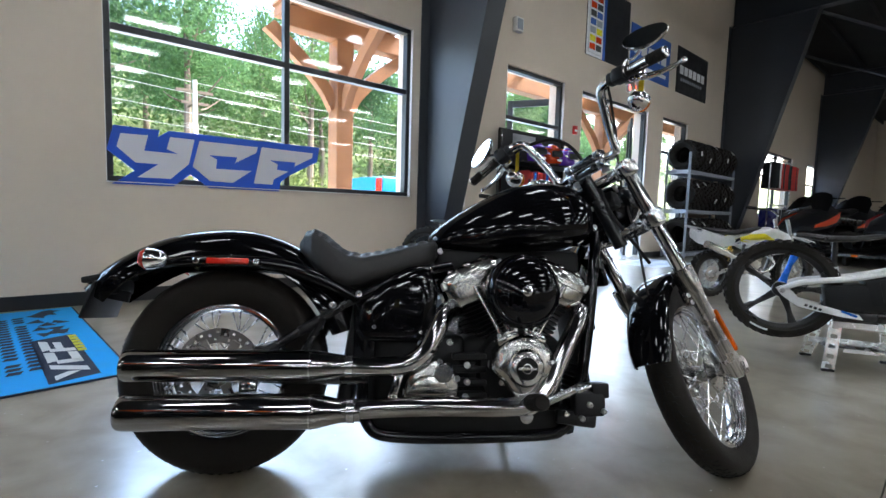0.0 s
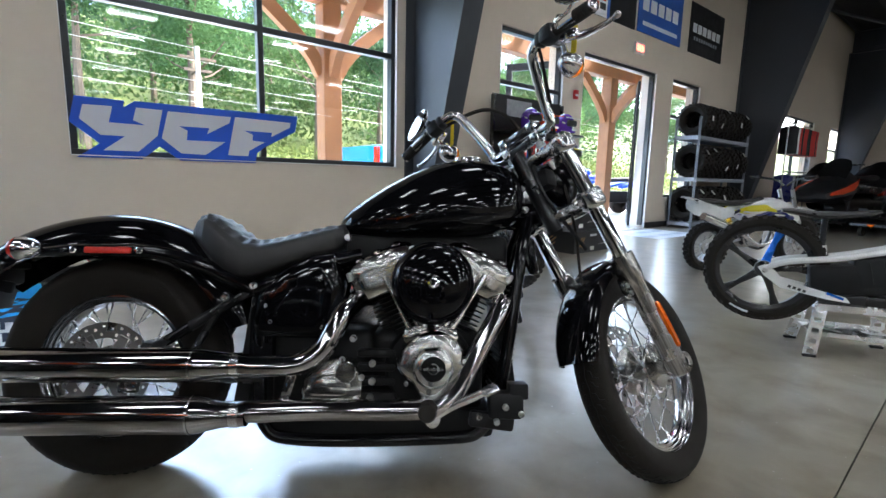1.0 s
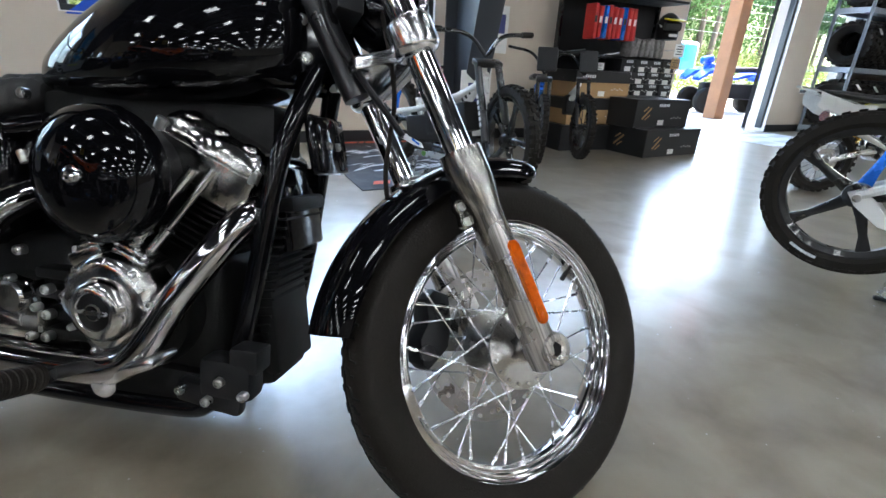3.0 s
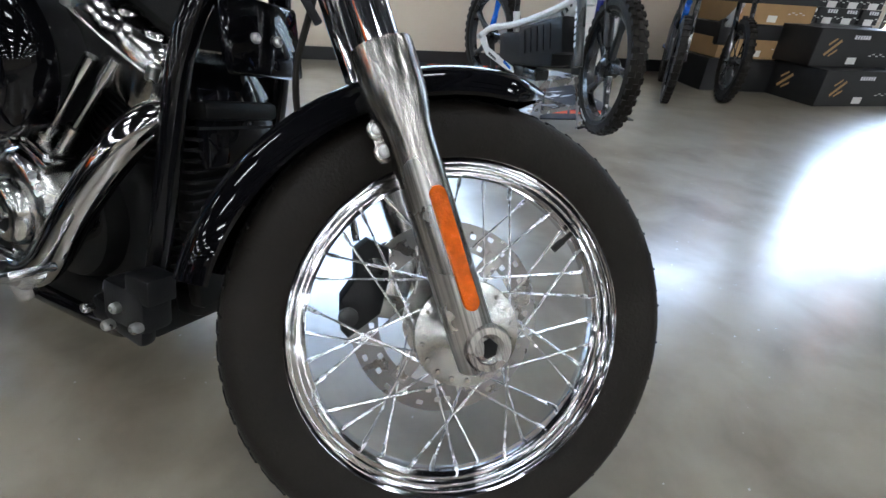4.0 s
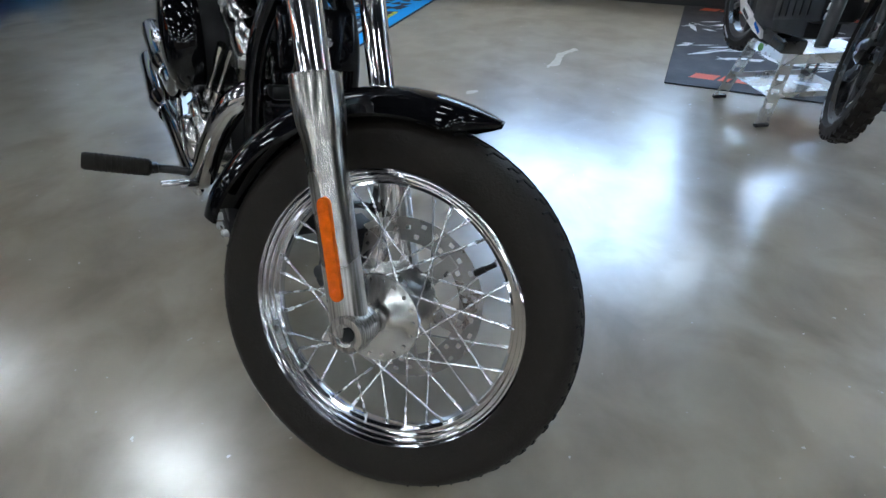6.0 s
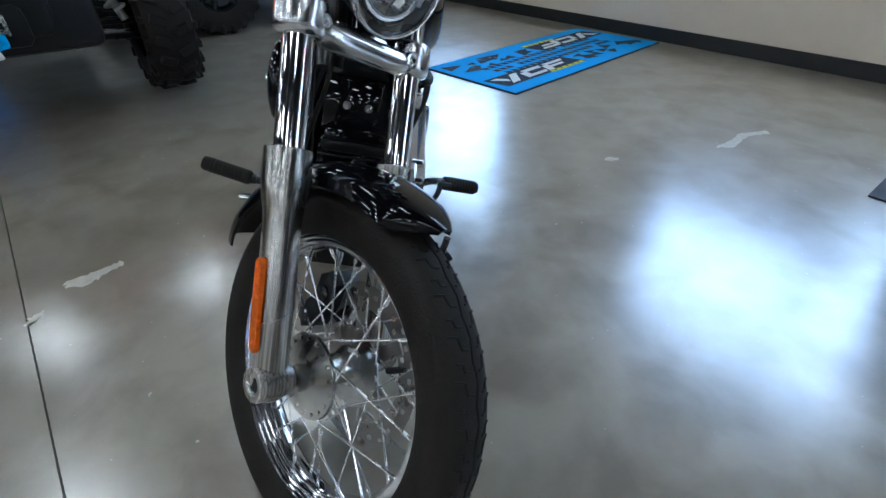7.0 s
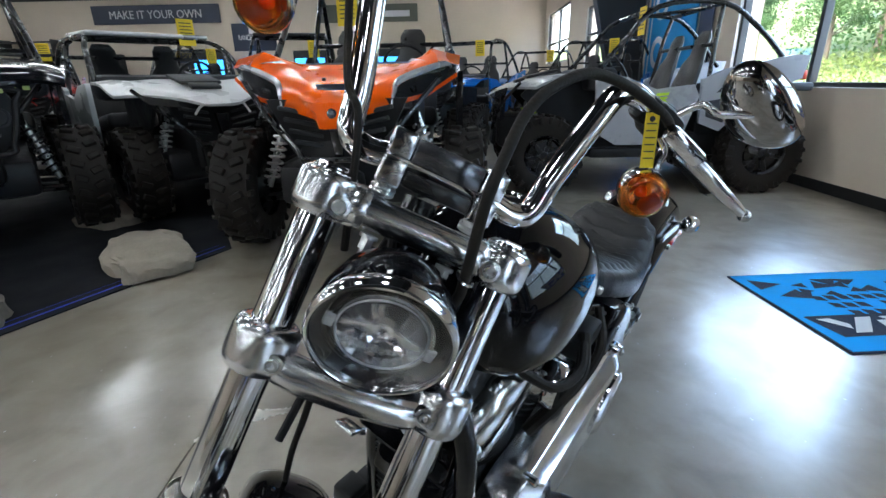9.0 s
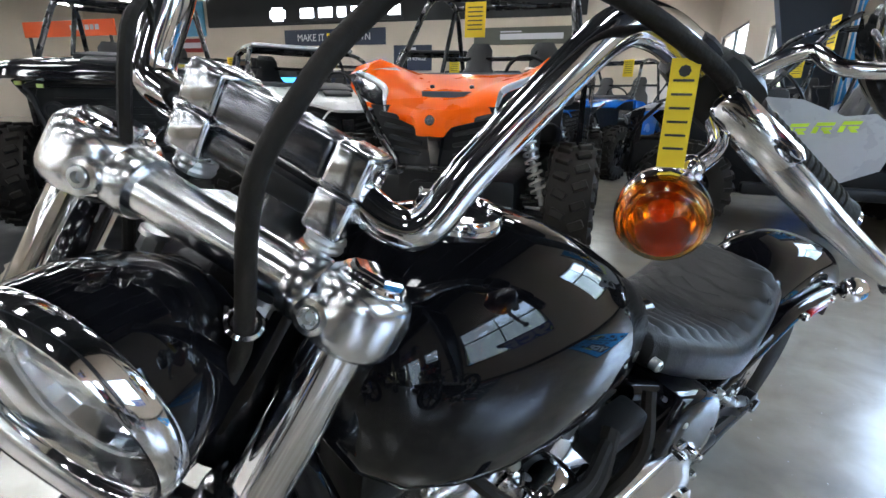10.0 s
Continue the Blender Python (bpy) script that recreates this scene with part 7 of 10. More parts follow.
        part("winch_strap", bm, material("red strap", (0.5, 0.03, 0.02), 0.6) if "red strap" not in bpy.data.materials else bpy.data.materials["red strap"], wp)
    # headlamps
    for s in (-1, 1):
        bm = B()
        if style == "chin":
            sheet(bm, [[V(0.395, s * 0.335, 0.985), V(0.322, s * 0.372, 1.078)], [V(0.335, s * 0.44, 1.000), V(0.255, s * 0.46, 1.118)], [V(0.245, s * 0.57, 1.045), V(0.185, s * 0.55, 1.150)], [V(0.120, s * 0.70, 1.130), V(0.110, s * 0.66, 1.178)]], 0.02)
            hl = part("headlamp", bm, SMOKE, u, "smoked headlamp")
            bm = B()
            tube(bm, [(0.412, s * 0.328, 0.965), (0.385, s * 0.340, 1.030), (0.335, s * 0.362, 1.092), (0.245, s * 0.47, 1.142), (0.150, s * 0.62, 1.188), (0.115, s * 0.67, 1.190)], (0.007, 0.013, 0.019, 0.021, 0.018, 0.008), 8)
            part("lamp_trim", bm, SILVER, hl, "broad silver lamp surround")
            bm = B()
            box(bm, (0.300, s * 0.43, 1.040), (0.02, 0.10, 0.035), (s * 14, 0, s * -38), bev=0.006, seg=1)
            part("lamp_cell", bm, CLEAR, hl)
            bm = B()
            sheet(bm, [[V(0.412, s * 0.325, 0.950), V(0.405, s * 0.33, 0.982)], [V(0.300, s * 0.53, 1.000), V(0.295, s * 0.53, 1.024)], [V(0.115, s * 0.715, 1.115), V(0.110, s * 0.71, 1.138)]], 0.014)
            part("fender_lip", bm, body, u, "orange lip under the headlamp")
            bm = B()
            sheet(bm, [[V(0.135, s * 0.605, 1.203), V(0.095, s * 0.725, 1.185)], [V(0.0, s * 0.548, 1.288), V(-0.03, s * 0.735, 1.245)], [V(-0.34, s * 0.60, 1.266), V(-0.40, s * 0.735, 1.205)]], 0.012)
            part("fender_top", bm, body, u, "orange shoulder panel")
            bm = B()
            sheet(bm, [[V(0.165, s * 0.495, 1.215), V(0.175, s * 0.525, 1.205)], [V(0.02, s * 0.395, 1.212), V(0.03, s * 0.425, 1.232)]], 0.004)
            part("stripe", bm, VWHITE, u, "pale stripe across the shoulder")
            bm = B()
            bolt(bm, V(0.16, s * 0.125, 1.112), (0.25, 0, 1), 0.014, 0.008)
            part("hood_bolt", bm, SATIN, u)
        else:
            plate(bm, [(0.0, 0.0), (0.22, 0.02), (0.28, 0.09), (0.04, 0.06)], 0.02, Matrix(((-0.40, 0.12, 0.85, 0.46), (s * 0.88, 0, s * 0.42, s * 0.32), (0.02, 1.0, 0.3, 1.045 if style == "blunt" else 0.955), (0, 0, 0, 1))))
            hl = part("headlamp", bm, SMOKE, u, "smoked headlamp")
            bm = B()
            tube(bm, [(0.53, s * 0.16, 0.985), (0.50, s * 0.20, 0.95), (0.49, s * 0.235, 0.90)] if style == "wedge" else [(0.53, s * 0.34, 1.105), (0.45, s * 0.58, 1.125)], 0.010, 6)
            part("lamp_trim", bm, body if style == "wedge" else SILVER, hl)
            if style == "blunt":
                for k in range(3):
                    bm = B()
                    box(bm, (0.495 - 0.035 * k, s * (0.38 + 0.07 * k), 1.065 + 0.008 * k), (0.03, 0.04, 0.028), bev=0.006)
                    part("lamp_cell", bm, material("lamp cell", (0.5, 0.6, 0.2), 0.2) if "lamp cell" not in bpy.data.materials else bpy.data.materials["lamp cell"], hl)
    # inner arches, side panels, doors, bed
    for s in (-1, 1):
        bm = B()
        plate(bm, [(-0.55, 0.52), (0.02, 0.78), (0.22, 0.98), (0.10, 1.08), (-0.48, 1.18), (-0.6, 1.1)], 0.03, Matrix(((1, 0, 0, 0), (0, 0, -s, s * 0.46), (0, 1, 0, 0), (0, 0, 0, 1))))
        part("wheel_arch", bm, PLASTIC, u)
        bm = B()
        plate(bm, [(-0.50, 0.62), (-0.46, 1.16), (-0.75, 1.14), (-1.05, 1.02), (-1.40, 1.06), (-1.46, 0.95), (-1.36, 0.62), (-1.1, 0.50), (-0.7, 0.50)], 0.04, Matrix(((1, 0, 0, 0), (0, 0, -s, s * 0.76), (0, 1, 0, 0), (0, 0, 0, 1))))
        dr = part("door", bm, body if style == "wedge" else VBLACK, u, smooth=False)
        bm = B()
        plate(bm, [(-1.50, 0.70), (-1.47, 1.10), (-1.70, 1.20), (-2.30, 1.31), (-2.44, 1.30), (-2.40, 1.10), (-2.15, 1.00), (-1.95, 0.88), (-1.70, 0.62)], 0.04, Matrix(((1, 0, 0, 0), (0, 0, -s, s * 0.75), (0, 1, 0, 0), (0, 0, 0, 1))))
        rp = part("rear_panel", bm, body if style == "wedge" else VBLACK, u, smooth=False)
        bm = B()
        plate(bm, [(-1.62, 0.98), (-1.72, 1.10), (-2.02, 1.15), (-1.90, 1.02)], 0.004, Matrix(((1, 0, 0, 0), (0, 0, s, s * 0.752), (0, 1, 0, 0), (0, 0, 0, 1))))
        plate(bm, [(-1.55, 0.76), (-1.53, 0.90), (-1.88, 0.96), (-1.72, 0.70)], 0.004, Matrix(((1, 0, 0, 0), (0, 0, s, s * 0.752), (0, 1, 0, 0), (0, 0, 0, 1))))
        part("side_vent", bm, GREYPLA, rp, "dark vents in the rear panel", smooth=False)
        bm = B()
        box(bm, (-1.0, s * 0.70, 0.42), (1.1, 0.12, 0.10), bev=0.03)
        part("rocker_sill", bm, PLASTIC, u)
        if trim:
            bm = B()
            dm4 = Matrix(((1, 0, 0, 0), (0, 0, s, s * 0.762), (0, 1, 0, 0), (0, 0, 0, 1)))
            for k in range(3):
                x0, z0 = -0.70 - k * 0.17, 0.875 + 0.014 * k
                for q in ([(0, 0.055), (-0.12, 0.062), (-0.13, 0.088), (-0.01, 0.082)], [(0.02, 0), (-0.015, 0), (-0.03, 0.05), (0.005, 0.05)], [(-0.04, 0.025), (-0.11, 0.03), (-0.115, 0.05), (-0.045, 0.046)], [(-0.07, 0.0), (-0.115, 0.002), (-0.095, 0.026), (-0.05, 0.025)]):
                    plate(bm, [(x0 + a, z0 + b) for a, b in q], 0.004, dm4)
            part("decal", bm, trim, dr, "lime decal strokes", smooth=False)
        bm = B()
        box(bm, (-2.43, s * 0.68, 1.13), (0.06, 0.10, 0.09), bev=0.015)
        part("tail_light", bm, REDLENS, u)
    # seats, dash, steering wheel
    for s in (-1, 1):
        bm = B()
        box(bm, (-1.25, s * 0.30, 0.78), (0.5, 0.46, 0.16), (0, -6, 0), bev=0.05, seg=3)
        rings = []
        for z, w, t, x in ((0.80, 0.22, 0.07, -1.46), (1.05, 0.24, 0.07, -1.50), (1.25, 0.20, 0.06, -1.56), (1.34, 0.13, 0.05, -1.60), (1.50, 0.12, 0.05, -1.64), (1.56, 0.08, 0.03, -1.655)):
            rings.append([V(x + t * math.cos(a), s * 0.30 + w * math.sin(a), z) for a in [2 * math.pi * q / 14 for q in range(14)]])
        loft(bm, rings)
        part("seat", bm, LEATHER, u)
    bm = B()
    box(bm, (-0.55, 0, 1.12), (0.3, 1.35, 0.22), bev=0.06)
    part("dashboard", bm, GREYPLA, u)
    bm = B()
    wm = basis((-0.80, 0.30, 1.22), (-0.8, 0, 0.55))
    tube(bm, [wm @ V(0.17 * math.cos(2 * math.pi * k / 20), 0.17 * math.sin(2 * math.pi * k / 20), 0) for k in range(21)], 0.014, 6, smooth=False)
    box(bm, (0, 0, 0), (0.32, 0.05, 0.02), m=wm)
    part("steering_wheel", bm, PLASTIC, u)
    # roll cage
    bm = B()
    T = 1.84 if style != "wedge" else (1.58 if screen else 1.76)
    for s in (-1, 1):
        tube(bm, [(-0.46, s * 0.68, 1.16), (-0.72, s * 0.64, 1.45), (-1.05, s * 0.56, T), (-1.65, s * 0.56, T + 0.02), (-2.0, s * 0.60, 1.55), (-2.30, s * 0.64, 1.24)], 0.024, 10, n=4)
        tube(bm, [(-1.55, s * 0.70, 1.05), (-1.60, s * 0.62, 1.5), (-1.65, s * 0.56, T)], 0.022, 8)
    tube(bm, [(-1.05, -0.56, T), (-1.05, 0.56, T)], 0.022, 8, smooth=False)
    tube(bm, [(-1.65, -0.56, T + 0.02), (-1.65, 0.56, T + 0.02)], 0.022, 8, smooth=False)
    tube(bm, [(-1.05, -0.5, T), (-1.62, 0.2, T + 0.02)], 0.018, 8, smooth=False)
    tube(bm, [(-1.60, -0.62, 1.42), (-1.60, 0.62, 1.42)], 0.02, 8, smooth=False)
    part("roll_cage", bm, cage_mat, u, "tubular roll cage")
    if roof:
        bm = B()
        box(bm, (-1.38, 0, T + 0.05), (0.85, 1.12, 0.045), (0, 2, 0), bev=0.02, seg=3)
        part("roof", bm, roof, u)
    if screen:
        bm = B()
        loft(bm, [[V(-0.47, -0.62, 1.20), V(-0.47, 0.62, 1.20), V(-1.0, 0.54, T - 0.03), V(-1.0, -0.54, T - 0.03)], [V(-0.48, -0.62, 1.195), V(-0.48, 0.62, 1.195), V(-1.01, 0.54, T - 0.035), V(-1.01, -0.54, T - 0.035)]])
        o = part("windscreen", bm, PANE, u, "clear windscreen")
        o.visible_shadow = False
    bm = B()
    box(bm, (-2.2, 0, 1.02), (0.8, 1.3, 0.08), bev=0.02)
    part("cargo_bed", bm, GREYPLA, u)
    # yellow price card hung in the opening
    bm = B()
    box(bm, (-0.98, -0.18 if style == "chin" else 0.35, 1.66), (0.006, 0.17, 0.26), bev=0.002, seg=1)
    pc = part("price_card", bm, TAG, u, "yellow price card", smooth=False)
    bm = B()
    for k in range(6):
        box(bm, (-0.975, -0.18 if style == "chin" else 0.35, 1.75 - k * 0.032), (0.006, 0.12, 0.008))
    part("card_print", bm, INK, pc, smooth=False)
    return u


utv(pose(-2.145, -1.61, 0.04), "orange side by side vehicle with black grille and white springs", ORANGE, "chin")
utv(pose(-3.35, -3.27, 0.0, 0, 0, 48), "white side by side vehicle with roof and windscreen", VWHITE, "wedge", roof=SILVER, screen=True)
utv(pose(-2.10, -4.47, 0.05, 0, 0, 42), "gloss black side by side vehicle on the dark display mat", VBLACK, "blunt", spring_mat=SATIN)
g1 = utv(pose(-4.42, -0.02, 0, 0, 0, -90), "light grey side by side vehicle with lime decals by the window", VGREY, "wedge", trim=LIME, spring_mat=LIME)
b1 = utv(pose(-7.0, -1.2, 0, 0, 0, -25), "blue and black side by side vehicle further back", VBLUE, "wedge")
for m in (pose(-7.4, 1.0, 0, 0, 0, -40), pose(-10.5, 0.6, 0, 0, 0, -30), pose(-7.5, -5.6, 0, 0, 0, 20)):
    copy_thing(b1, m)
utv(pose(-6.1, -3.3, 0, 0, 0, 15), "dark side by side vehicle with a grey roof", VBLACK, "blunt", roof=GREYPLA)
utv(pose(-5.7, -7.1, 0, 0, 0, 35), "red side by side vehicle in the second row", material("dark red plastic", (0.30, 0.02, 0.015), 0.3, 0, 0.1, 3, coat=0.3), "wedge", roof=GREYPLA, screen=True)

# display mat with rocks
ROCK = material("pale display rock", (0.30, 0.26, 0.205), 0.85, 0, 0.25, 5, bump=0.6, bscale=18)
bm = B()
plate(bm, [(-0.35, -3.32), (-2.05, -2.55), (-5.0, -4.2), (-4.6, -8.4), (0.2, -8.4), (0.8, -3.9)], 0.006, Matrix.Translation((0, 0, 0.001)))
dm = solid("display_mat", bm, material("black display vinyl", (0.010, 0.0105, 0.013), 0.6, 0, 0.3, 3, spec=0.15), "large black display mat with a blue stripe", "floor mat", smooth=False)
bm = B()
for off, w in ((0.06, 0.018), (0.13, 0.006)):
    a, b = V(-0.35, -3.32, 0.0082), V(-2.05, -2.55, 0.0082)
    d = (b - a).normalized()
    n = V(-d.y, d.x, 0)
    bm.faces.new([bm.verts.new(p) for p in (a + n * off, b + n * off, b + n * (off + w), a + n * (off + w))])
part("blue_stripe", bm, material("blue print", (0.005, 0.03, 0.45), 0.5), dm, "thin blue stripe", smooth=False)


def rock(c, s, seed):
    bm = B()
    vs = bmesh.ops.create_icosphere(bm, subdivisions=4, radius=1.0)["verts"]
    for v in vs:
        p = v.co.copy()
        q = V(math.copysign(abs(p.x) ** 0.6, p.x), math.copysign(abs(p.y) ** 0.6, p.y), math.copysign(abs(p.z) ** 0.5, p.z))
        n = noise.fractal(p * 1.6 + V(seed, 0, 0), 1.0, 2.0, 4) * 0.22
        v.co = V(q.x * s[0], q.y * s[1], max(-0.02, q.z * s[2])) * (1 + n)
        v.co.z = max(v.co.z, 0.0)
    return solid("display_rock", bm, ROCK, "pale flat display rock under the vehicles", "rock", "display rocks", m=pose(*c, 0, 0, seed * 40))


rock((-1.82, -3.02, 0.006), (0.42, 0.24, 0.13), 1)
rock((-0.86, -3.55, 0.006), (0.34, 0.26, 0.16), 2)
rock((-2.9, -3.9, 0.006), (0.34, 0.3, 0.15), 4)

# ---- west wall: signs and screens ----
NAVY = material("navy sign board", (0.012, 0.022, 0.05), 0.4, 0, 0.1, 2)
OLIVE = material("olive sign board", (0.075, 0.08, 0.06), 0.5, 0, 0.1, 2)
WM = Matrix(((0, 0, 1, WEST), (1, 0, 0, 0), (0, 1, 0, 0), (0, 0, 0, 1)))


def wall_sign(nm, y0, y1, z0, z1, mat, label, text=None, bars=None, tmat=None, x=0.0, size=None, glow=0.0):
    s = thing(nm, Matrix.Translation((x, 0, 0)) @ WM, label, "sign")
    bm = B()
    box(bm, ((y0 + y1) / 2, (z0 + z1) / 2, 0.04), (y1 - y0, z1 - z0, 0.08), bev=0.01, seg=1)
    part("board", bm, mat, s, smooth=False)
    if text:
        bm = text_mesh(text, size or (z1 - z0) * 0.62, 0.006)
        w = max(v.co.x for v in bm.verts) - min(v.co.x for v in bm.verts)
        k = (y1 - y0) * 0.72 / w
        bmesh.ops.scale(bm, vec=(k, 1, 1), verts=bm.verts)
        part("lettering", bm, tmat or SIGNWHITE, s, "white lettering", smooth=False, m=Matrix.Translation(((y0 + y1) / 2, (z0 + z1) / 2 - 0.02, 0.09)))
    for (u0, u1, v0, v1) in bars or ():
        bm = B()
        box(bm, (y0 + (y1 - y0) * (u0 + u1) / 2, z0 + (z1 - z0) * (v0 + v1) / 2, 0.09), ((y1 - y0) * (u1 - u0), (z1 - z0) * (v1 - v0), 0.02))
        part("sign_mark", bm, tmat or SIGNWHITE, s, smooth=False)
    return s


DARKBAND = material("charcoal wall band", (0.035, 0.036, 0.038), 0.7, 0, 0.1, 1)
bm = B()
box(bm, (WEST + 0.03, -11.1, 5.42), (0.06, 18.4, 1.9))
solid("wall_band", bm, DARKBAND, "charcoal band along the top of the wall", "wall band", kind="structure", smooth=False)
GLOWWHITE = material("lit letters", (0.85, 0.92, 1.0), 0.4, emit=0.6)
wall_sign("slogan_sign", -15.8, -10.5, 3.55, 4.25, NAVY, "dark navy slogan sign on the wall", "MAKE IT YOUR OWN")
wall_sign("model_sign", -6.4, -2.4, 3.45, 4.1, OLIVE, "olive sign board with a white word mark", None, [(0.28, 0.92, 0.28, 0.62), (0.28, 0.5, 0.70, 0.78)])
wall_sign("brand_sign", -16.6, -9.6, 4.55, 5.3, DARKBAND, "row of lit white logo blocks on the dark band", None, [(0.04, 0.12, 0.12, 0.88), (0.02, 0.14, 0.28, 0.72), (0.26, 0.36, 0.24, 0.78), (0.40, 0.50, 0.24, 0.78), (0.54, 0.60, 0.24, 0.78), (0.64, 0.74, 0.24, 0.78), (0.78, 0.86, 0.24, 0.78), (0.90, 0.98, 0.24, 0.78)], GLOWWHITE, x=0.07)
SCREEN = material("lit blue screen", (0.03, 0.22, 0.75), 0.3, emit=0.35, var=0.5, scale=1.5)
POSTER = material("sky blue poster", (0.10, 0.34, 0.55), 0.5, 0, 0.5, 0.8)
wall_sign("product_poster", -10.1, -8.3, 2.45, 3.5, NAVY, "dark poster with white lettering", "RANCH VEHICLE", [(0.40, 0.60, 0.62, 0.90)], x=0.0, size=0.30)
wall_sign("landscape_poster", -23.0, -20.5, 4.1, 5.7, POSTER, "blue landscape poster on the wall", None, x=0.02)
wall_sign("red_header", -23.6, -20.6, 3.35, 4.0, material("dark red board", (0.25, 0.015, 0.012), 0.5), "dark red header board with white marks", None, [(0.3, 0.9, 0.3, 0.7)])
for k, (y0, mat) in enumerate(((-15.5, SCREEN), (-12.4, NAVY), (-11.0, SCREEN), (-6.8, SCREEN), (-5.0, NAVY), (-3.4, SCREEN))):
    c = thing("display_cabinet", pose(WEST + 0.35, y0, 0), "tall dark display cabinet against the far wall", "cabinet", "display cabinets")
    bm = B()
    box(bm, (0, 0, 1.2), (0.6, 1.35, 2.4), bev=0.02, seg=1)
    part("body", bm, GREYPLA, c, smooth=False)
    bm = B()
    box(bm, (0.305, 0, 1.75), (0.012, 1.2, 0.7), bev=0.004, seg=1)
    part("panel", bm, mat, c, "front panel", smooth=False)
    bm = B()
    box(bm, (0.305, 0, 0.85), (0.012, 1.2, 0.7), bev=0.004, seg=1)
    part("shelf_front", bm, NAVY, c, smooth=False)

# orange header board on posts at the end of the aisle
header = thing("aisle_header", pose(-12.0, -19.0, 0), "long orange header board on two dark posts", "sign")
bm = B()
box(bm, (0, 0, 3.31), (0.06, 4.5, 0.52), bev=0.01, seg=1)
part("board", bm, material("orange header board", (0.80, 0.10, 0.01), 0.45, 0, 0.05, 2), header, smooth=False)
for k in range(6):
    bm = B()
    box(bm, (0.034, 0.25 + k * 0.24, 3.33), (0.008, 0.17, 0.16))
    part("letter_bar", bm, SIGNWHITE, header, smooth=False)
for y in (-2.0, 2.0):
    bm = B()
    box(bm, (0, y, 1.53), (0.08, 0.08, 3.06), bev=0.006, seg=1)
    part("post", bm, GREYPLA, header, smooth=False)
# stacked goods shelving along the far wall beyond the cabinets
for y0 in (-18.4, -21.0, -24.0):
    sh = thing("goods_shelf", pose(WEST + 0.45, y0, 0), "tall dark shelf of packed goods against the far wall", "shelf", "goods shelves")
    bm = B()
    for z in (0.1, 0.8, 1.5, 2.2, 2.9):
        box(bm, (0, 0, z), (0.6, 2.2, 0.05))
    for y in (-1.1, 1.1):
        box(bm, (0, y, 1.5), (0.6, 0.05, 3.0))
    part("rack", bm, GREYPLA, sh, smooth=False)
    rs = random.Random(int(-y0 * 10))
    for z in (0.125, 0.825, 1.525, 2.225):
        y = -0.98
        while y < 0.9:
            w = rs.uniform(0.16, 0.34)
            bm = B()
            box(bm, (0.02, y + w / 2, z + 0.205), (0.42, w * 0.92, 0.4), bev=0.01, seg=1)
            part("goods", bm, rs.choice((NAVY, VBLUE, VWHITE, GREYPLA, VBLACK, OLIVE)), sh, smooth=False)
            y += w
# tall blue banner on the window wall
BANBLUE = material("blue banner cloth", (0.005, 0.23, 0.55), 0.6, 0, 0.08, 3)
ban = thing("wall_banner", Matrix(), "tall blue and black hanging banner with a white mark", "banner")
bm = B()
box(bm, (-7.75, WALL - 0.04, 2.0), (1.9, 0.02, 3.6), bev=0.004, seg=1)
part("cloth", bm, BANBLUE, ban, smooth=False)
bm = B()
box(bm, (-6.50, WALL - 0.045, 2.0), (0.40, 0.02, 3.6), bev=0.004, seg=1)
part("dark_edge", bm, NAVY, ban, smooth=False)
bm = B()
for z, k in ((1.55, 1.0), (2.35, 1.0), (3.1, 1.0)):
    lathe(bm, [(0.17, -0.002), (0.27, -0.002), (0.27, 0.006), (0.17, 0.006), (0.17, -0.002)], (-8.15, WALL - 0.055, z), (0, -1, 0), 24)
box(bm, (-8.55, WALL - 0.053, 2.0), (0.05, 0.006, 3.5))
part("mark", bm, SIGNWHITE, ban)

# ---- the east side: small bikes, goods, tyre shelf ----
WHITEPLAST = material("white plastic", (0.80, 0.80, 0.78), 0.28, 0, 0.05, 6, coat=0.3)
YELLOW = material("yellow plastic", (0.82, 0.74, 0.02), 0.3, 0, 0.08, 8, coat=0.3)
NAVY = material("navy decal", (0.02, 0.025, 0.16), 0.3, 0, 0.1, 8, coat=0.3)
BRIGHTBLUE = material("blue anodised", (0.02, 0.18, 0.75), 0.25, 0.3, 0.1, 8, coat=0.3)
ORANGE = material("orange decal", (0.80, 0.09, 0.02), 0.5, 0, 0.1, 12)
REDGOOD = material("red fabric", (0.50, 0.025, 0.02), 0.6, 0, 0.2, 14)
PURPLE = material("purple shell paint", (0.12, 0.04, 0.42), 0.16, 0, 0.12, 10, coat=0.8)
REDSHELL = material("red orange shell paint", (0.72, 0.07, 0.015), 0.16, 0, 0.12, 10, coat=0.8)
CARDBOARD = material("brown cardboard", (0.42, 0.26, 0.12), 0.8, 0, 0.12, 9, bump=0.08, bscale=90)
BLACKBOX = material("black printed carton", (0.014, 0.014, 0.015), 0.4, 0, 0.3, 7)
GOLD = material("gold spring", (0.75, 0.46, 0.05), 0.25, 0.8, 0.1, 20)
ALU = material("bright aluminium sheet", (0.74, 0.75, 0.76), 0.26, 1, 0.12, 9, rvar=0.1)
RACKGREY = material("grey rack steel", (0.33, 0.36, 0.41), 0.45, 0.2, 0.12, 6)
PAPER = material("white paper", (0.82, 0.81, 0.78), 0.7, 0, 0.05, 15)
MATBLACK = material("black rubber mat", (0.016, 0.017, 0.022), 0.6, 0, 0.3, 8, bump=0.2, bscale=160)
LABELWHITE = material("white print", (0.75, 0.76, 0.78), 0.5, 0, 0.08, 30)


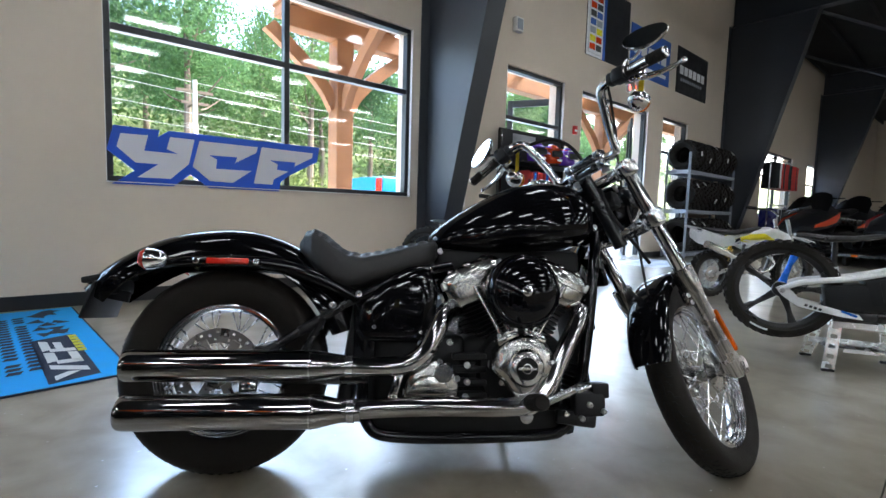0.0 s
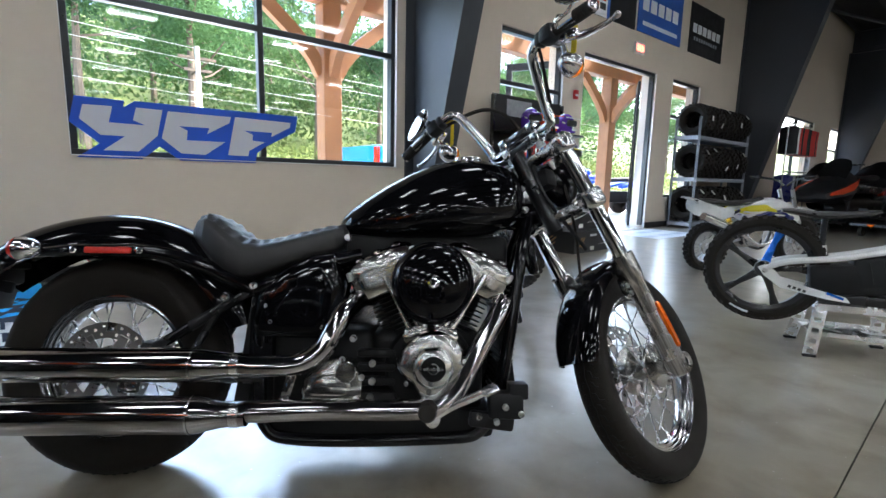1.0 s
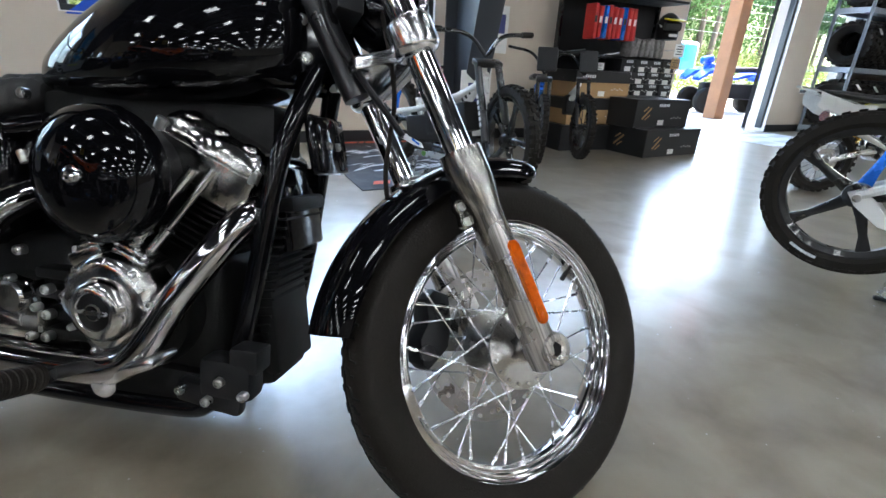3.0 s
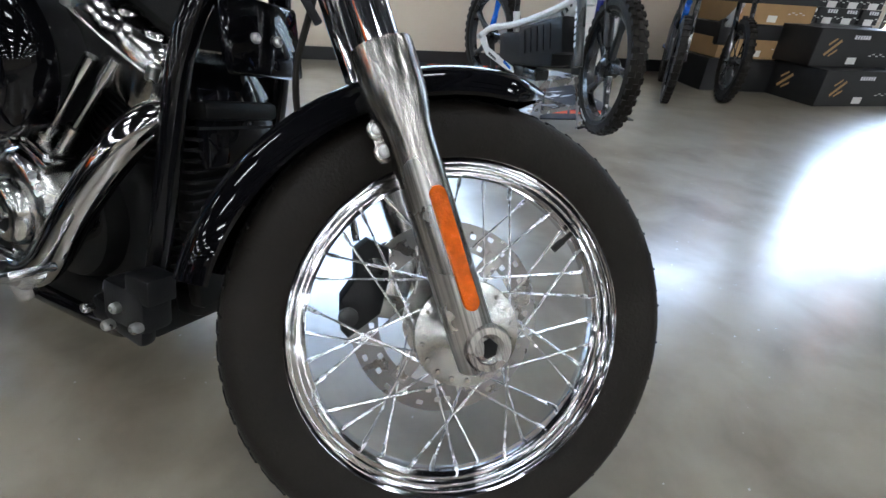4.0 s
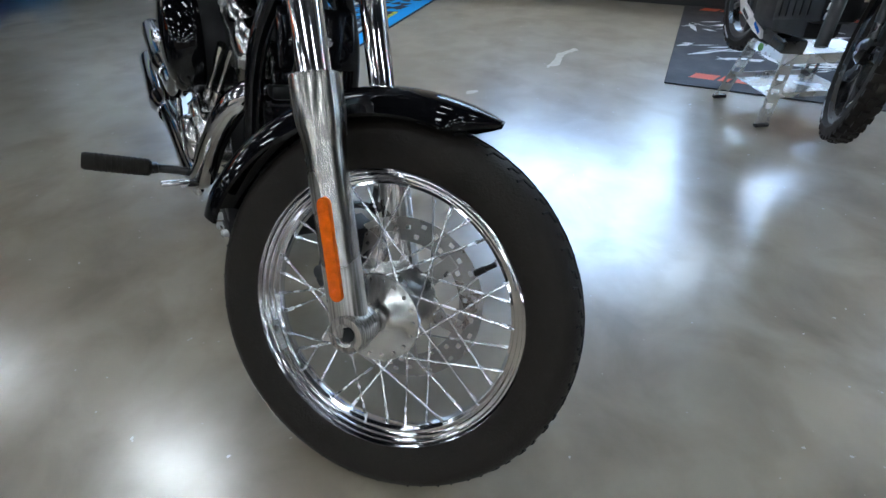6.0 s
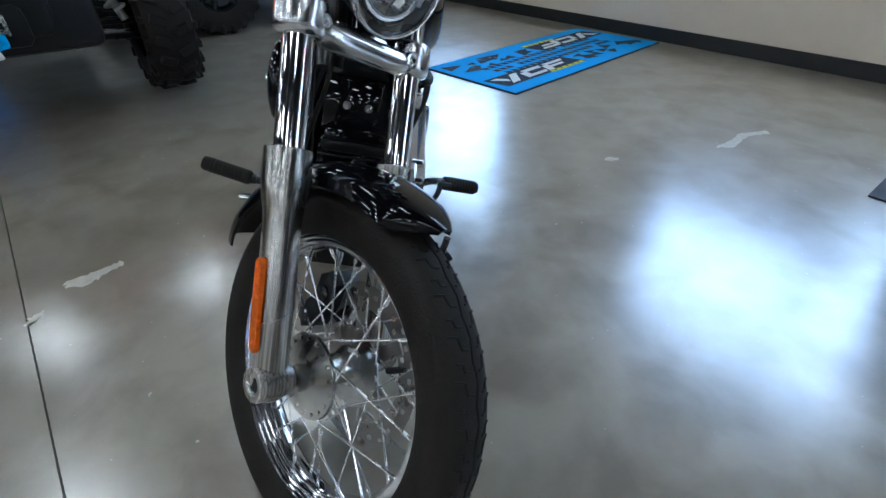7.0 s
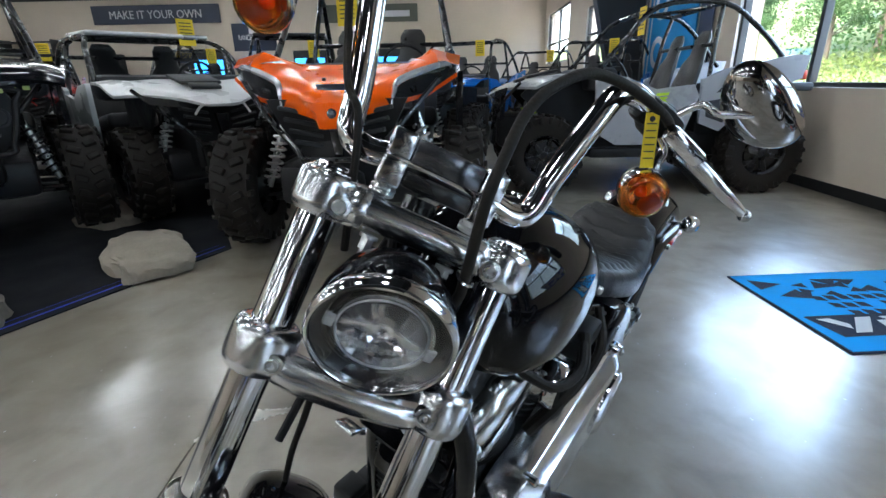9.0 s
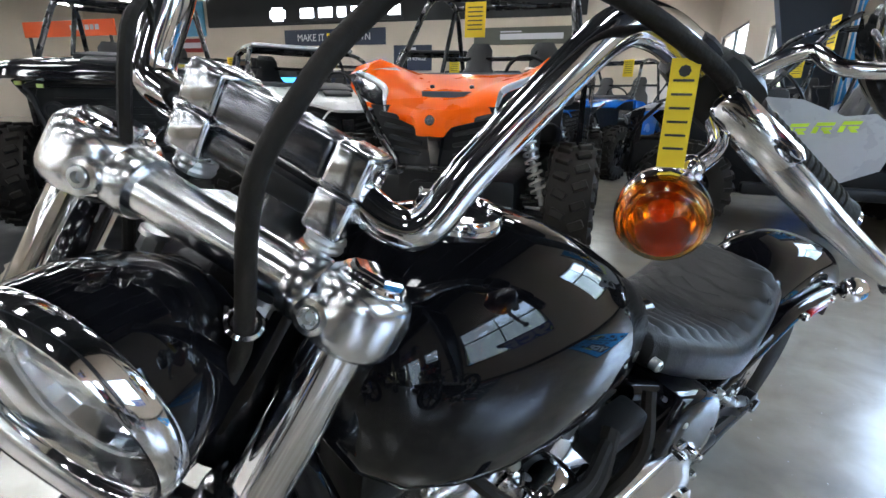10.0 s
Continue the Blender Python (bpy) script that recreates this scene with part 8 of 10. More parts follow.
def mag_wheel(parent, c, r, w, axis=(0, 1, 0), accent=False, knobs=40):
    """A five-spoke moulded wheel with a knobbly tyre, turned about axis through c."""
    wh = thing("wheel", Matrix(), "", "")
    wh.parent = parent
    mm = basis(c, axis)
    bm = B()
    ri = r * 0.80
    lathe(bm, [(ri, -w * 0.7), (r * 0.86, -w), (r * 0.95, -w * 0.9), (r * 0.985, -w * 0.5), (r * 0.99, 0), (r * 0.985, w * 0.5), (r * 0.95, w * 0.9), (r * 0.86, w), (ri, w * 0.7), (ri, -w * 0.7)], c, axis, 48)
    for k in range(knobs):
        a = 2 * math.pi * k / knobs
        for s in (-1, 0, 1):
            rr = r * (0.992 if s == 0 else 0.972)
            box(bm, (0, 0, 0), (r * 0.05, 2 * math.pi * r / knobs * 0.52, w * 0.5), m=mm @ Matrix.Rotation(a + (0.5 if s == 0 else 0) * 2 * math.pi / knobs, 4, "Z") @ pose(rr, 0, s * w * 0.62))
    part("tyre", bm, RUBBER, wh, "knobbly black tyre", smooth=False)
    bm = B()
    lathe(bm, [(ri * 0.985, -w * 0.75), (ri * 1.01, -w * 0.75), (ri * 1.01, w * 0.75), (ri * 0.985, w * 0.75), (ri * 0.90, w * 0.45), (ri * 0.90, -w * 0.45), (ri * 0.985, -w * 0.75)], c, axis, 48)
    part("rim", bm, SATIN, wh, "black moulded rim")
    for k in range(5):
        a = 2 * math.pi * k / 5 + 0.5
        bm = B()
        rings = []
        for f, hw, hd in ((0.12, 0.10, 0.45), (0.35, 0.075, 0.40), (0.65, 0.055, 0.33), (0.93, 0.10, 0.42)):
            tw = 0.10 * f
            rings.append([mm @ Matrix.Rotation(a + tw, 4, "Z") @ V(ri * f, y * ri * hw, z * w * hd) for y, z in ((-1, -0.6), (-0.6, -1), (0.6, -1), (1, -0.6), (1, 0.6), (0.6, 1), (-0.6, 1), (-1, 0.6))])
        loft(bm, rings)
        part("spoke", bm, BRIGHTBLUE if accent and k == 1 else SATIN, wh)
    bm = B()
    lathe(bm, [(0, -w * 1.3), (r * 0.09, -w * 1.3), (r * 0.15, -w * 0.9), (r * 0.16, 0), (r * 0.15, w * 0.9), (r * 0.09, w * 1.3), (0, w * 1.3)], c, axis, 20)
    part("hub", bm, SATIN, wh)
    bm = B()
    for a0, mat in ((-1.35, 0),):
        for k in range(7):
            a = a0 + k * 0.055
            box(bm, (0, 0, 0), (r * 0.035, r * 0.045, 0.002), m=mm @ Matrix.Rotation(a, 4, "Z") @ pose(r * 0.885, 0, -w * 0.985))
    part("tyre_label", bm, LABELWHITE, wh, "white maker's print on the tyre wall")
    return wh


def balance_bike(m, r, steer, label):
    """x runs forward from the rear axle, z up from the floor."""
    b = thing("balance_bike", m, label, "balance bike", "electric balance bikes on stands")
    z0 = 0.44
    mag_wheel(b, (0, 0, z0), r, 0.034, (0, 1, 0), True)
    wb = 1.0
    fm = pose(wb, 0, z0) @ Matrix.Rotation(radians(steer), 4, "Z")
    ax = fm.to_3x3() @ V(0, 1, 0)
    mag_wheel(b, (wb, 0, z0), r, 0.034, ax[:])
    for s in (-1, 1):
        # swing arm: upper tube and lower plate meeting at the axle
        bm = B()
        y = s * 0.060
        tube(bm, [(0.0, y, z0 + 0.005), (0.10, y, z0 + 0.055), (0.34, y * 0.9, z0 + 0.10), (0.62, y * 0.5, z0 + 0.19), (0.78, y * 0.3, z0 + 0.27)], (0.016, 0.017, 0.017, 0.019, 0.019), 8, n=4)
        part("upper_arm", bm, WHITEPLAST, b, "white painted frame tube")
        bm = B()
        plate(bm, [(-0.03, 0.012), (0.0, 0.028), (0.05, 0.0), (0.09, -0.048), (0.36, -0.105), (0.38, -0.132), (0.28, -0.124), (0.08, -0.088), (0.0, -0.03)], 0.012, Matrix(((1, 0, 0, 0), (0, 0, 1, y - 0.006), (0, 1, 0, z0), (0, 0, 0, 1))), 0.003)
        part("lower_arm", bm, WHITEPLAST, b, "white swing arm plate with a blue tip")
        bm = B()
        box(bm, (0.315, y + s * 0.0085, z0 - 0.103), (0.075, 0.003, 0.013), (0, 18, 0))
        part("decal", bm, BRIGHTBLUE, b, "blue decal")
        bm = B()
        for k in range(4):
            box(bm, (0.12 + k * 0.022, y + s * 0.0085, z0 - 0.076 - k * 0.006), (0.014, 0.003, 0.014), (0, 18, 0))
        part("lettering", bm, INK, b)
        bm = B()
        cyl(bm, (0, y, z0), (0, y + s * 0.03, z0), 0.014, seg=10)
        part("axle_nut", bm, STEEL, b)
    bm = B()
    box(bm, (0.44, 0, z0 - 0.005), (0.48, 0.125, 0.16), (0, -8, 0), bev=0.02)
    part("motor_cover", bm, PLASTIC, b, "black motor cover")
    bm = B()
    box(bm, (0.56, 0, z0 + 0.055), (0.36, 0.13, 0.16), (0, -14, 0), bev=0.02)
    for k in range(5):
        box(bm, (0.45 + 0.05 * k, 0, z0 + 0.03 + 0.0125 * k), (0.008, 0.138, 0.11), (0, -14, 0))
    part("battery", bm, PLASTIC, b, "black ribbed battery box")
    bm = B()
    box(bm, (0.40, 0, z0 - 0.118), (0.30, 0.09, 0.055), (0, 0, 0), bev=0.012)
    part("skid_plate", bm, SATIN, b)
    bm = B()
    tube(bm, [(0.60, 0, z0 + 0.10), (0.72, 0, z0 + 0.22), (0.80, 0, z0 + 0.32)], 0.028, 10)
    part("down_tube", bm, WHITEPLAST, b)
    bm = B()
    for k in range(6):
        for s in (-1, 1):
            box(bm, (0.625 + k * 0.022, s * 0.029, z0 + 0.125 + k * 0.024), (0.013, 0.003, 0.028), (0, -45, 0))
    part("lettering", bm, INK, b)
    # seat on its post
    bm = B()
    cyl(bm, (0.26, 0, z0 + 0.05), (0.245, 0, z0 + 0.15), 0.020, seg=12)
    part("seat_clamp", bm, WHITEPLAST, b)
    bm = B()
    cyl(bm, (0.245, 0, z0 + 0.14), (0.24, 0, z0 + 0.30), 0.014, seg=12)
    part("seat_post", bm, SATIN, b)
    bm = B()
    rings = []
    for x, hw, zt, h in ((0.05, 0.045, 0.335, 0.02), (0.10, 0.072, 0.34, 0.035), (0.20, 0.07, 0.328, 0.04), (0.32, 0.04, 0.332, 0.035), (0.42, 0.03, 0.345, 0.03), (0.46, 0.02, 0.345, 0.018)):
        rings.append([V(x, hw * math.cos(a), z0 + zt - h / 2 + h / 2 * math.sin(a)) for a in [2 * math.pi * i / 12 for i in range(12)]])
    loft(bm, rings)
    part("saddle", bm, LEATHER, b, "black saddle")
    # steering head, fork and bar
    hd = V(-0.34, 0, 0.94)
    top = V(wb, 0, z0) + V(-0.19, 0, 0.50)
    bm = B()
    cyl(bm, V(0.80, 0, z0 + 0.22), V(0.765, 0, z0 + 0.36), 0.028, seg=14)
    part("head_tube", bm, WHITEPLAST, b)
    sm = Matrix.Translation((0.785, 0, z0 + 0.29)) @ Matrix.Rotation(radians(steer), 4, "Z") @ Matrix.Translation((-0.785, 0, -z0 - 0.29))
    for s in (-1, 1):
        bm = B()
        tube(bm, [sm @ V(wb, s * 0.062, z0), sm @ V(0.93, s * 0.062, z0 + 0.16), sm @ V(0.83, s * 0.058, z0 + 0.36)], (0.020, 0.021, 0.018), 10)
        part("fork_leg", bm, SATIN, b)
        bm = B()
        for k in range(6):
            q = sm @ V(0.965 - k * 0.012, s * 0.0825, z0 + 0.08 + k * 0.026)
            box(bm, q[:], (0.016, 0.003, 0.018), (0, -25, steer))
        part("lettering", bm, LABELWHITE, b, "white letters on the fork")
        bm = B()
        tube(bm, [sm @ V(0.80, s * 0.0, z0 + 0.40), sm @ V(0.77, s * 0.10, z0 + 0.50), sm @ V(0.73, s * 0.28, z0 + 0.52)], 0.011, 8)
        part("handlebar", bm, SATIN, b)
        bm = B()
        tube(bm, [sm @ V(0.74, s * 0.23, z0 + 0.518), sm @ V(0.725, s * 0.30, z0 + 0.522)], 0.015, 8)
        part("grip", bm, RUBBER, b)
    bm = B()
    box(bm, (sm @ V(0.82, 0, z0 + 0.37))[:], (0.07, 0.15, 0.03), (0, 18, steer), bev=0.008)
    part("fork_crown", bm, SATIN, b)
    return b


def step_stand(m, label):
    """A folding aluminium stand: rimmed top, four splayed pierced legs, a lower shelf."""
    s = thing("step_stand", m, label, "step stand", "aluminium display stands")
    bm = B()
    box(bm, (0, 0, 0.283), (0.36, 0.24, 0.006), bev=0.002, seg=1)
    for sx in (-1, 1):
        box(bm, (sx * 0.178, 0, 0.265), (0.004, 0.24, 0.036))
        box(bm, (0, sx * 0.118, 0.265), (0.352, 0.004, 0.036))
    part("top", bm, ALU, s, "bright aluminium top plate", smooth=False)
    bm = B()
    box(bm, (0, 0, 0.113), (0.37, 0.26, 0.005))
    for sy in (-1, 1):
        box(bm, (0, sy * 0.13, 0.122), (0.37, 0.004, 0.022))
    part("shelf", bm, ALU, s, "lower aluminium shelf", smooth=False)
    for sx in (-1, 1):
        for sy in (-1, 1):
            a, e = V(sx * 0.165, sy * 0.112, 0.28), V(sx * 0.205, sy * 0.165, 0.002)
            d = (e - a).normalized()
            wv = V(1, 0, 0) - d * d.x
            wv.normalize()
            nv = d.cross(wv)
            L = (e - a).length
            bm = B()
            # a strip pierced by lozenge holes: side rails, rungs and frets
            def strip(u0, u1, h0, h1, th=0.003):
                mm = Matrix((wv, d, nv)).transposed().to_4x4()
                mm.translation = a
                box(bm, ((u0 + u1) / 2, (h0 + h1) / 2, 0), (u1 - u0, h1 - h0, th), m=mm)
            strip(-0.031, -0.016, 0, L)
            strip(0.016, 0.031, 0, L)
            n = 5
            for k in range(n + 1):
                h = L * k / n
                strip(-0.016, 0.016, max(0, h - 0.017), min(L, h + 0.017), 0.0026)
            part("leg", bm, ALU, s, "pierced aluminium leg", smooth=False)
            bm = B()
            box(bm, (e.x, e.y, 0.008), (0.062, 0.022, 0.015), bev=0.003, seg=1)
            part("foot", bm, PLASTIC, s)
    bm = B()
    cyl(bm, (-0.1815, 0.05, 0.267), (-0.1795, 0.05, 0.267), 0.016, seg=20)
    part("sticker", bm, material("green sticker", (0.12, 0.30, 0.06), 0.5), s, "round green sticker")
    return s


step_stand(pose(1.71, 0.80, 0, 0, 0, 30), "silver aluminium step stand with pierced legs under a balance bike")
step_stand(pose(2.67, -1.45, 0, 0, 0, 120), "silver aluminium step stand holding up a white bike")
balance_bike(pose(1.47, 1.12, -0.005, 0, 0, -74), 0.275, -21, "white and black electric balance bike on a stand")
balance_bike(pose(2.41, -1.10, 0.0, 0, 0, -68), 0.29, 0, "white electric balance bike with black mag wheels on a stand")

# printed pit mat under the stand
mat = thing("display_mat", pose(1.80, 1.86, 0), "black display mat with white scratch print and orange lettering", "mat")
bm = B()
box(bm, (0, 0, 0.004), (1.22, 1.84, 0.006), bev=0.002, seg=1)
part("base", bm, MATBLACK, mat)
rng = random.Random(11)
for row in range(2):
    bm = B()
    for k in range(46):
        u = rng.gauss(0, 0.28)
        v = -0.28 + row * 0.62 + rng.gauss(0, 0.10)
        if abs(u) > 0.56 or abs(v) > 0.62:
            continue
        L, w2 = rng.uniform(0.05, 0.26), rng.uniform(0.006, 0.022)
        a = rng.choice((0.45, 0.55, -0.5, 1.9, 0.6)) + rng.uniform(-0.2, 0.2)
        c, s = math.cos(a), math.sin(a)
        q = [(-L / 2, 0), (0.05 * L, -w2), (L / 2, 0.3 * w2), (-0.1 * L, w2)]
        bm.faces.new([bm.verts.new((u + c * x - s * y, v + s * x + c * y, 0.0082 + row * 0.0002 + k * 0.00001)) for x, y in q])
    part("scratch_print", bm, LABELWHITE, mat, "white splintered print", smooth=False)
for yy in (-0.80, 0.78):
    x = -0.50
    for wd in (0.12, 0.05, 0.13, 0.05, 0.14, 0.13, 0.14, 0.12):
        bm = B()
        q = [(x, yy), (x + wd, yy), (x + wd + 0.035, yy + 0.085), (x + 0.035, yy + 0.085)]
        bm.faces.new([bm.verts.new((a, b, 0.0084)) for a, b in q])
        if wd > 0.1:
            bm.faces.new([bm.verts.new((a, b, 0.0086)) for a, b in [(x + 0.045, yy + 0.03), (x + wd - 0.03, yy + 0.03), (x + wd - 0.02, yy + 0.055), (x + 0.055, yy + 0.055)]])
        part("letter_bar", bm, ORANGE, mat, "orange slanted letter shape", smooth=False)
        x += wd + 0.018


# a small blue and black balance bike standing on the floor
def kid_bike(m, label, body):
    b = thing("kids_bike", m, label, "kids bike", "small bikes near the boxes")
    for i, x in enumerate((0.0, 0.95)):
        bm = B()
        lathe(bm, [(0.21, -0.024), (0.255, -0.032), (0.285, -0.02), (0.29, 0), (0.285, 0.02), (0.255, 0.032), (0.21, 0.024), (0.21, -0.024)], (x, 0, 0.29), (0, 1, 0), 40)
        for k in range(36):
            a = 2 * math.pi * k / 36
            box(bm, (x + 0.288 * math.cos(a), 0, 0.29 + 0.288 * math.sin(a)), (0.012, 0.05, 0.02), (0, -math.degrees(a), 0))
        part("tyre", bm, RUBBER, b, smooth=False)
        bm = B()
        lathe(bm, [(0.195, -0.018), (0.215, -0.024), (0.215, 0.024), (0.195, 0.018), (0.195, -0.018)], (x, 0, 0.29), (0, 1, 0), 36)
        part("rim", bm, SATIN, b)
        bm = B()
        cyl(bm, (x, -0.04, 0.29), (x, 0.04, 0.29), 0.03, seg=12)
        hub = part("hub", bm, SATIN, b)
        for k in range(10):
            bm = B()
            a = 2 * math.pi * k / 10
            cyl(bm, (x, 0.012 * (-1) ** k, 0.29), (x + 0.2 * math.cos(a), 0, 0.29 + 0.2 * math.sin(a)), 0.004, seg=5)
            part("spoke", bm, SATIN, hub)
    bm = B()
    tube(bm, [(0, 0.05, 0.29), (0.3, 0.03, 0.36), (0.68, 0, 0.62)], 0.02, 8)
    tube(bm, [(0, -0.05, 0.29), (0.3, -0.03, 0.36), (0.68, 0, 0.62)], 0.02, 8)
    tube(bm, [(0.25, 0, 0.62), (0.45, 0, 0.55), (0.70, 0, 0.66)], 0.022, 8)
    part("frame", bm, body, b)
    bm = B()
    box(bm, (0.38, 0, 0.42), (0.34, 0.12, 0.2), (0, -15, 0), bev=0.03)
    part("motor", bm, PLASTIC, b)
    bm = B()
    for s in (-1, 1):
        tube(bm, [(0.95, s * 0.055, 0.29), (0.80, s * 0.05, 0.68)], 0.018, 8)
        tube(bm, [(0.79, 0, 0.74), (0.76, s * 0.12, 0.90), (0.71, s * 0.33, 0.95)], 0.012, 8)
    box(bm, (0.80, 0, 0.70), (0.06, 0.14, 0.04), (0, 20, 0), bev=0.01)
    part("fork", bm, SATIN, b)
    bm = B()
    box(bm, (0.22, 0, 0.70), (0.36, 0.13, 0.05), (0, -4, 0), bev=0.022, seg=3)
    part("saddle", bm, LEATHER, b)
    bm = B()
    box(bm, (0.86, 0, 0.86), (0.03, 0.17, 0.2), (0, -20, 0), bev=0.012)
    part("number_plate", bm, PLASTIC, b)
    return b


kid_bike(pose(3.42, 2.30, 0, 0, 0, -120), "small black and blue electric kids bike standing on the floor", BRIGHTBLUE)
kid_bike(pose(3.85, 2.45, 0, 0, 0, -112), "small black kids bike with white frame tubes", WHITEPLAST)
for px, py, pz, w, h, a in ((3.05, 2.55, 1.12, 0.34, 0.44, 8), (2.72, 2.30, 0.42, 0.34, 0.62, 10)):
    board = thing("poster_board", pose(px, py, pz, 0, 0, a), "white display board with a dark picture behind the small bikes", "sign")
    bm = B()
    box(bm, (0, 0, 0), (w, 0.012, h), bev=0.003, seg=1)
    box(bm, (0, 0.03, -pz / 2 - h * 0.15), (0.03, 0.03, pz + h * 0.4))
    part("panel", bm, PAPER, board)
    bm = B()
    box(bm, (0.02, -0.008, h * 0.12), (w * 0.6, 0.004, h * 0.4))
    part("picture", bm, NAVY, board, "dark blue picture")

# ---- cartons ----
def carton(m, w, d, h, mat, label, logo=0, sleeve=False, bars=3):
    c = thing("carton", m, label, "box", "stacked cartons")
    bm = B()
    box(bm, (0, 0, h / 2), (w, d, h), bev=0.004, seg=1)
    part("body", bm, mat, c)
    bm = B()
    box(bm, (0, 0, h + 0.0006), (w * 0.98, 0.045, 0.0012))
    part("tape", bm, material("brown tape", (0.2, 0.13, 0.07), 0.3) if mat is not BLACKBOX else PLASTIC, c)
    yf = -d / 2 - 0.002
    for k in range(logo):
        # a ring crossed by a slash, on the front or on the short side
        mm = Matrix(((1, 0, 0, -w * 0.30), (0, 0, -1, yf), (0, 1, 0, h * 0.52), (0, 0, 0, 1))) if k == 0 else Matrix(((0, 0, -1, -w / 2 - 0.002), (-1, 0, 0, 0.0), (0, 1, 0, h * 0.52), (0, 0, 0, 1)))
        bm = B()
        q = [(0.0, 0), (0.36, 0.0), (0.40, 0.12), (0.08, 0.12)]
        s = h * 0.52
        for x0, y0, x1, y1, t in ((-0.42, -0.40, 0.42, 0.36, 0.16), (-0.35, 0.12, 0.10, 0.44, 0.11), (0.35, -0.12, -0.10, -0.44, 0.11)):
            dx, dy = x1 - x0, y1 - y0
            l = math.hypot(dx, dy)
            nx, ny = -dy / l * t / 2, dx / l * t / 2
            bm.faces.new([bm.verts.new(mm @ V(a * s, b * s, 0)) for a, b in ((x0 - nx, y0 - ny), (x1 - nx, y1 - ny), (x1 + nx, y1 + ny), (x0 + nx, y0 + ny))])
        part("logo", bm, CARDBOARD if mat is BLACKBOX else PLASTIC, c, "pale slashed ring shape", smooth=False)
    if sleeve:
        bm = B()
        box(bm, (0, 0, h * 0.30), (w + 0.003, d + 0.003, h * 0.56))
        part("sleeve", bm, CARDBOARD, c, "brown cardboard lower half", smooth=False)
        bm = B()
        box(bm, (-w * 0.36, yf - 0.002, h * 0.16), (0.05, 0.002, 0.035))
        part("label", bm, PLASTIC, c)
    if bars:
        bm = B()
        for k in range(bars * 2):
            box(bm, (-w * 0.08 + k * 0.026 if not sleeve else -w * 0.38 + k * 0.03, yf, h * 0.80), (0.018, 0.002, 0.028))
        part("print", bm, LABELWHITE, c, "white maker's mark as bars")
        bm = B()
        box(bm, (-w * 0.02, yf, h * 0.18), (0.09, 0.002, 0.05))
        for k in range(5):
            box(bm, (w * 0.18 + k * 0.035, yf, h * 0.33 + 0.012 * (k % 2)), (0.022, 0.002, 0.006))
        part("label", bm, PAPER, c, "white barcode label")
    return c


carton(pose(4.62, 1.80, 0, 0, 0, 4), 0.86, 0.66, 0.27, BLACKBOX, "large black carton with a pale slashed ring mark", logo=2)
carton(pose(4.56, 1.88, 0.272, 0, 0, 3), 0.82, 0.54, 0.275, BLACKBOX, "black carton stacked on a larger one", logo=1)
carton(pose(3.98, 2.18, 0, 0, 0, -3), 0.80, 0.50, 0.255, BLACKBOX, "black carton on the floor in a stack", bars=0)
carton(pose(4.00, 2.18, 0.257, 0, 0, -2), 0.74, 0.46, 0.262, BLACKBOX, "black and brown carton with white print", sleeve=True)
carton(pose(4.02, 2.18, 0.521, 0, 0, 2), 0.74, 0.46, 0.265, BLACKBOX, "upper black and brown carton with white print", sleeve=True)
rng = random.Random(3)
for r0 in range(3):
    for k in range(4):
        carton(pose(4.55 + k * 0.21, 2.30 + rng.uniform(-0.01, 0.01), 0.55 + r0 * 0.125, 0, 0, rng.uniform(-2, 2)), 0.20, 0.24, 0.12, BLACKBOX, "small black accessory carton in a stacked row", bars=2)
carton(pose(4.87, 2.37, 0.0, 0, 0, 0), 0.84, 0.34, 0.545, BLACKBOX, "tall plain black carton under the small ones", bars=0)

# ---- goods display with helmets ----
disp = thing("display_rack", pose(4.62, 2.47, 0), "black display rack with pegboard back and shelves", "display rack")
bm = B()
box(bm, (0, 0.19, 1.02), (1.42, 0.03, 2.0))
part("back_panel", bm, PLASTIC, disp, "black back panel", smooth=False)
for z, d in ((0.935, 0.40), (1.53, 0.44)):
    bm = B()
    box(bm, (0, 0.17 - d / 2, z), (1.42, d, 0.025), bev=0.003, seg=1)
    part("shelf", bm, PLASTIC, disp, smooth=False)
for s in (-1, 1):
    bm = B()
    box(bm, (s * 0.715, 0.165, 1.0), (0.03, 0.06, 2.0))
    part("upright", bm, SATIN, disp)
bm = B()
box(bm, (-0.2, 0.171, 1.86), (0.5, 0.004, 0.22))
part("picture", bm, material("grey printed picture", (0.32, 0.34, 0.36), 0.5, 0, 0.4, 9), disp, "pale printed picture")


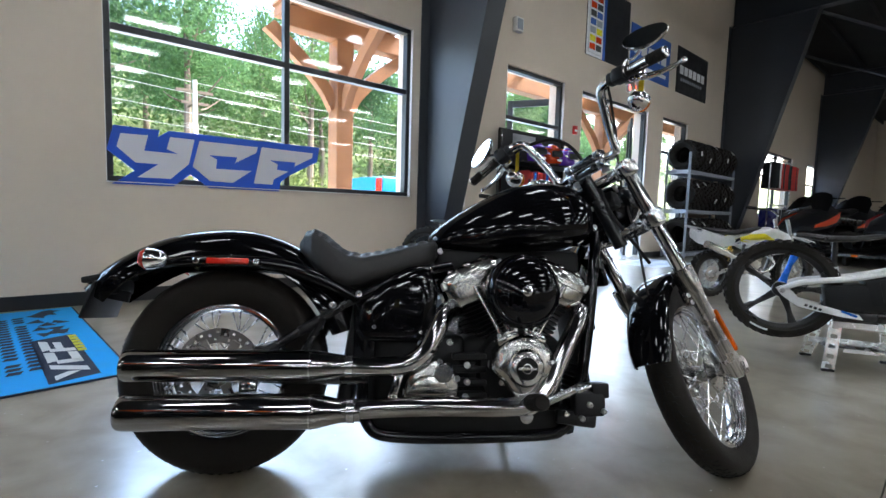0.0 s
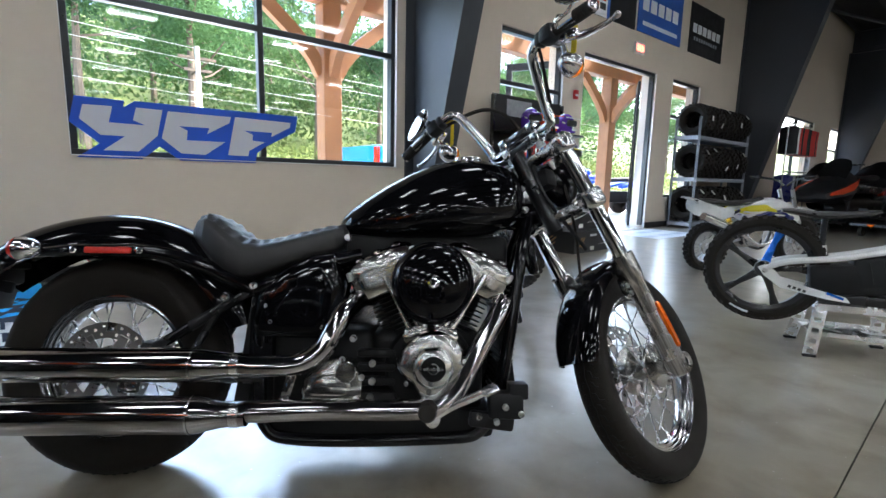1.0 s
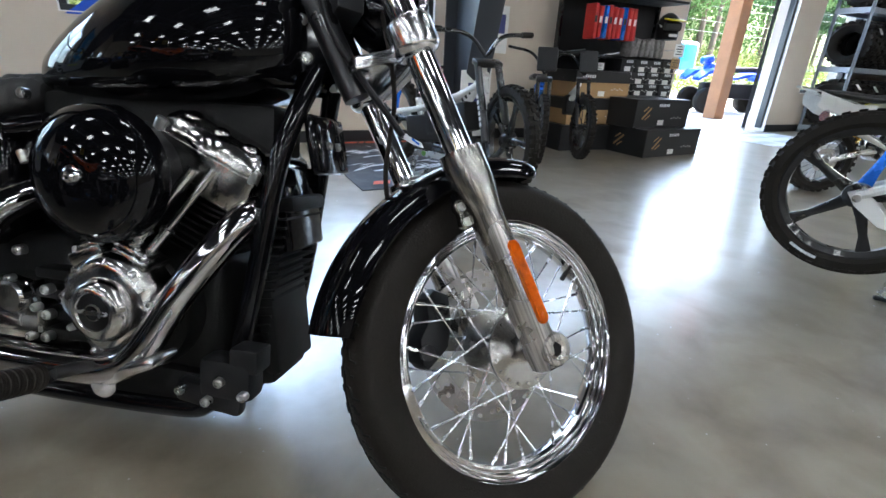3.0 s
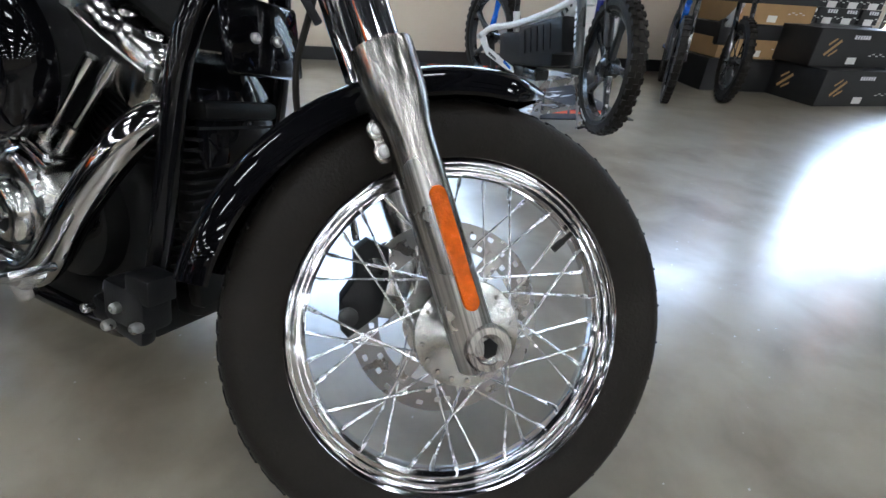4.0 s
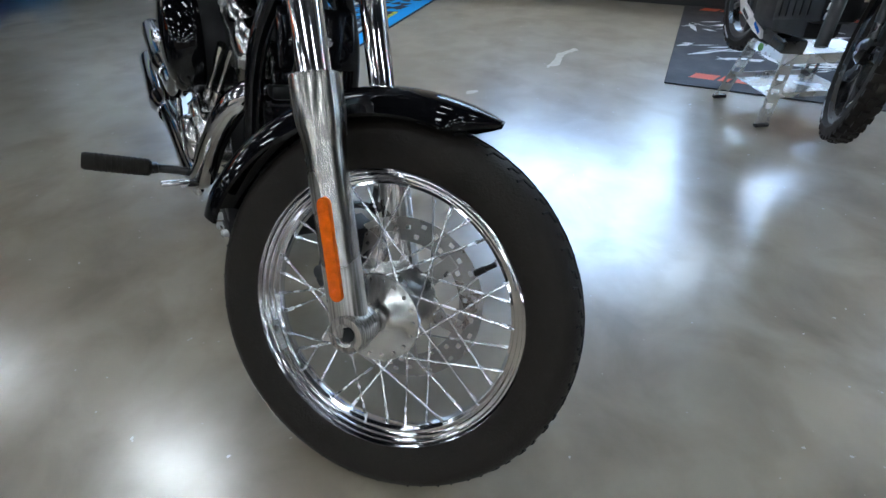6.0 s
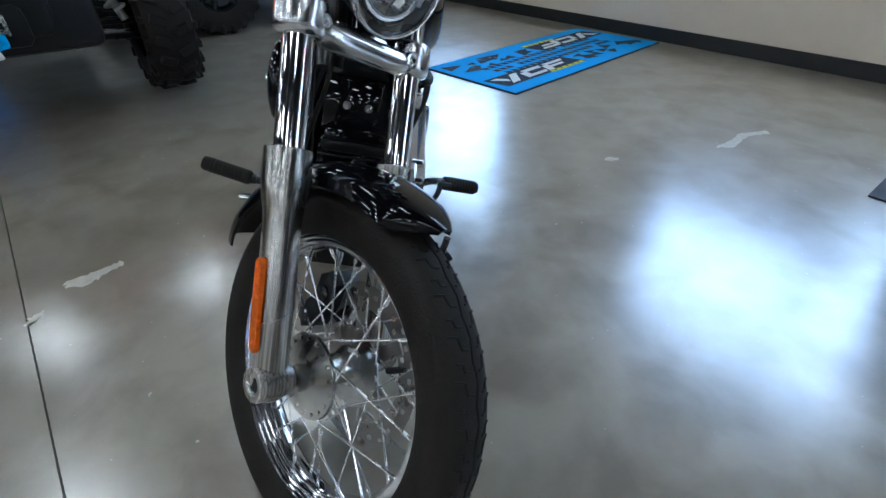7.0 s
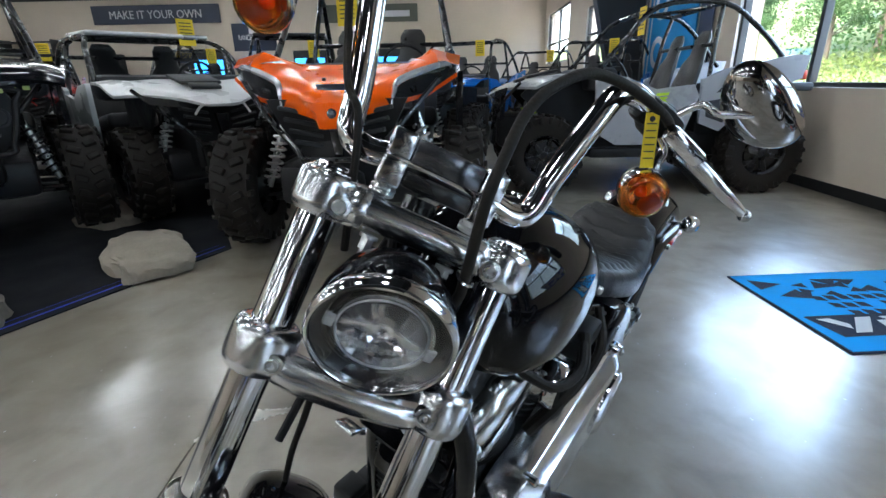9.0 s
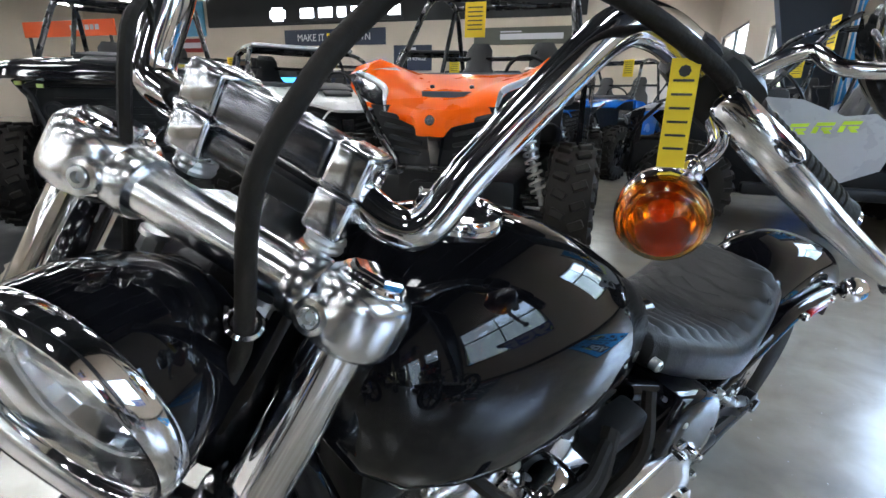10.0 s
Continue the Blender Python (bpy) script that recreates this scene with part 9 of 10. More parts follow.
def helmet(m, shell, label, visor=None):
    h = thing("helmet", m, label, "helmet", "helmets on the display")
    bm = B()
    rings = []
    for k in range(11):
        f = k / 10
        z = -0.13 + 0.27 * f
        rr = math.sqrt(max(0.02, 1 - ((z + 0.01) / 0.155) ** 2)) if z > 0 else 1.0 - 0.10 * (z / 0.13) ** 2
        ring = []
        for i in range(24):
            a = 2 * math.pi * i / 24
            x, y = 0.118 * rr * math.cos(a), -0.138 * rr * math.sin(a)
            if y < -0.06 and -0.05 < z < 0.05:
                y = -0.06 - (abs(y) - 0.06) * 0.55
            if y < 0 and z < -0.05:
                y -= 0.035 * (1 if abs(x) < 0.07 else 0.4)
            ring.append(V(x, y, z))
        rings.append(ring)
    loft(bm, rings)
    part("shell", bm, shell, h)
    bm = B()
    box(bm, (0, -0.118, 0.0), (0.19, 0.05, 0.085), bev=0.02, seg=3)
    part("goggle_port", bm, INK, h, "dark eye port")
    bm = B()
    plate(bm, [(-0.10, -0.09), (-0.085, -0.22), (0.085, -0.22), (0.10, -0.09)], 0.012, pose(0, 0, 0.09, 12, 0, 0), 0.003)
    part("peak", bm, visor or shell, h, "helmet peak")
    bm = B()
    for k in (-1, 1):
        box(bm, (k * 0.106, -0.03, 0.015), (0.012, 0.11, 0.02), (20, 0, 0), bev=0.004)
    box(bm, (0, -0.165, -0.09), (0.09, 0.02, 0.03), bev=0.006)
    part("trim_piece", bm, WHITEPLAST, h, "white accent")
    return h


for i, (x, sh, lb) in enumerate(((4.20, PURPLE, "purple off-road helmet with white accents on the rack"), (4.54, REDSHELL, "red and orange off-road helmet on the rack"), (4.92, PURPLE, "purple off-road helmet with grey peak on the rack"))):
    helmet(pose(x, 2.24, 1.675, 0, 0, -14 + 8 * i), sh, lb, WHITEPLAST if i == 2 else None)
helmet(pose(5.06, 2.20, 1.27, 0, 0, -25), PLASTIC, "black helmet with a yellow and white peak", YELLOW)
bm = B()
rng = random.Random(8)
for k in range(9):
    x = 3.98 + k * 0.066 + rng.uniform(-0.006, 0.006)
    g = thing("goggle_pack", pose(x, 2.22, 1.13), ("red" if k % 4 != 2 else "blue") + " packaged accessory hanging on the rack", "packaging", "hanging packs")
    bm = B()
    box(bm, (0, 0, 0.12), (0.05, 0.13, 0.31 + rng.uniform(-0.03, 0.02)), (rng.uniform(-3, 3), rng.uniform(-3, 3), 12), bev=0.006)
    part("pack", bm, REDGOOD if k % 4 != 2 else BRIGHTBLUE, g)
    bm = B()
    box(bm, (0, -0.068, 0.14), (0.03, 0.004, 0.06))
    part("label", bm, PAPER if k % 3 else INK, g)
for k in range(7):
    x = 4.56 + k * 0.075
    g = thing("parts_pack", pose(x, 2.24, 0.952), "clear bagged black accessory on the shelf", "packaging", "bagged packs")
    bm = B()
    box(bm, (0, 0, 0.09), (0.062, 0.15, 0.16 + 0.05 * rng.random()), (rng.uniform(-8, 8), rng.uniform(-8, 8), rng.uniform(-10, 10)), bev=0.015)
    part("pack", bm, material("clear bagged goods", (0.2, 0.19, 0.18), 0.2, 0, 0.5, 30, bump=0.4, bscale=60) if k == 0 else bpy.data.materials["clear bagged goods"], g)
for x, z, w, h in ((5.20, 1.04, 0.15, 0.13), (5.18, 0.90, 0.14, 0.11), (4.05, 0.83, 0.17, 0.07)):
    sg = thing("price_card", pose(x, 2.10, z), "white price card with dark print on the rack", "price card", "price cards")
    bm = B()
    box(bm, (0, 0, 0), (w, 0.003, h))
    box(bm, (0, 0.095, 0), (0.02, 0.19, 0.01))
    part("card", bm, PAPER if z > 1 or w > 0.15 else CARDBOARD, sg)
    bm = B()
    for k in range(4):
        box(bm, (0, -0.0025, h * (0.3 - 0.2 * k)), (w * (0.7 if k % 2 else 0.5), 0.001, h * 0.08))
    part("print", bm, INK, sg)


# ---- dirt bike ----
def dirt_wheel(parent, c, r, w):
    wh = thing("wheel", Matrix(), "", "")
    wh.parent = parent
    bm = B()
    lathe(bm, [(r * 0.70, -w * 0.7), (r * 0.84, -w), (r * 0.96, -w * 0.8), (r * 0.97, w * 0.8), (r * 0.84, w), (r * 0.70, w * 0.7), (r * 0.70, -w * 0.7)], c, (0, 1, 0), 40)
    n = 30
    mm = basis(c, (0, 1, 0))
    for k in range(n):
        for s in (-1, 0, 1):
            a = 2 * math.pi * (k + (0.5 if s else 0)) / n
            box(bm, (0, 0, 0), (r * 0.09, r * 0.11, w * 0.5), m=mm @ Matrix.Rotation(a, 4, "Z") @ pose(r * 0.96, 0, s * w * 0.66))
    part("tyre", bm, RUBBER, wh, "knobbly black tyre", smooth=False)
    bm = B()
    lathe(bm, [(r * 0.64, -w * 0.5), (r * 0.71, -w * 0.75), (r * 0.71, w * 0.75), (r * 0.64, w * 0.5), (r * 0.64, -w * 0.5)], c, (0, 1, 0), 40)
    part("rim", bm, SATIN, wh)
    for k in range(24):
        a = 2 * math.pi * k / 24
        bm = B()
        cyl(bm, (c[0] + 0.03 * math.cos(a + 0.6), w * 0.5 * (-1) ** k, c[2] + 0.03 * math.sin(a + 0.6)), (c[0] + r * 0.66 * math.cos(a), 0, c[2] + r * 0.66 * math.sin(a)), 0.002, seg=5)
        part("spoke", bm, CHROME, wh)
    bm = B()
    cyl(bm, (c[0], -w, c[2]), (c[0], w, c[2]), 0.035, seg=16)
    part("hub", bm, STEEL, wh)
    bm = B()
    lathe(bm, [(0.05, w * 0.75), (0.088, w * 0.75), (0.088, w * 0.75 + 0.004), (0.05, w * 0.75 + 0.004), (0.05, w * 0.75)], c, (0, -1, 0), 28)
    part("brake_disc", bm, DISC, wh)


db = thing("dirt_bike", pose(4.57, 0.08, 0, 0, 0, -25), "white, yellow and navy small dirt bike with knobbly tyres", "dirt bike")
dirt_wheel(db, (0, 0, 0.25), 0.25, 0.045)
dirt_wheel(db, (1.17, 0, 0.29), 0.29, 0.038)
bm = B()
sheet(bm, [[V(x, y * w, z - 0.02 * y * y) for y in (-1, -0.5, 0.5, 1)] for x, w, z in ((-0.34, 0.035, 0.775), (-0.22, 0.075, 0.755), (-0.06, 0.085, 0.71), (0.10, 0.08, 0.68))])
part("rear_fender", bm, WHITEPLAST, db, "white pointed rear fender")
bm = B()
for s in (-1, 1):
    sheet(bm, [[V(x, s * y, z1), V(x, s * (y + 0.015), (z1 + z0) / 2), V(x, s * y, z0)] for x, y, z0, z1 in ((-0.22, 0.075, 0.64, 0.74), (-0.10, 0.09, 0.575, 0.70), (0.04, 0.10, 0.54, 0.665), (0.20, 0.10, 0.57, 0.66))])
part("side_panel", bm, WHITEPLAST, db, "white number panel under the seat")
bm = B()
rings = []
for x, w, z, h in ((-0.16, 0.05, 0.735, 0.03), (0.0, 0.075, 0.72, 0.06), (0.25, 0.075, 0.70, 0.06), (0.45, 0.07, 0.715, 0.06), (0.62, 0.045, 0.755, 0.04)):
    rings.append([V(x, w * math.cos(a), z + h / 2 * math.sin(a)) for a in [2 * math.pi * i / 12 for i in range(12)]])
loft(bm, rings)
part("seat", bm, LEATHER, db, "black seat")
for s in (-1, 1):
    for nm, mat, off, q in (("shroud", WHITEPLAST, 0.0, [(0.30, 0.60, 0.66), (0.50, 0.52, 0.70), (0.70, 0.47, 0.76), (0.88, 0.48, 0.70), (0.98, 0.52, 0.60)]), ("decal", YELLOW, 0.0055, [(0.27, 0.61, 0.655), (0.40, 0.60, 0.69), (0.56, 0.62, 0.70), (0.68, 0.60, 0.66)]), ("decal", NAVY, 0.007, [(0.45, 0.565, 0.60), (0.60, 0.58, 0.65), (0.74, 0.56, 0.66), (0.90, 0.53, 0.60)]), ("lettering", WHITEPLAST, 0.009, [(0.66, 0.585, 0.61), (0.78, 0.575, 0.61)])):
        bm = B()
        sheet(bm, [[V(x, s * (0.10 + off + 0.05 * math.sin((x - 0.3) * 2.4)), z0), V(x, s * (0.115 + off + 0.05 * math.sin((x - 0.3) * 2.4)), (z0 + z1) / 2), V(x, s * (0.10 + off + 0.05 * math.sin((x - 0.3) * 2.4)), z1)] for x, z0, z1 in q], 0.004)
        part(nm, bm, mat, db, {"shroud": "white radiator shroud", "decal": ""}.get(nm, ""))
bm = B()
box(bm, (0.62, 0, 0.66), (0.36, 0.16, 0.18), (0, -10, 0), bev=0.05, seg=3)
part("fuel_tank", bm, WHITEPLAST, db)
bm = B()
box(bm, (0.50, 0, 0.36), (0.26, 0.2, 0.22), bev=0.04, seg=3)
cyl(bm, (0.58, 0, 0.42), (0.66, 0, 0.56), 0.07, seg=16)
cyl(bm, (0.46, -0.13, 0.34), (0.46, 0.13, 0.34), 0.075, seg=20)
part("engine", bm, CASE, db, "grey engine block")
bm = B()
for s in (-1, 1):
    tube(bm, [(0.0, s * 0.07, 0.25), (0.2, s * 0.07, 0.31), (0.36, s * 0.06, 0.34)], 0.022, 8)
part("swing_arm", bm, STEEL, db)
bm = B()
for s in (-1, 1):
    tube(bm, [(0.36, s * 0.07, 0.32), (0.34, s * 0.09, 0.48), (0.40, s * 0.08, 0.60), (0.85, s * 0.03, 0.76)], 0.016, 8)
    tube(bm, [(0.36, s * 0.07, 0.30), (0.60, s * 0.09, 0.24), (0.74, s * 0.06, 0.40), (0.86, s * 0.02, 0.70)], 0.016, 8)
part("frame", bm, SATIN, db, "black tube frame")
bm = B()
tube(bm, [(0.20 + 0.036 * math.cos(a) + 0.05 * a / 40, 0.036 * math.sin(a), 0.36 + 0.17 * a / 40) for a in [k * 0.6 for k in range(67)]], 0.006, 6, smooth=False)
part("shock_spring", bm, GOLD, db, "gold coil spring")
bm = B()
cyl(bm, (0.19, 0, 0.33), (0.26, 0, 0.57), 0.02, seg=10)
part("shock", bm, GOLD, db)
bm = B()
tube(bm, [(0.66, -0.09, 0.50), (0.74, -0.12, 0.36), (0.55, -0.13, 0.28), (0.30, -0.12, 0.40), (0.05, -0.12, 0.50), (-0.18, -0.12, 0.58)], (0.018, 0.018, 0.018, 0.02, 0.042, 0.042), 10)
part("exhaust", bm, POLISH, db, "polished exhaust pipe")
for s in (-1, 1):
    bm = B()
    tube(bm, [(1.17, s * 0.075, 0.29), (1.06, s * 0.075, 0.55)], 0.026, 10)
    tube(bm, [(1.06, s * 0.075, 0.55), (0.94, s * 0.075, 0.86)], 0.02, 10)
    part("fork_leg", bm, STEEL, db)
    bm = B()
    tube(bm, [(0.93, s * 0.02, 0.90), (0.92, s * 0.12, 0.96), (0.86, s * 0.36, 0.99)], 0.012, 8)
    part("handlebar", bm, SATIN, db)
    bm = B()
    tube(bm, [(0.872, s * 0.26, 0.985), (0.858, s * 0.38, 0.992)], 0.018, 8)
    part("grip", bm, RUBBER, db)
bm = B()
sheet(bm, [[V(x, y * w, z - 0.03 * y * y) for y in (-1, -0.4, 0.4, 1)] for x, w, z in ((0.86, 0.05, 0.66), (1.0, 0.07, 0.69), (1.2, 0.075, 0.68), (1.45, 0.04, 0.62))])
part("front_fender", bm, WHITEPLAST, db)
# ---- tyre shelf ----
shelf = thing("tyre_shelf", pose(0, 0, 0), "grey slotted steel shelf stacked with new off-road tyres", "shelf")
X0, X1, Y0, Y1 = 9.18, 11.7, 2.28, 2.74
for x in (X0, X1):
    for y in (Y0, Y1):
        bm = B()
        box(bm, (x, y, 1.1), (0.05, 0.004, 2.2))
        box(bm, (x + (0.025 if x == X0 else -0.025), y, 1.1), (0.004, 0.05, 2.2))
        for k in range(28):
            box(bm, (x, y - 0.003, 0.1 + k * 0.075), (0.014, 0.002, 0.03))
        part("post", bm, RACKGREY, shelf, "slotted grey steel post", smooth=False)
for z in (0.08, 0.98, 1.80):
    bm = B()
    for y in (Y0, Y1):
        box(bm, ((X0 + X1) / 2, y, z), (X1 - X0, 0.03, 0.075), bev=0.003, seg=1)
    for x in (X0, X1):
        box(bm, (x, (Y0 + Y1) / 2, z), (0.03, Y1 - Y0, 0.075))
    box(bm, ((X0 + X1) / 2, (Y0 + Y1) / 2, z + 0.03), (X1 - X0 - 0.04, Y1 - Y0 - 0.04, 0.012))
    part("shelf_board", bm, RACKGREY, shelf, "grey steel shelf level", smooth=False)


def off_tyre(m, r, w, src=None):
    if src:
        return copy_thing(src, m)
    t = thing("tyre", m, "new black knobbly off-road tyre with a white label", "tyre", "tyres on the shelf")
    bm = B()
    lathe(bm, [(r * 0.50, -w * 0.55), (r * 0.56, -w * 0.78), (r * 0.78, -w), (r * 0.92, -w * 0.85), (r * 0.95, 0), (r * 0.92, w * 0.85), (r * 0.78, w), (r * 0.56, w * 0.78), (r * 0.50, w * 0.55)], (0, 0, r), (1, 0, 0), 40)
    part("carcass", bm, RUBBER, t)
    bm = B()
    n = 22
    mm = basis((0, 0, r), (1, 0, 0))
    for k in range(n):
        for s, sh in ((-1, 0), (-0.33, 0.5), (0.33, 0), (1, 0.5)):
            a = 2 * math.pi * (k + sh) / n
            box(bm, (0, 0, 0), (r * 0.13, r * 0.15, w * 0.42), m=mm @ Matrix.Rotation(a, 4, "Z") @ pose(r * (0.955 if abs(s) < 1 else 0.90), 0, s * w * 0.72))
    part("tread", bm, RUBBER, t, "deep tread lugs", smooth=False)
    bm = B()
    box(bm, (0, 0, 0), (0.003, r * 0.30, w * 0.30), m=mm @ Matrix.Rotation(math.pi * 0.93, 4, "Z") @ pose(r * 1.03, 0, 0))
    part("label", bm, PAPER, t, "white paper label")
    return t


rng = random.Random(4)
t0 = None
for z, r, n in ((0.125, 0.36, 5), (1.02, 0.33, 5), (1.84, 0.32, 5)):
    for k in range(n):
        mm = pose(X0 + 0.27 + k * 0.475, 2.48, z, 0, 0, rng.uniform(-5, 5)) @ Matrix.Scale(r / 0.33, 4) @ pose(0, 0, 0.33) @ Matrix.Rotation(rng.uniform(-0.7, 0.7), 4, "X") @ pose(0, 0, -0.33)
        if t0 is None:
            t0 = off_tyre(mm, 0.33, 0.215)
        else:
            c = off_tyre(Matrix(), 0.33, 0.215, t0)
            c.matrix_basis = mm

# ---- signs on the north wall ----
def wall_sign(x0, x1, z0, z1, mat, bars, label, name="wall_sign"):
    s = thing(name, pose((x0 + x1) / 2, WALL - 0.012, (z0 + z1) / 2), label, "sign")
    w, h = x1 - x0, z1 - z0
    bm = B()
    box(bm, (0, 0, 0), (w, 0.016, h), bev=0.003, seg=1)
    part("panel", bm, mat, s)
    for u0, u1, v0, v1, bmat in bars:
        bm = B()
        box(bm, ((u0 + u1 - 1) / 2 * w, -0.0095, ((v0 + v1) / 2 - 0.5) * h), ((u1 - u0) * w, 0.003, (v1 - v0) * h))
        part("print_bar", bm, bmat, s)
    return s


SIGNBLUE = material("blue banner vinyl", (0.02, 0.10, 0.42), 0.45, 0, 0.2, 3)
wall_sign(9.45, 11.02, 3.54, 4.50, BLACKBOX, [(0.08 + 0.14 * k, 0.19 + 0.14 * k, 0.42, 0.60, LABELWHITE) for k in range(6)] + [(0.12 + 0.072 * k, 0.165 + 0.072 * k, 0.27, 0.34, RACKGREY) for k in range(10)], "black wall sign with white maker's mark as bars")
wall_sign(7.5, 9.1, 3.55, 4.45, SIGNBLUE, [(0.08 + 0.17 * k, 0.21 + 0.17 * k, 0.42, 0.66, LABELWHITE) for k in range(5)] + [(0.1, 0.9, 0.14, 0.22, LABELWHITE)], "blue wall banner with white lettering as bars", "banner")
wall_sign(6.05, 7.42, 3.54, 4.75, BLACKBOX, [(0.0, 0.36, 0.0, 1.0, LABELWHITE), (0.36, 0.42, 0.0, 1.0, SIGNBLUE)], "dark banner with a pale strip of coloured marks", "banner")
wall_sign(6.09, 6.50, 3.58, 4.70, LABELWHITE, [(0.06 + 0.46 * (k % 2), 0.46 + 0.46 * (k % 2), 0.05 + 0.12 * (k // 2), 0.14 + 0.12 * (k // 2), (REDSHELL, SIGNBLUE, YELLOW, BLACKBOX, RACKGREY)[(k * 3 + k // 2) % 5]) for k in range(16)], "pale strip of small coloured marks on the banner", "banner_strip").location.y -= 0.024
exitsign = thing("exit_sign", pose(7.6, WALL - 0.03, 3.26), "red lit exit sign over the entrance", "exit sign")
bm = B()
box(bm, (0, 0, 0), (0.30, 0.05, 0.20), bev=0.01)
part("case", bm, WHITEPLAST, exitsign)
bm = B()
for k in range(4):
    box(bm, (-0.09 + k * 0.06, -0.027, 0), (0.04, 0.004, 0.11))
part("lit_mark", bm, material("red exit glow", (1.0, 0.05, 0.03), 0.4, emit=1.2), exitsign, "glowing red letter bars")
alarm = thing("fire_alarm", pose(5.86, WALL - 0.02, 2.25), "red fire alarm pull box on the wall", "fire alarm")
bm = B()
box(bm, (0, 0, 0), (0.10, 0.04, 0.14), bev=0.008)
part("case", bm, material("red alarm paint", (0.55, 0.02, 0.02), 0.35, 0, 0.1, 10), alarm)
bm = B()
box(bm, (0, -0.022, -0.01), (0.07, 0.006, 0.03), bev=0.002)
part("handle", bm, WHITEPLAST, alarm)
for x, z in ((13.6, 3.1), (4.32, 3.53)):
    sp = thing("wall_speaker", pose(x, WALL - 0.04, z), "small pale wall speaker box", "speaker")
    bm = B()
    box(bm, (0, 0, 0), (0.16, 0.08, 0.2), bev=0.015)
    part("case", bm, WHITE, sp)
    bm = B()
    box(bm, (0, -0.042, 0), (0.12, 0.004, 0.15), bev=0.002, seg=1)
    part("grille", bm, RACKGREY, sp)
doormat = thing("floor_print", pose(7.55, 2.15, 0), "pale floor graphic with block shapes inside the entrance", "floor graphic")
bm = B()
box(bm, (0, 0, 0.0015), (1.5, 0.9, 0.003))
part("base", bm, material("pale floor vinyl", (0.50, 0.51, 0.52), 0.4, 0, 0.1, 6), doormat)
for k in range(6):
    bm = B()
    box(bm, (-0.55 + (k % 3) * 0.5, -0.2 + (k // 3) * 0.4, 0.0035), (0.36, 0.16, 0.001))
    part("print_bar", bm, RACKGREY, doormat)

# ---- clothes rail before the far window ----
rail = thing("clothes_rack", pose(13.9, 1.9, 0), "steel clothes rack with hanging jerseys", "clothes rack")
bm = B()
for s in (-1, 1):
    tube(bm, [(s * 0.9, 0, 0.03), (s * 0.9, 0, 2.4)], 0.016, 8)
    tube(bm, [(s * 0.9, -0.3, 0.03), (s * 0.9, 0.3, 0.03)], 0.016, 8)
tube(bm, [(-0.9, 0, 2.4), (0.9, 0, 2.4)], 0.016, 8)
tube(bm, [(-0.9, 0, 1.25), (0.9, 0, 1.25)], 0.016, 8)
part("rail", bm, STEEL, rail)
rng = random.Random(9)
for row, zt, n in ((0, 2.38, 14), (1, 1.23, 14)):
    for k in range(n):
        mat = (REDGOOD, REDGOOD, PAPER, PLASTIC)[rng.randrange(4)] if row == 0 else (PLASTIC, NAVY, BLACKBOX, RACKGREY)[rng.randrange(4)]
        g = thing("jersey", pose(13.9 - 0.8 + k * 0.122, 1.9, zt, 0, 0, rng.uniform(-12, 12)), {"red fabric": "red and white riding jersey on a hanger", "white paper": "white riding jersey on a hanger"}.get(mat.name, "dark riding garment on a hanger"), "garment", "garments on the rack")
        bm = B()
        rings = []
        for z, hw, ht in ((-0.06, 0.05, 0.02), (-0.10, 0.20, 0.035), (-0.35, 0.19, 0.045), (-0.72, 0.20, 0.04)):
            rings.append([V(ht * math.cos(a), hw * math.sin(a) * (1 + 0.08 * math.sin(5 * a + k)), z) for a in [2 * math.pi * i / 14 for i in range(14)]])
        loft(bm, rings)
        part("cloth", bm, mat, g)
        bm = B()
        tube(bm, [(0, 0, -0.05), (0, 0.0, -0.01), (0, 0.02, 0.02)], 0.004, 5)
        part("hanger", bm, STEEL, g)


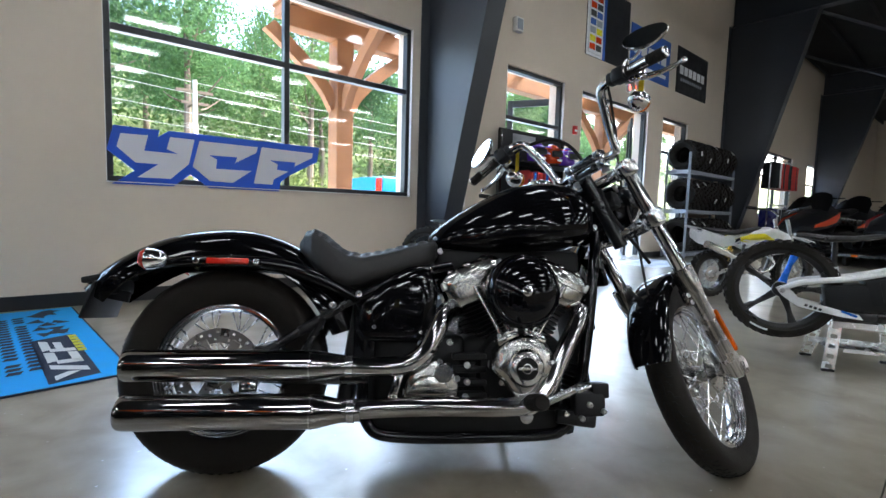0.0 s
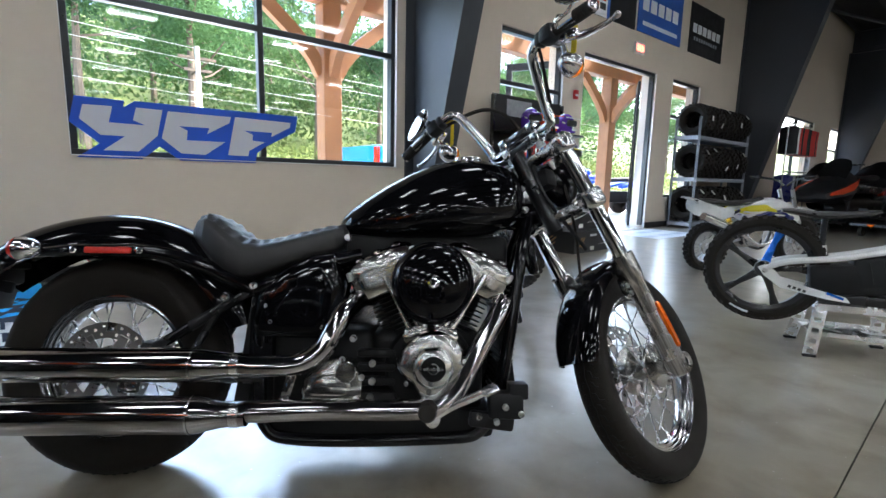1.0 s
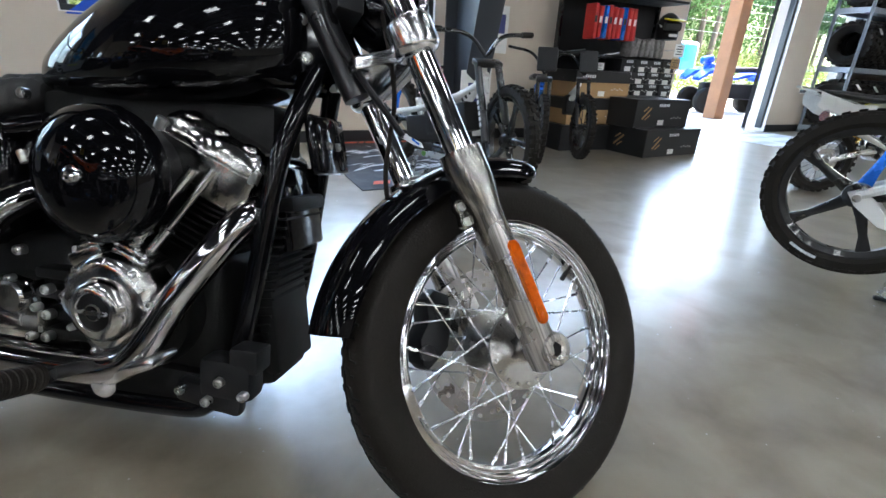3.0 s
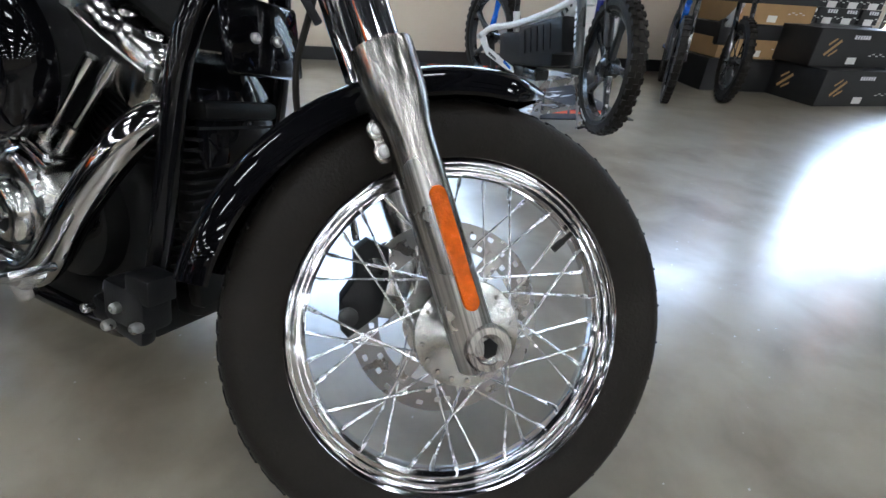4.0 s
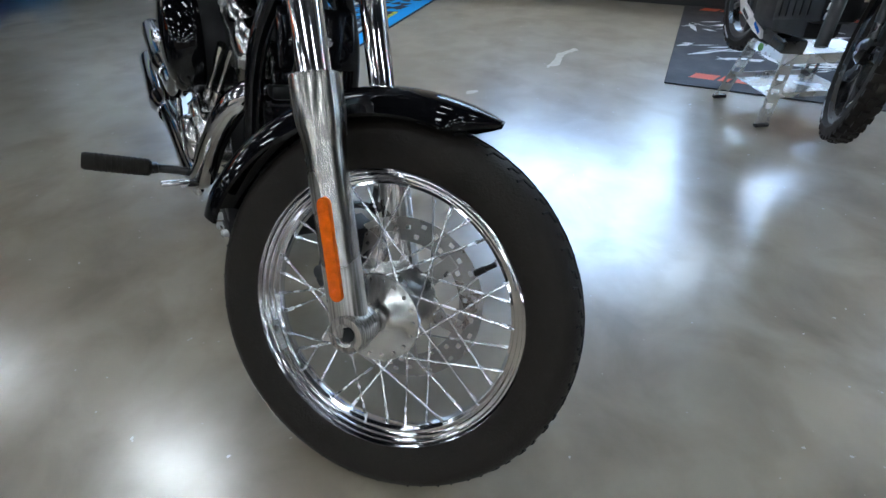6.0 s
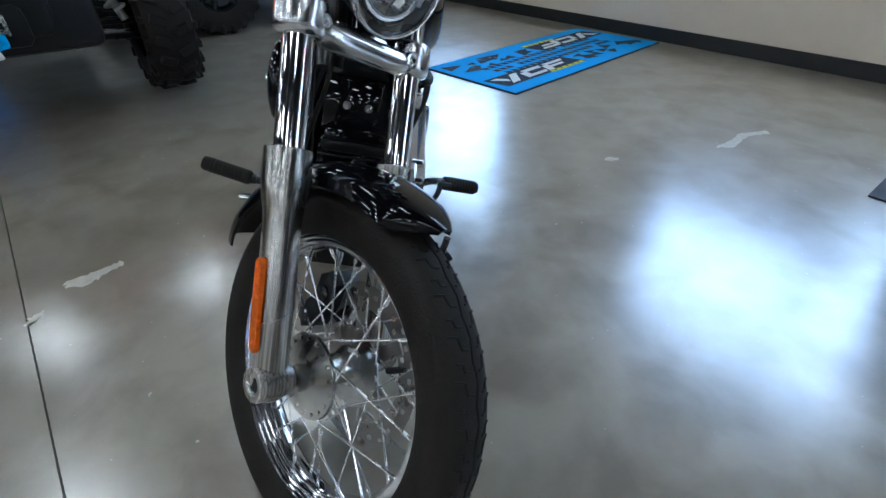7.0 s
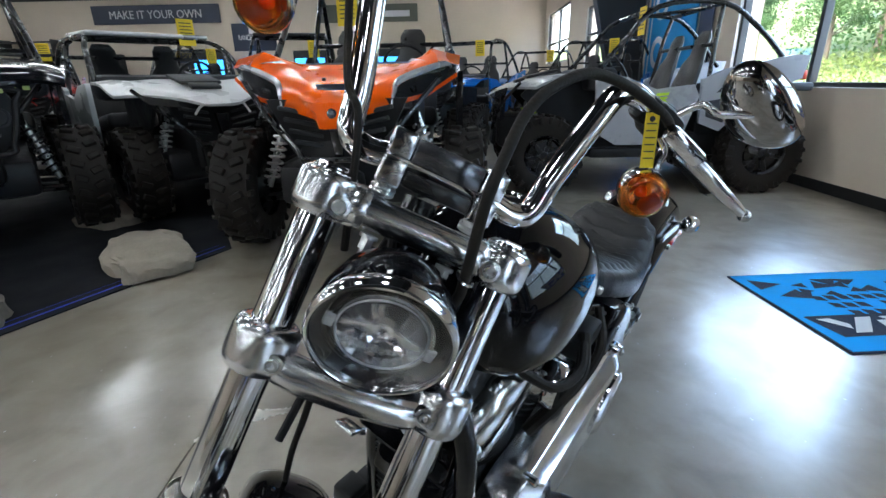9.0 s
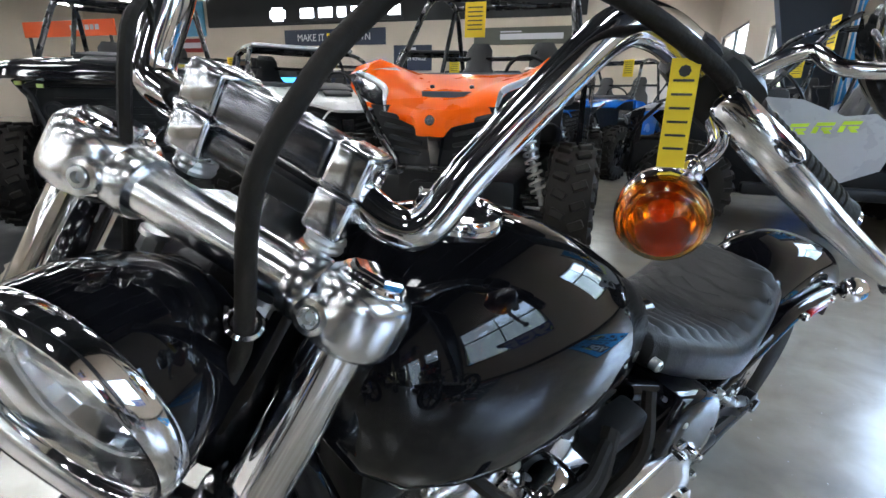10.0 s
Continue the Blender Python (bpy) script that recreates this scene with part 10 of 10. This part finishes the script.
# ---- snowmobiles and quads parked down the hall ----
def snow_machine(m, body, accent, label):
    s = thing("snowmobile", m, label, "snowmobile", "machines parked down the hall")
    bm = B()
    rings = []
    for x, w, z0, z1 in ((0.0, 0.16, 0.36, 0.42), (0.10, 0.36, 0.30, 0.52), (0.45, 0.46, 0.28, 0.72), (0.85, 0.42, 0.30, 0.90), (1.15, 0.30, 0.36, 0.95)):
        rings.append([V(x, w * a, z0 + (z1 - z0) * b) for a, b in ((-0.7, 0), (-1, 0.35), (-0.85, 0.75), (-0.4, 1), (0.4, 1), (0.85, 0.75), (1, 0.35), (0.7, 0))])
    loft(bm, rings)
    part("hood", bm, body, s)
    for sd in (-1, 1):
        bm = B()
        sheet(bm, [[V(x, sd * (y + 0.012), z0), V(x + 0.04, sd * (y + 0.006), z1)] for x, y, z0, z1 in ((0.14, 0.36, 0.44, 0.50), (0.42, 0.455, 0.48, 0.62), (0.78, 0.43, 0.56, 0.74), (1.05, 0.34, 0.66, 0.80))], 0.005)
        part("side_graphic", bm, accent, s, "bright side graphic")
        bm = B()
        rings = []
        for x, z in ((-0.12, 0.22), (0.0, 0.08), (0.3, 0.04), (0.9, 0.04), (1.05, 0.06)):
            rings.append([V(x, sd * 0.52 + a * 0.07, z + b * 0.018) for a, b in ((-1, -1), (1, -1), (1, 1), (-1, 1))])
        loft(bm, rings)
        tube(bm, [(0.5, sd * 0.52, 0.06), (0.62, sd * 0.48, 0.35)], 0.02, 6)
        tube(bm, [(0.62, sd * 0.48, 0.3), (0.7, sd * 0.2, 0.4)], 0.016, 6)
        part("ski", bm, PLASTIC, s)
        bm = B()
        box(bm, (0.14, sd * 0.17, 0.50), (0.05, 0.15, 0.06), (0, -30, 0), bev=0.015)
        part("headlight", bm, CLEAR, s)
    bm = B()
    sheet(bm, [[V(0.70, y * 0.30, 0.84 - 0.05 * y * y) for y in (-1, -0.5, 0, 0.5, 1)], [V(0.90, y * 0.28, 1.06 - 0.06 * y * y) for y in (-1, -0.5, 0, 0.5, 1)], [V(1.0, y * 0.20, 1.22 - 0.06 * y * y) for y in (-1, -0.5, 0, 0.5, 1)]], 0.004)
    part("windscreen", bm, PLASTIC, s, "dark tinted windscreen")
    bm = B()
    tube(bm, [(1.12, -0.38, 1.08), (1.1, -0.15, 1.08), (1.1, 0.15, 1.08), (1.12, 0.38, 1.08)], 0.014, 8)
    tube(bm, [(1.1, 0, 0.9), (1.1, 0, 1.08)], 0.03, 8)
    part("handlebar", bm, SATIN, s)
    bm = B()
    rings = []
    for x, w, z, h in ((1.2, 0.10, 0.84, 0.10), (1.5, 0.17, 0.80, 0.16), (1.9, 0.18, 0.78, 0.16), (2.2, 0.14, 0.84, 0.12)):
        rings.append([V(x, w * math.cos(a), z + h / 2 * math.sin(a)) for a in [2 * math.pi * i / 12 for i in range(12)]])
    loft(bm, rings)
    part("seat", bm, LEATHER, s)
    bm = B()
    box(bm, (1.75, 0, 0.58), (1.9, 0.42, 0.16), (0, 3, 0), bev=0.03)
    part("tunnel", bm, SATIN, s)
    bm = B()
    rings = []
    for k in range(21):
        f = 2 * math.pi * k / 20
        cx = 1.75 + 0.75 * (1 if math.cos(f) > 0 else -1) * min(1, abs(math.cos(f)) * 1.6)
        rings.append([V(cx, y, 0.23 + 0.2 * math.sin(f)) for y in (-0.19, 0.19)])
    for a, b in zip(rings, rings[1:]):
        bm.faces.new([bm.verts.new(p) for p in (a[0], a[1], b[1], b[0])])
    box(bm, (1.75, 0, 0.23), (1.46, 0.36, 0.36), bev=0.14, seg=3)
    part("track", bm, RUBBER, s)
    bm = B()
    box(bm, (2.74, 0, 0.56), (0.05, 0.3, 0.05), bev=0.01)
    part("tail_light", bm, REDLENS, s)
    return s


WHITEBODY = material("white machine panel", (0.62, 0.63, 0.66), 0.3, 0, 0.1, 4, coat=0.4)
SM = [((11.2, 0.95, 0.28, 163), PLASTIC, ORANGE, "black snowmobile with orange graphics on a deck"), ((11.0, -0.55, 0.28, 167), PLASTIC, REDGOOD, "black snowmobile with dark seat on a deck"), ((13.3, 1.75, 0.28, 160), PLASTIC, YELLOW, "black snowmobile with a yellow side stripe"), ((13.2, -1.1, 0.28, 168), SATIN, ORANGE, "dark snowmobile with an orange stripe"), ((13.1, 0.55, 0.28, 165), PLASTIC, ORANGE, "black snowmobile with orange side graphics"), ((15.4, 1.2, 0.28, 160), PLASTIC, YELLOW, "black snowmobile with yellow side graphics"), ((15.0, -0.75, 0.28, 168), WHITEBODY, BRIGHTBLUE, "white and blue snowmobile"), ((18.0, 0.5, 0.28, 165), PLASTIC, ORANGE, "black and orange snowmobile parked far down the hall"), ((17.0, -2.2, 0.28, 170), PLASTIC, REDGOOD, "black and red snowmobile"), ((12.4, -1.9, 0.28, 168), SATIN, YELLOW, "black and yellow snowmobile on a low deck"), ((20.6, -0.6, 0.28, 168), WHITEBODY, REDGOOD, "white snowmobile by the far window")]
for (x, y, z, a), body, acc, lb in SM:
    snow_machine(pose(x, y, z, 0, 0, a + 180), body, acc, lb)
    dk = thing("low_deck", pose(x, y, 0, 0, 0, a + 180), "low black wheeled deck under a snowmobile", "deck", "decks under machines")
    bm = B()
    box(bm, (1.15, 0, 0.22), (2.9, 1.25, 0.06), bev=0.01, seg=1)
    part("platform", bm, SATIN, dk)
    for sx in (-0.1, 2.4):
        for sy in (-0.5, 0.5):
            bm = B()
            cyl(bm, (sx, sy - 0.03, 0.095), (sx, sy + 0.03, 0.095), 0.095, seg=14)
            box(bm, (sx, sy, 0.15), (0.05, 0.08, 0.1))
            part("caster", bm, RUBBER, dk)
    bm = B()
    box(bm, (-0.305, 0.3, 0.22), (0.012, 0.10, 0.04), bev=0.003)
    part("marker_lamp", bm, AMBER, dk, "orange marker reflector")

# rod bracing under the roof down the hall
brace = thing("roof_brace", Matrix(), "dark steel rods crossing under the roof", "brace", kind="structure")
for a, b in (((15.0, 2.2, 5.5), (15.0, -3.0, 2.9)), ((12.4, 1.0, 5.5), (21.5, -3.0, 5.0)), ((16.5, 1.2, 4.6), (16.5, -6.0, 4.6)), ((12.4, -3.0, 5.4), (21.5, 1.0, 5.2))):
    bm = B()
    cyl(bm, a, b, 0.035, seg=8)
    part("rod", bm, STEELGREY, brace)
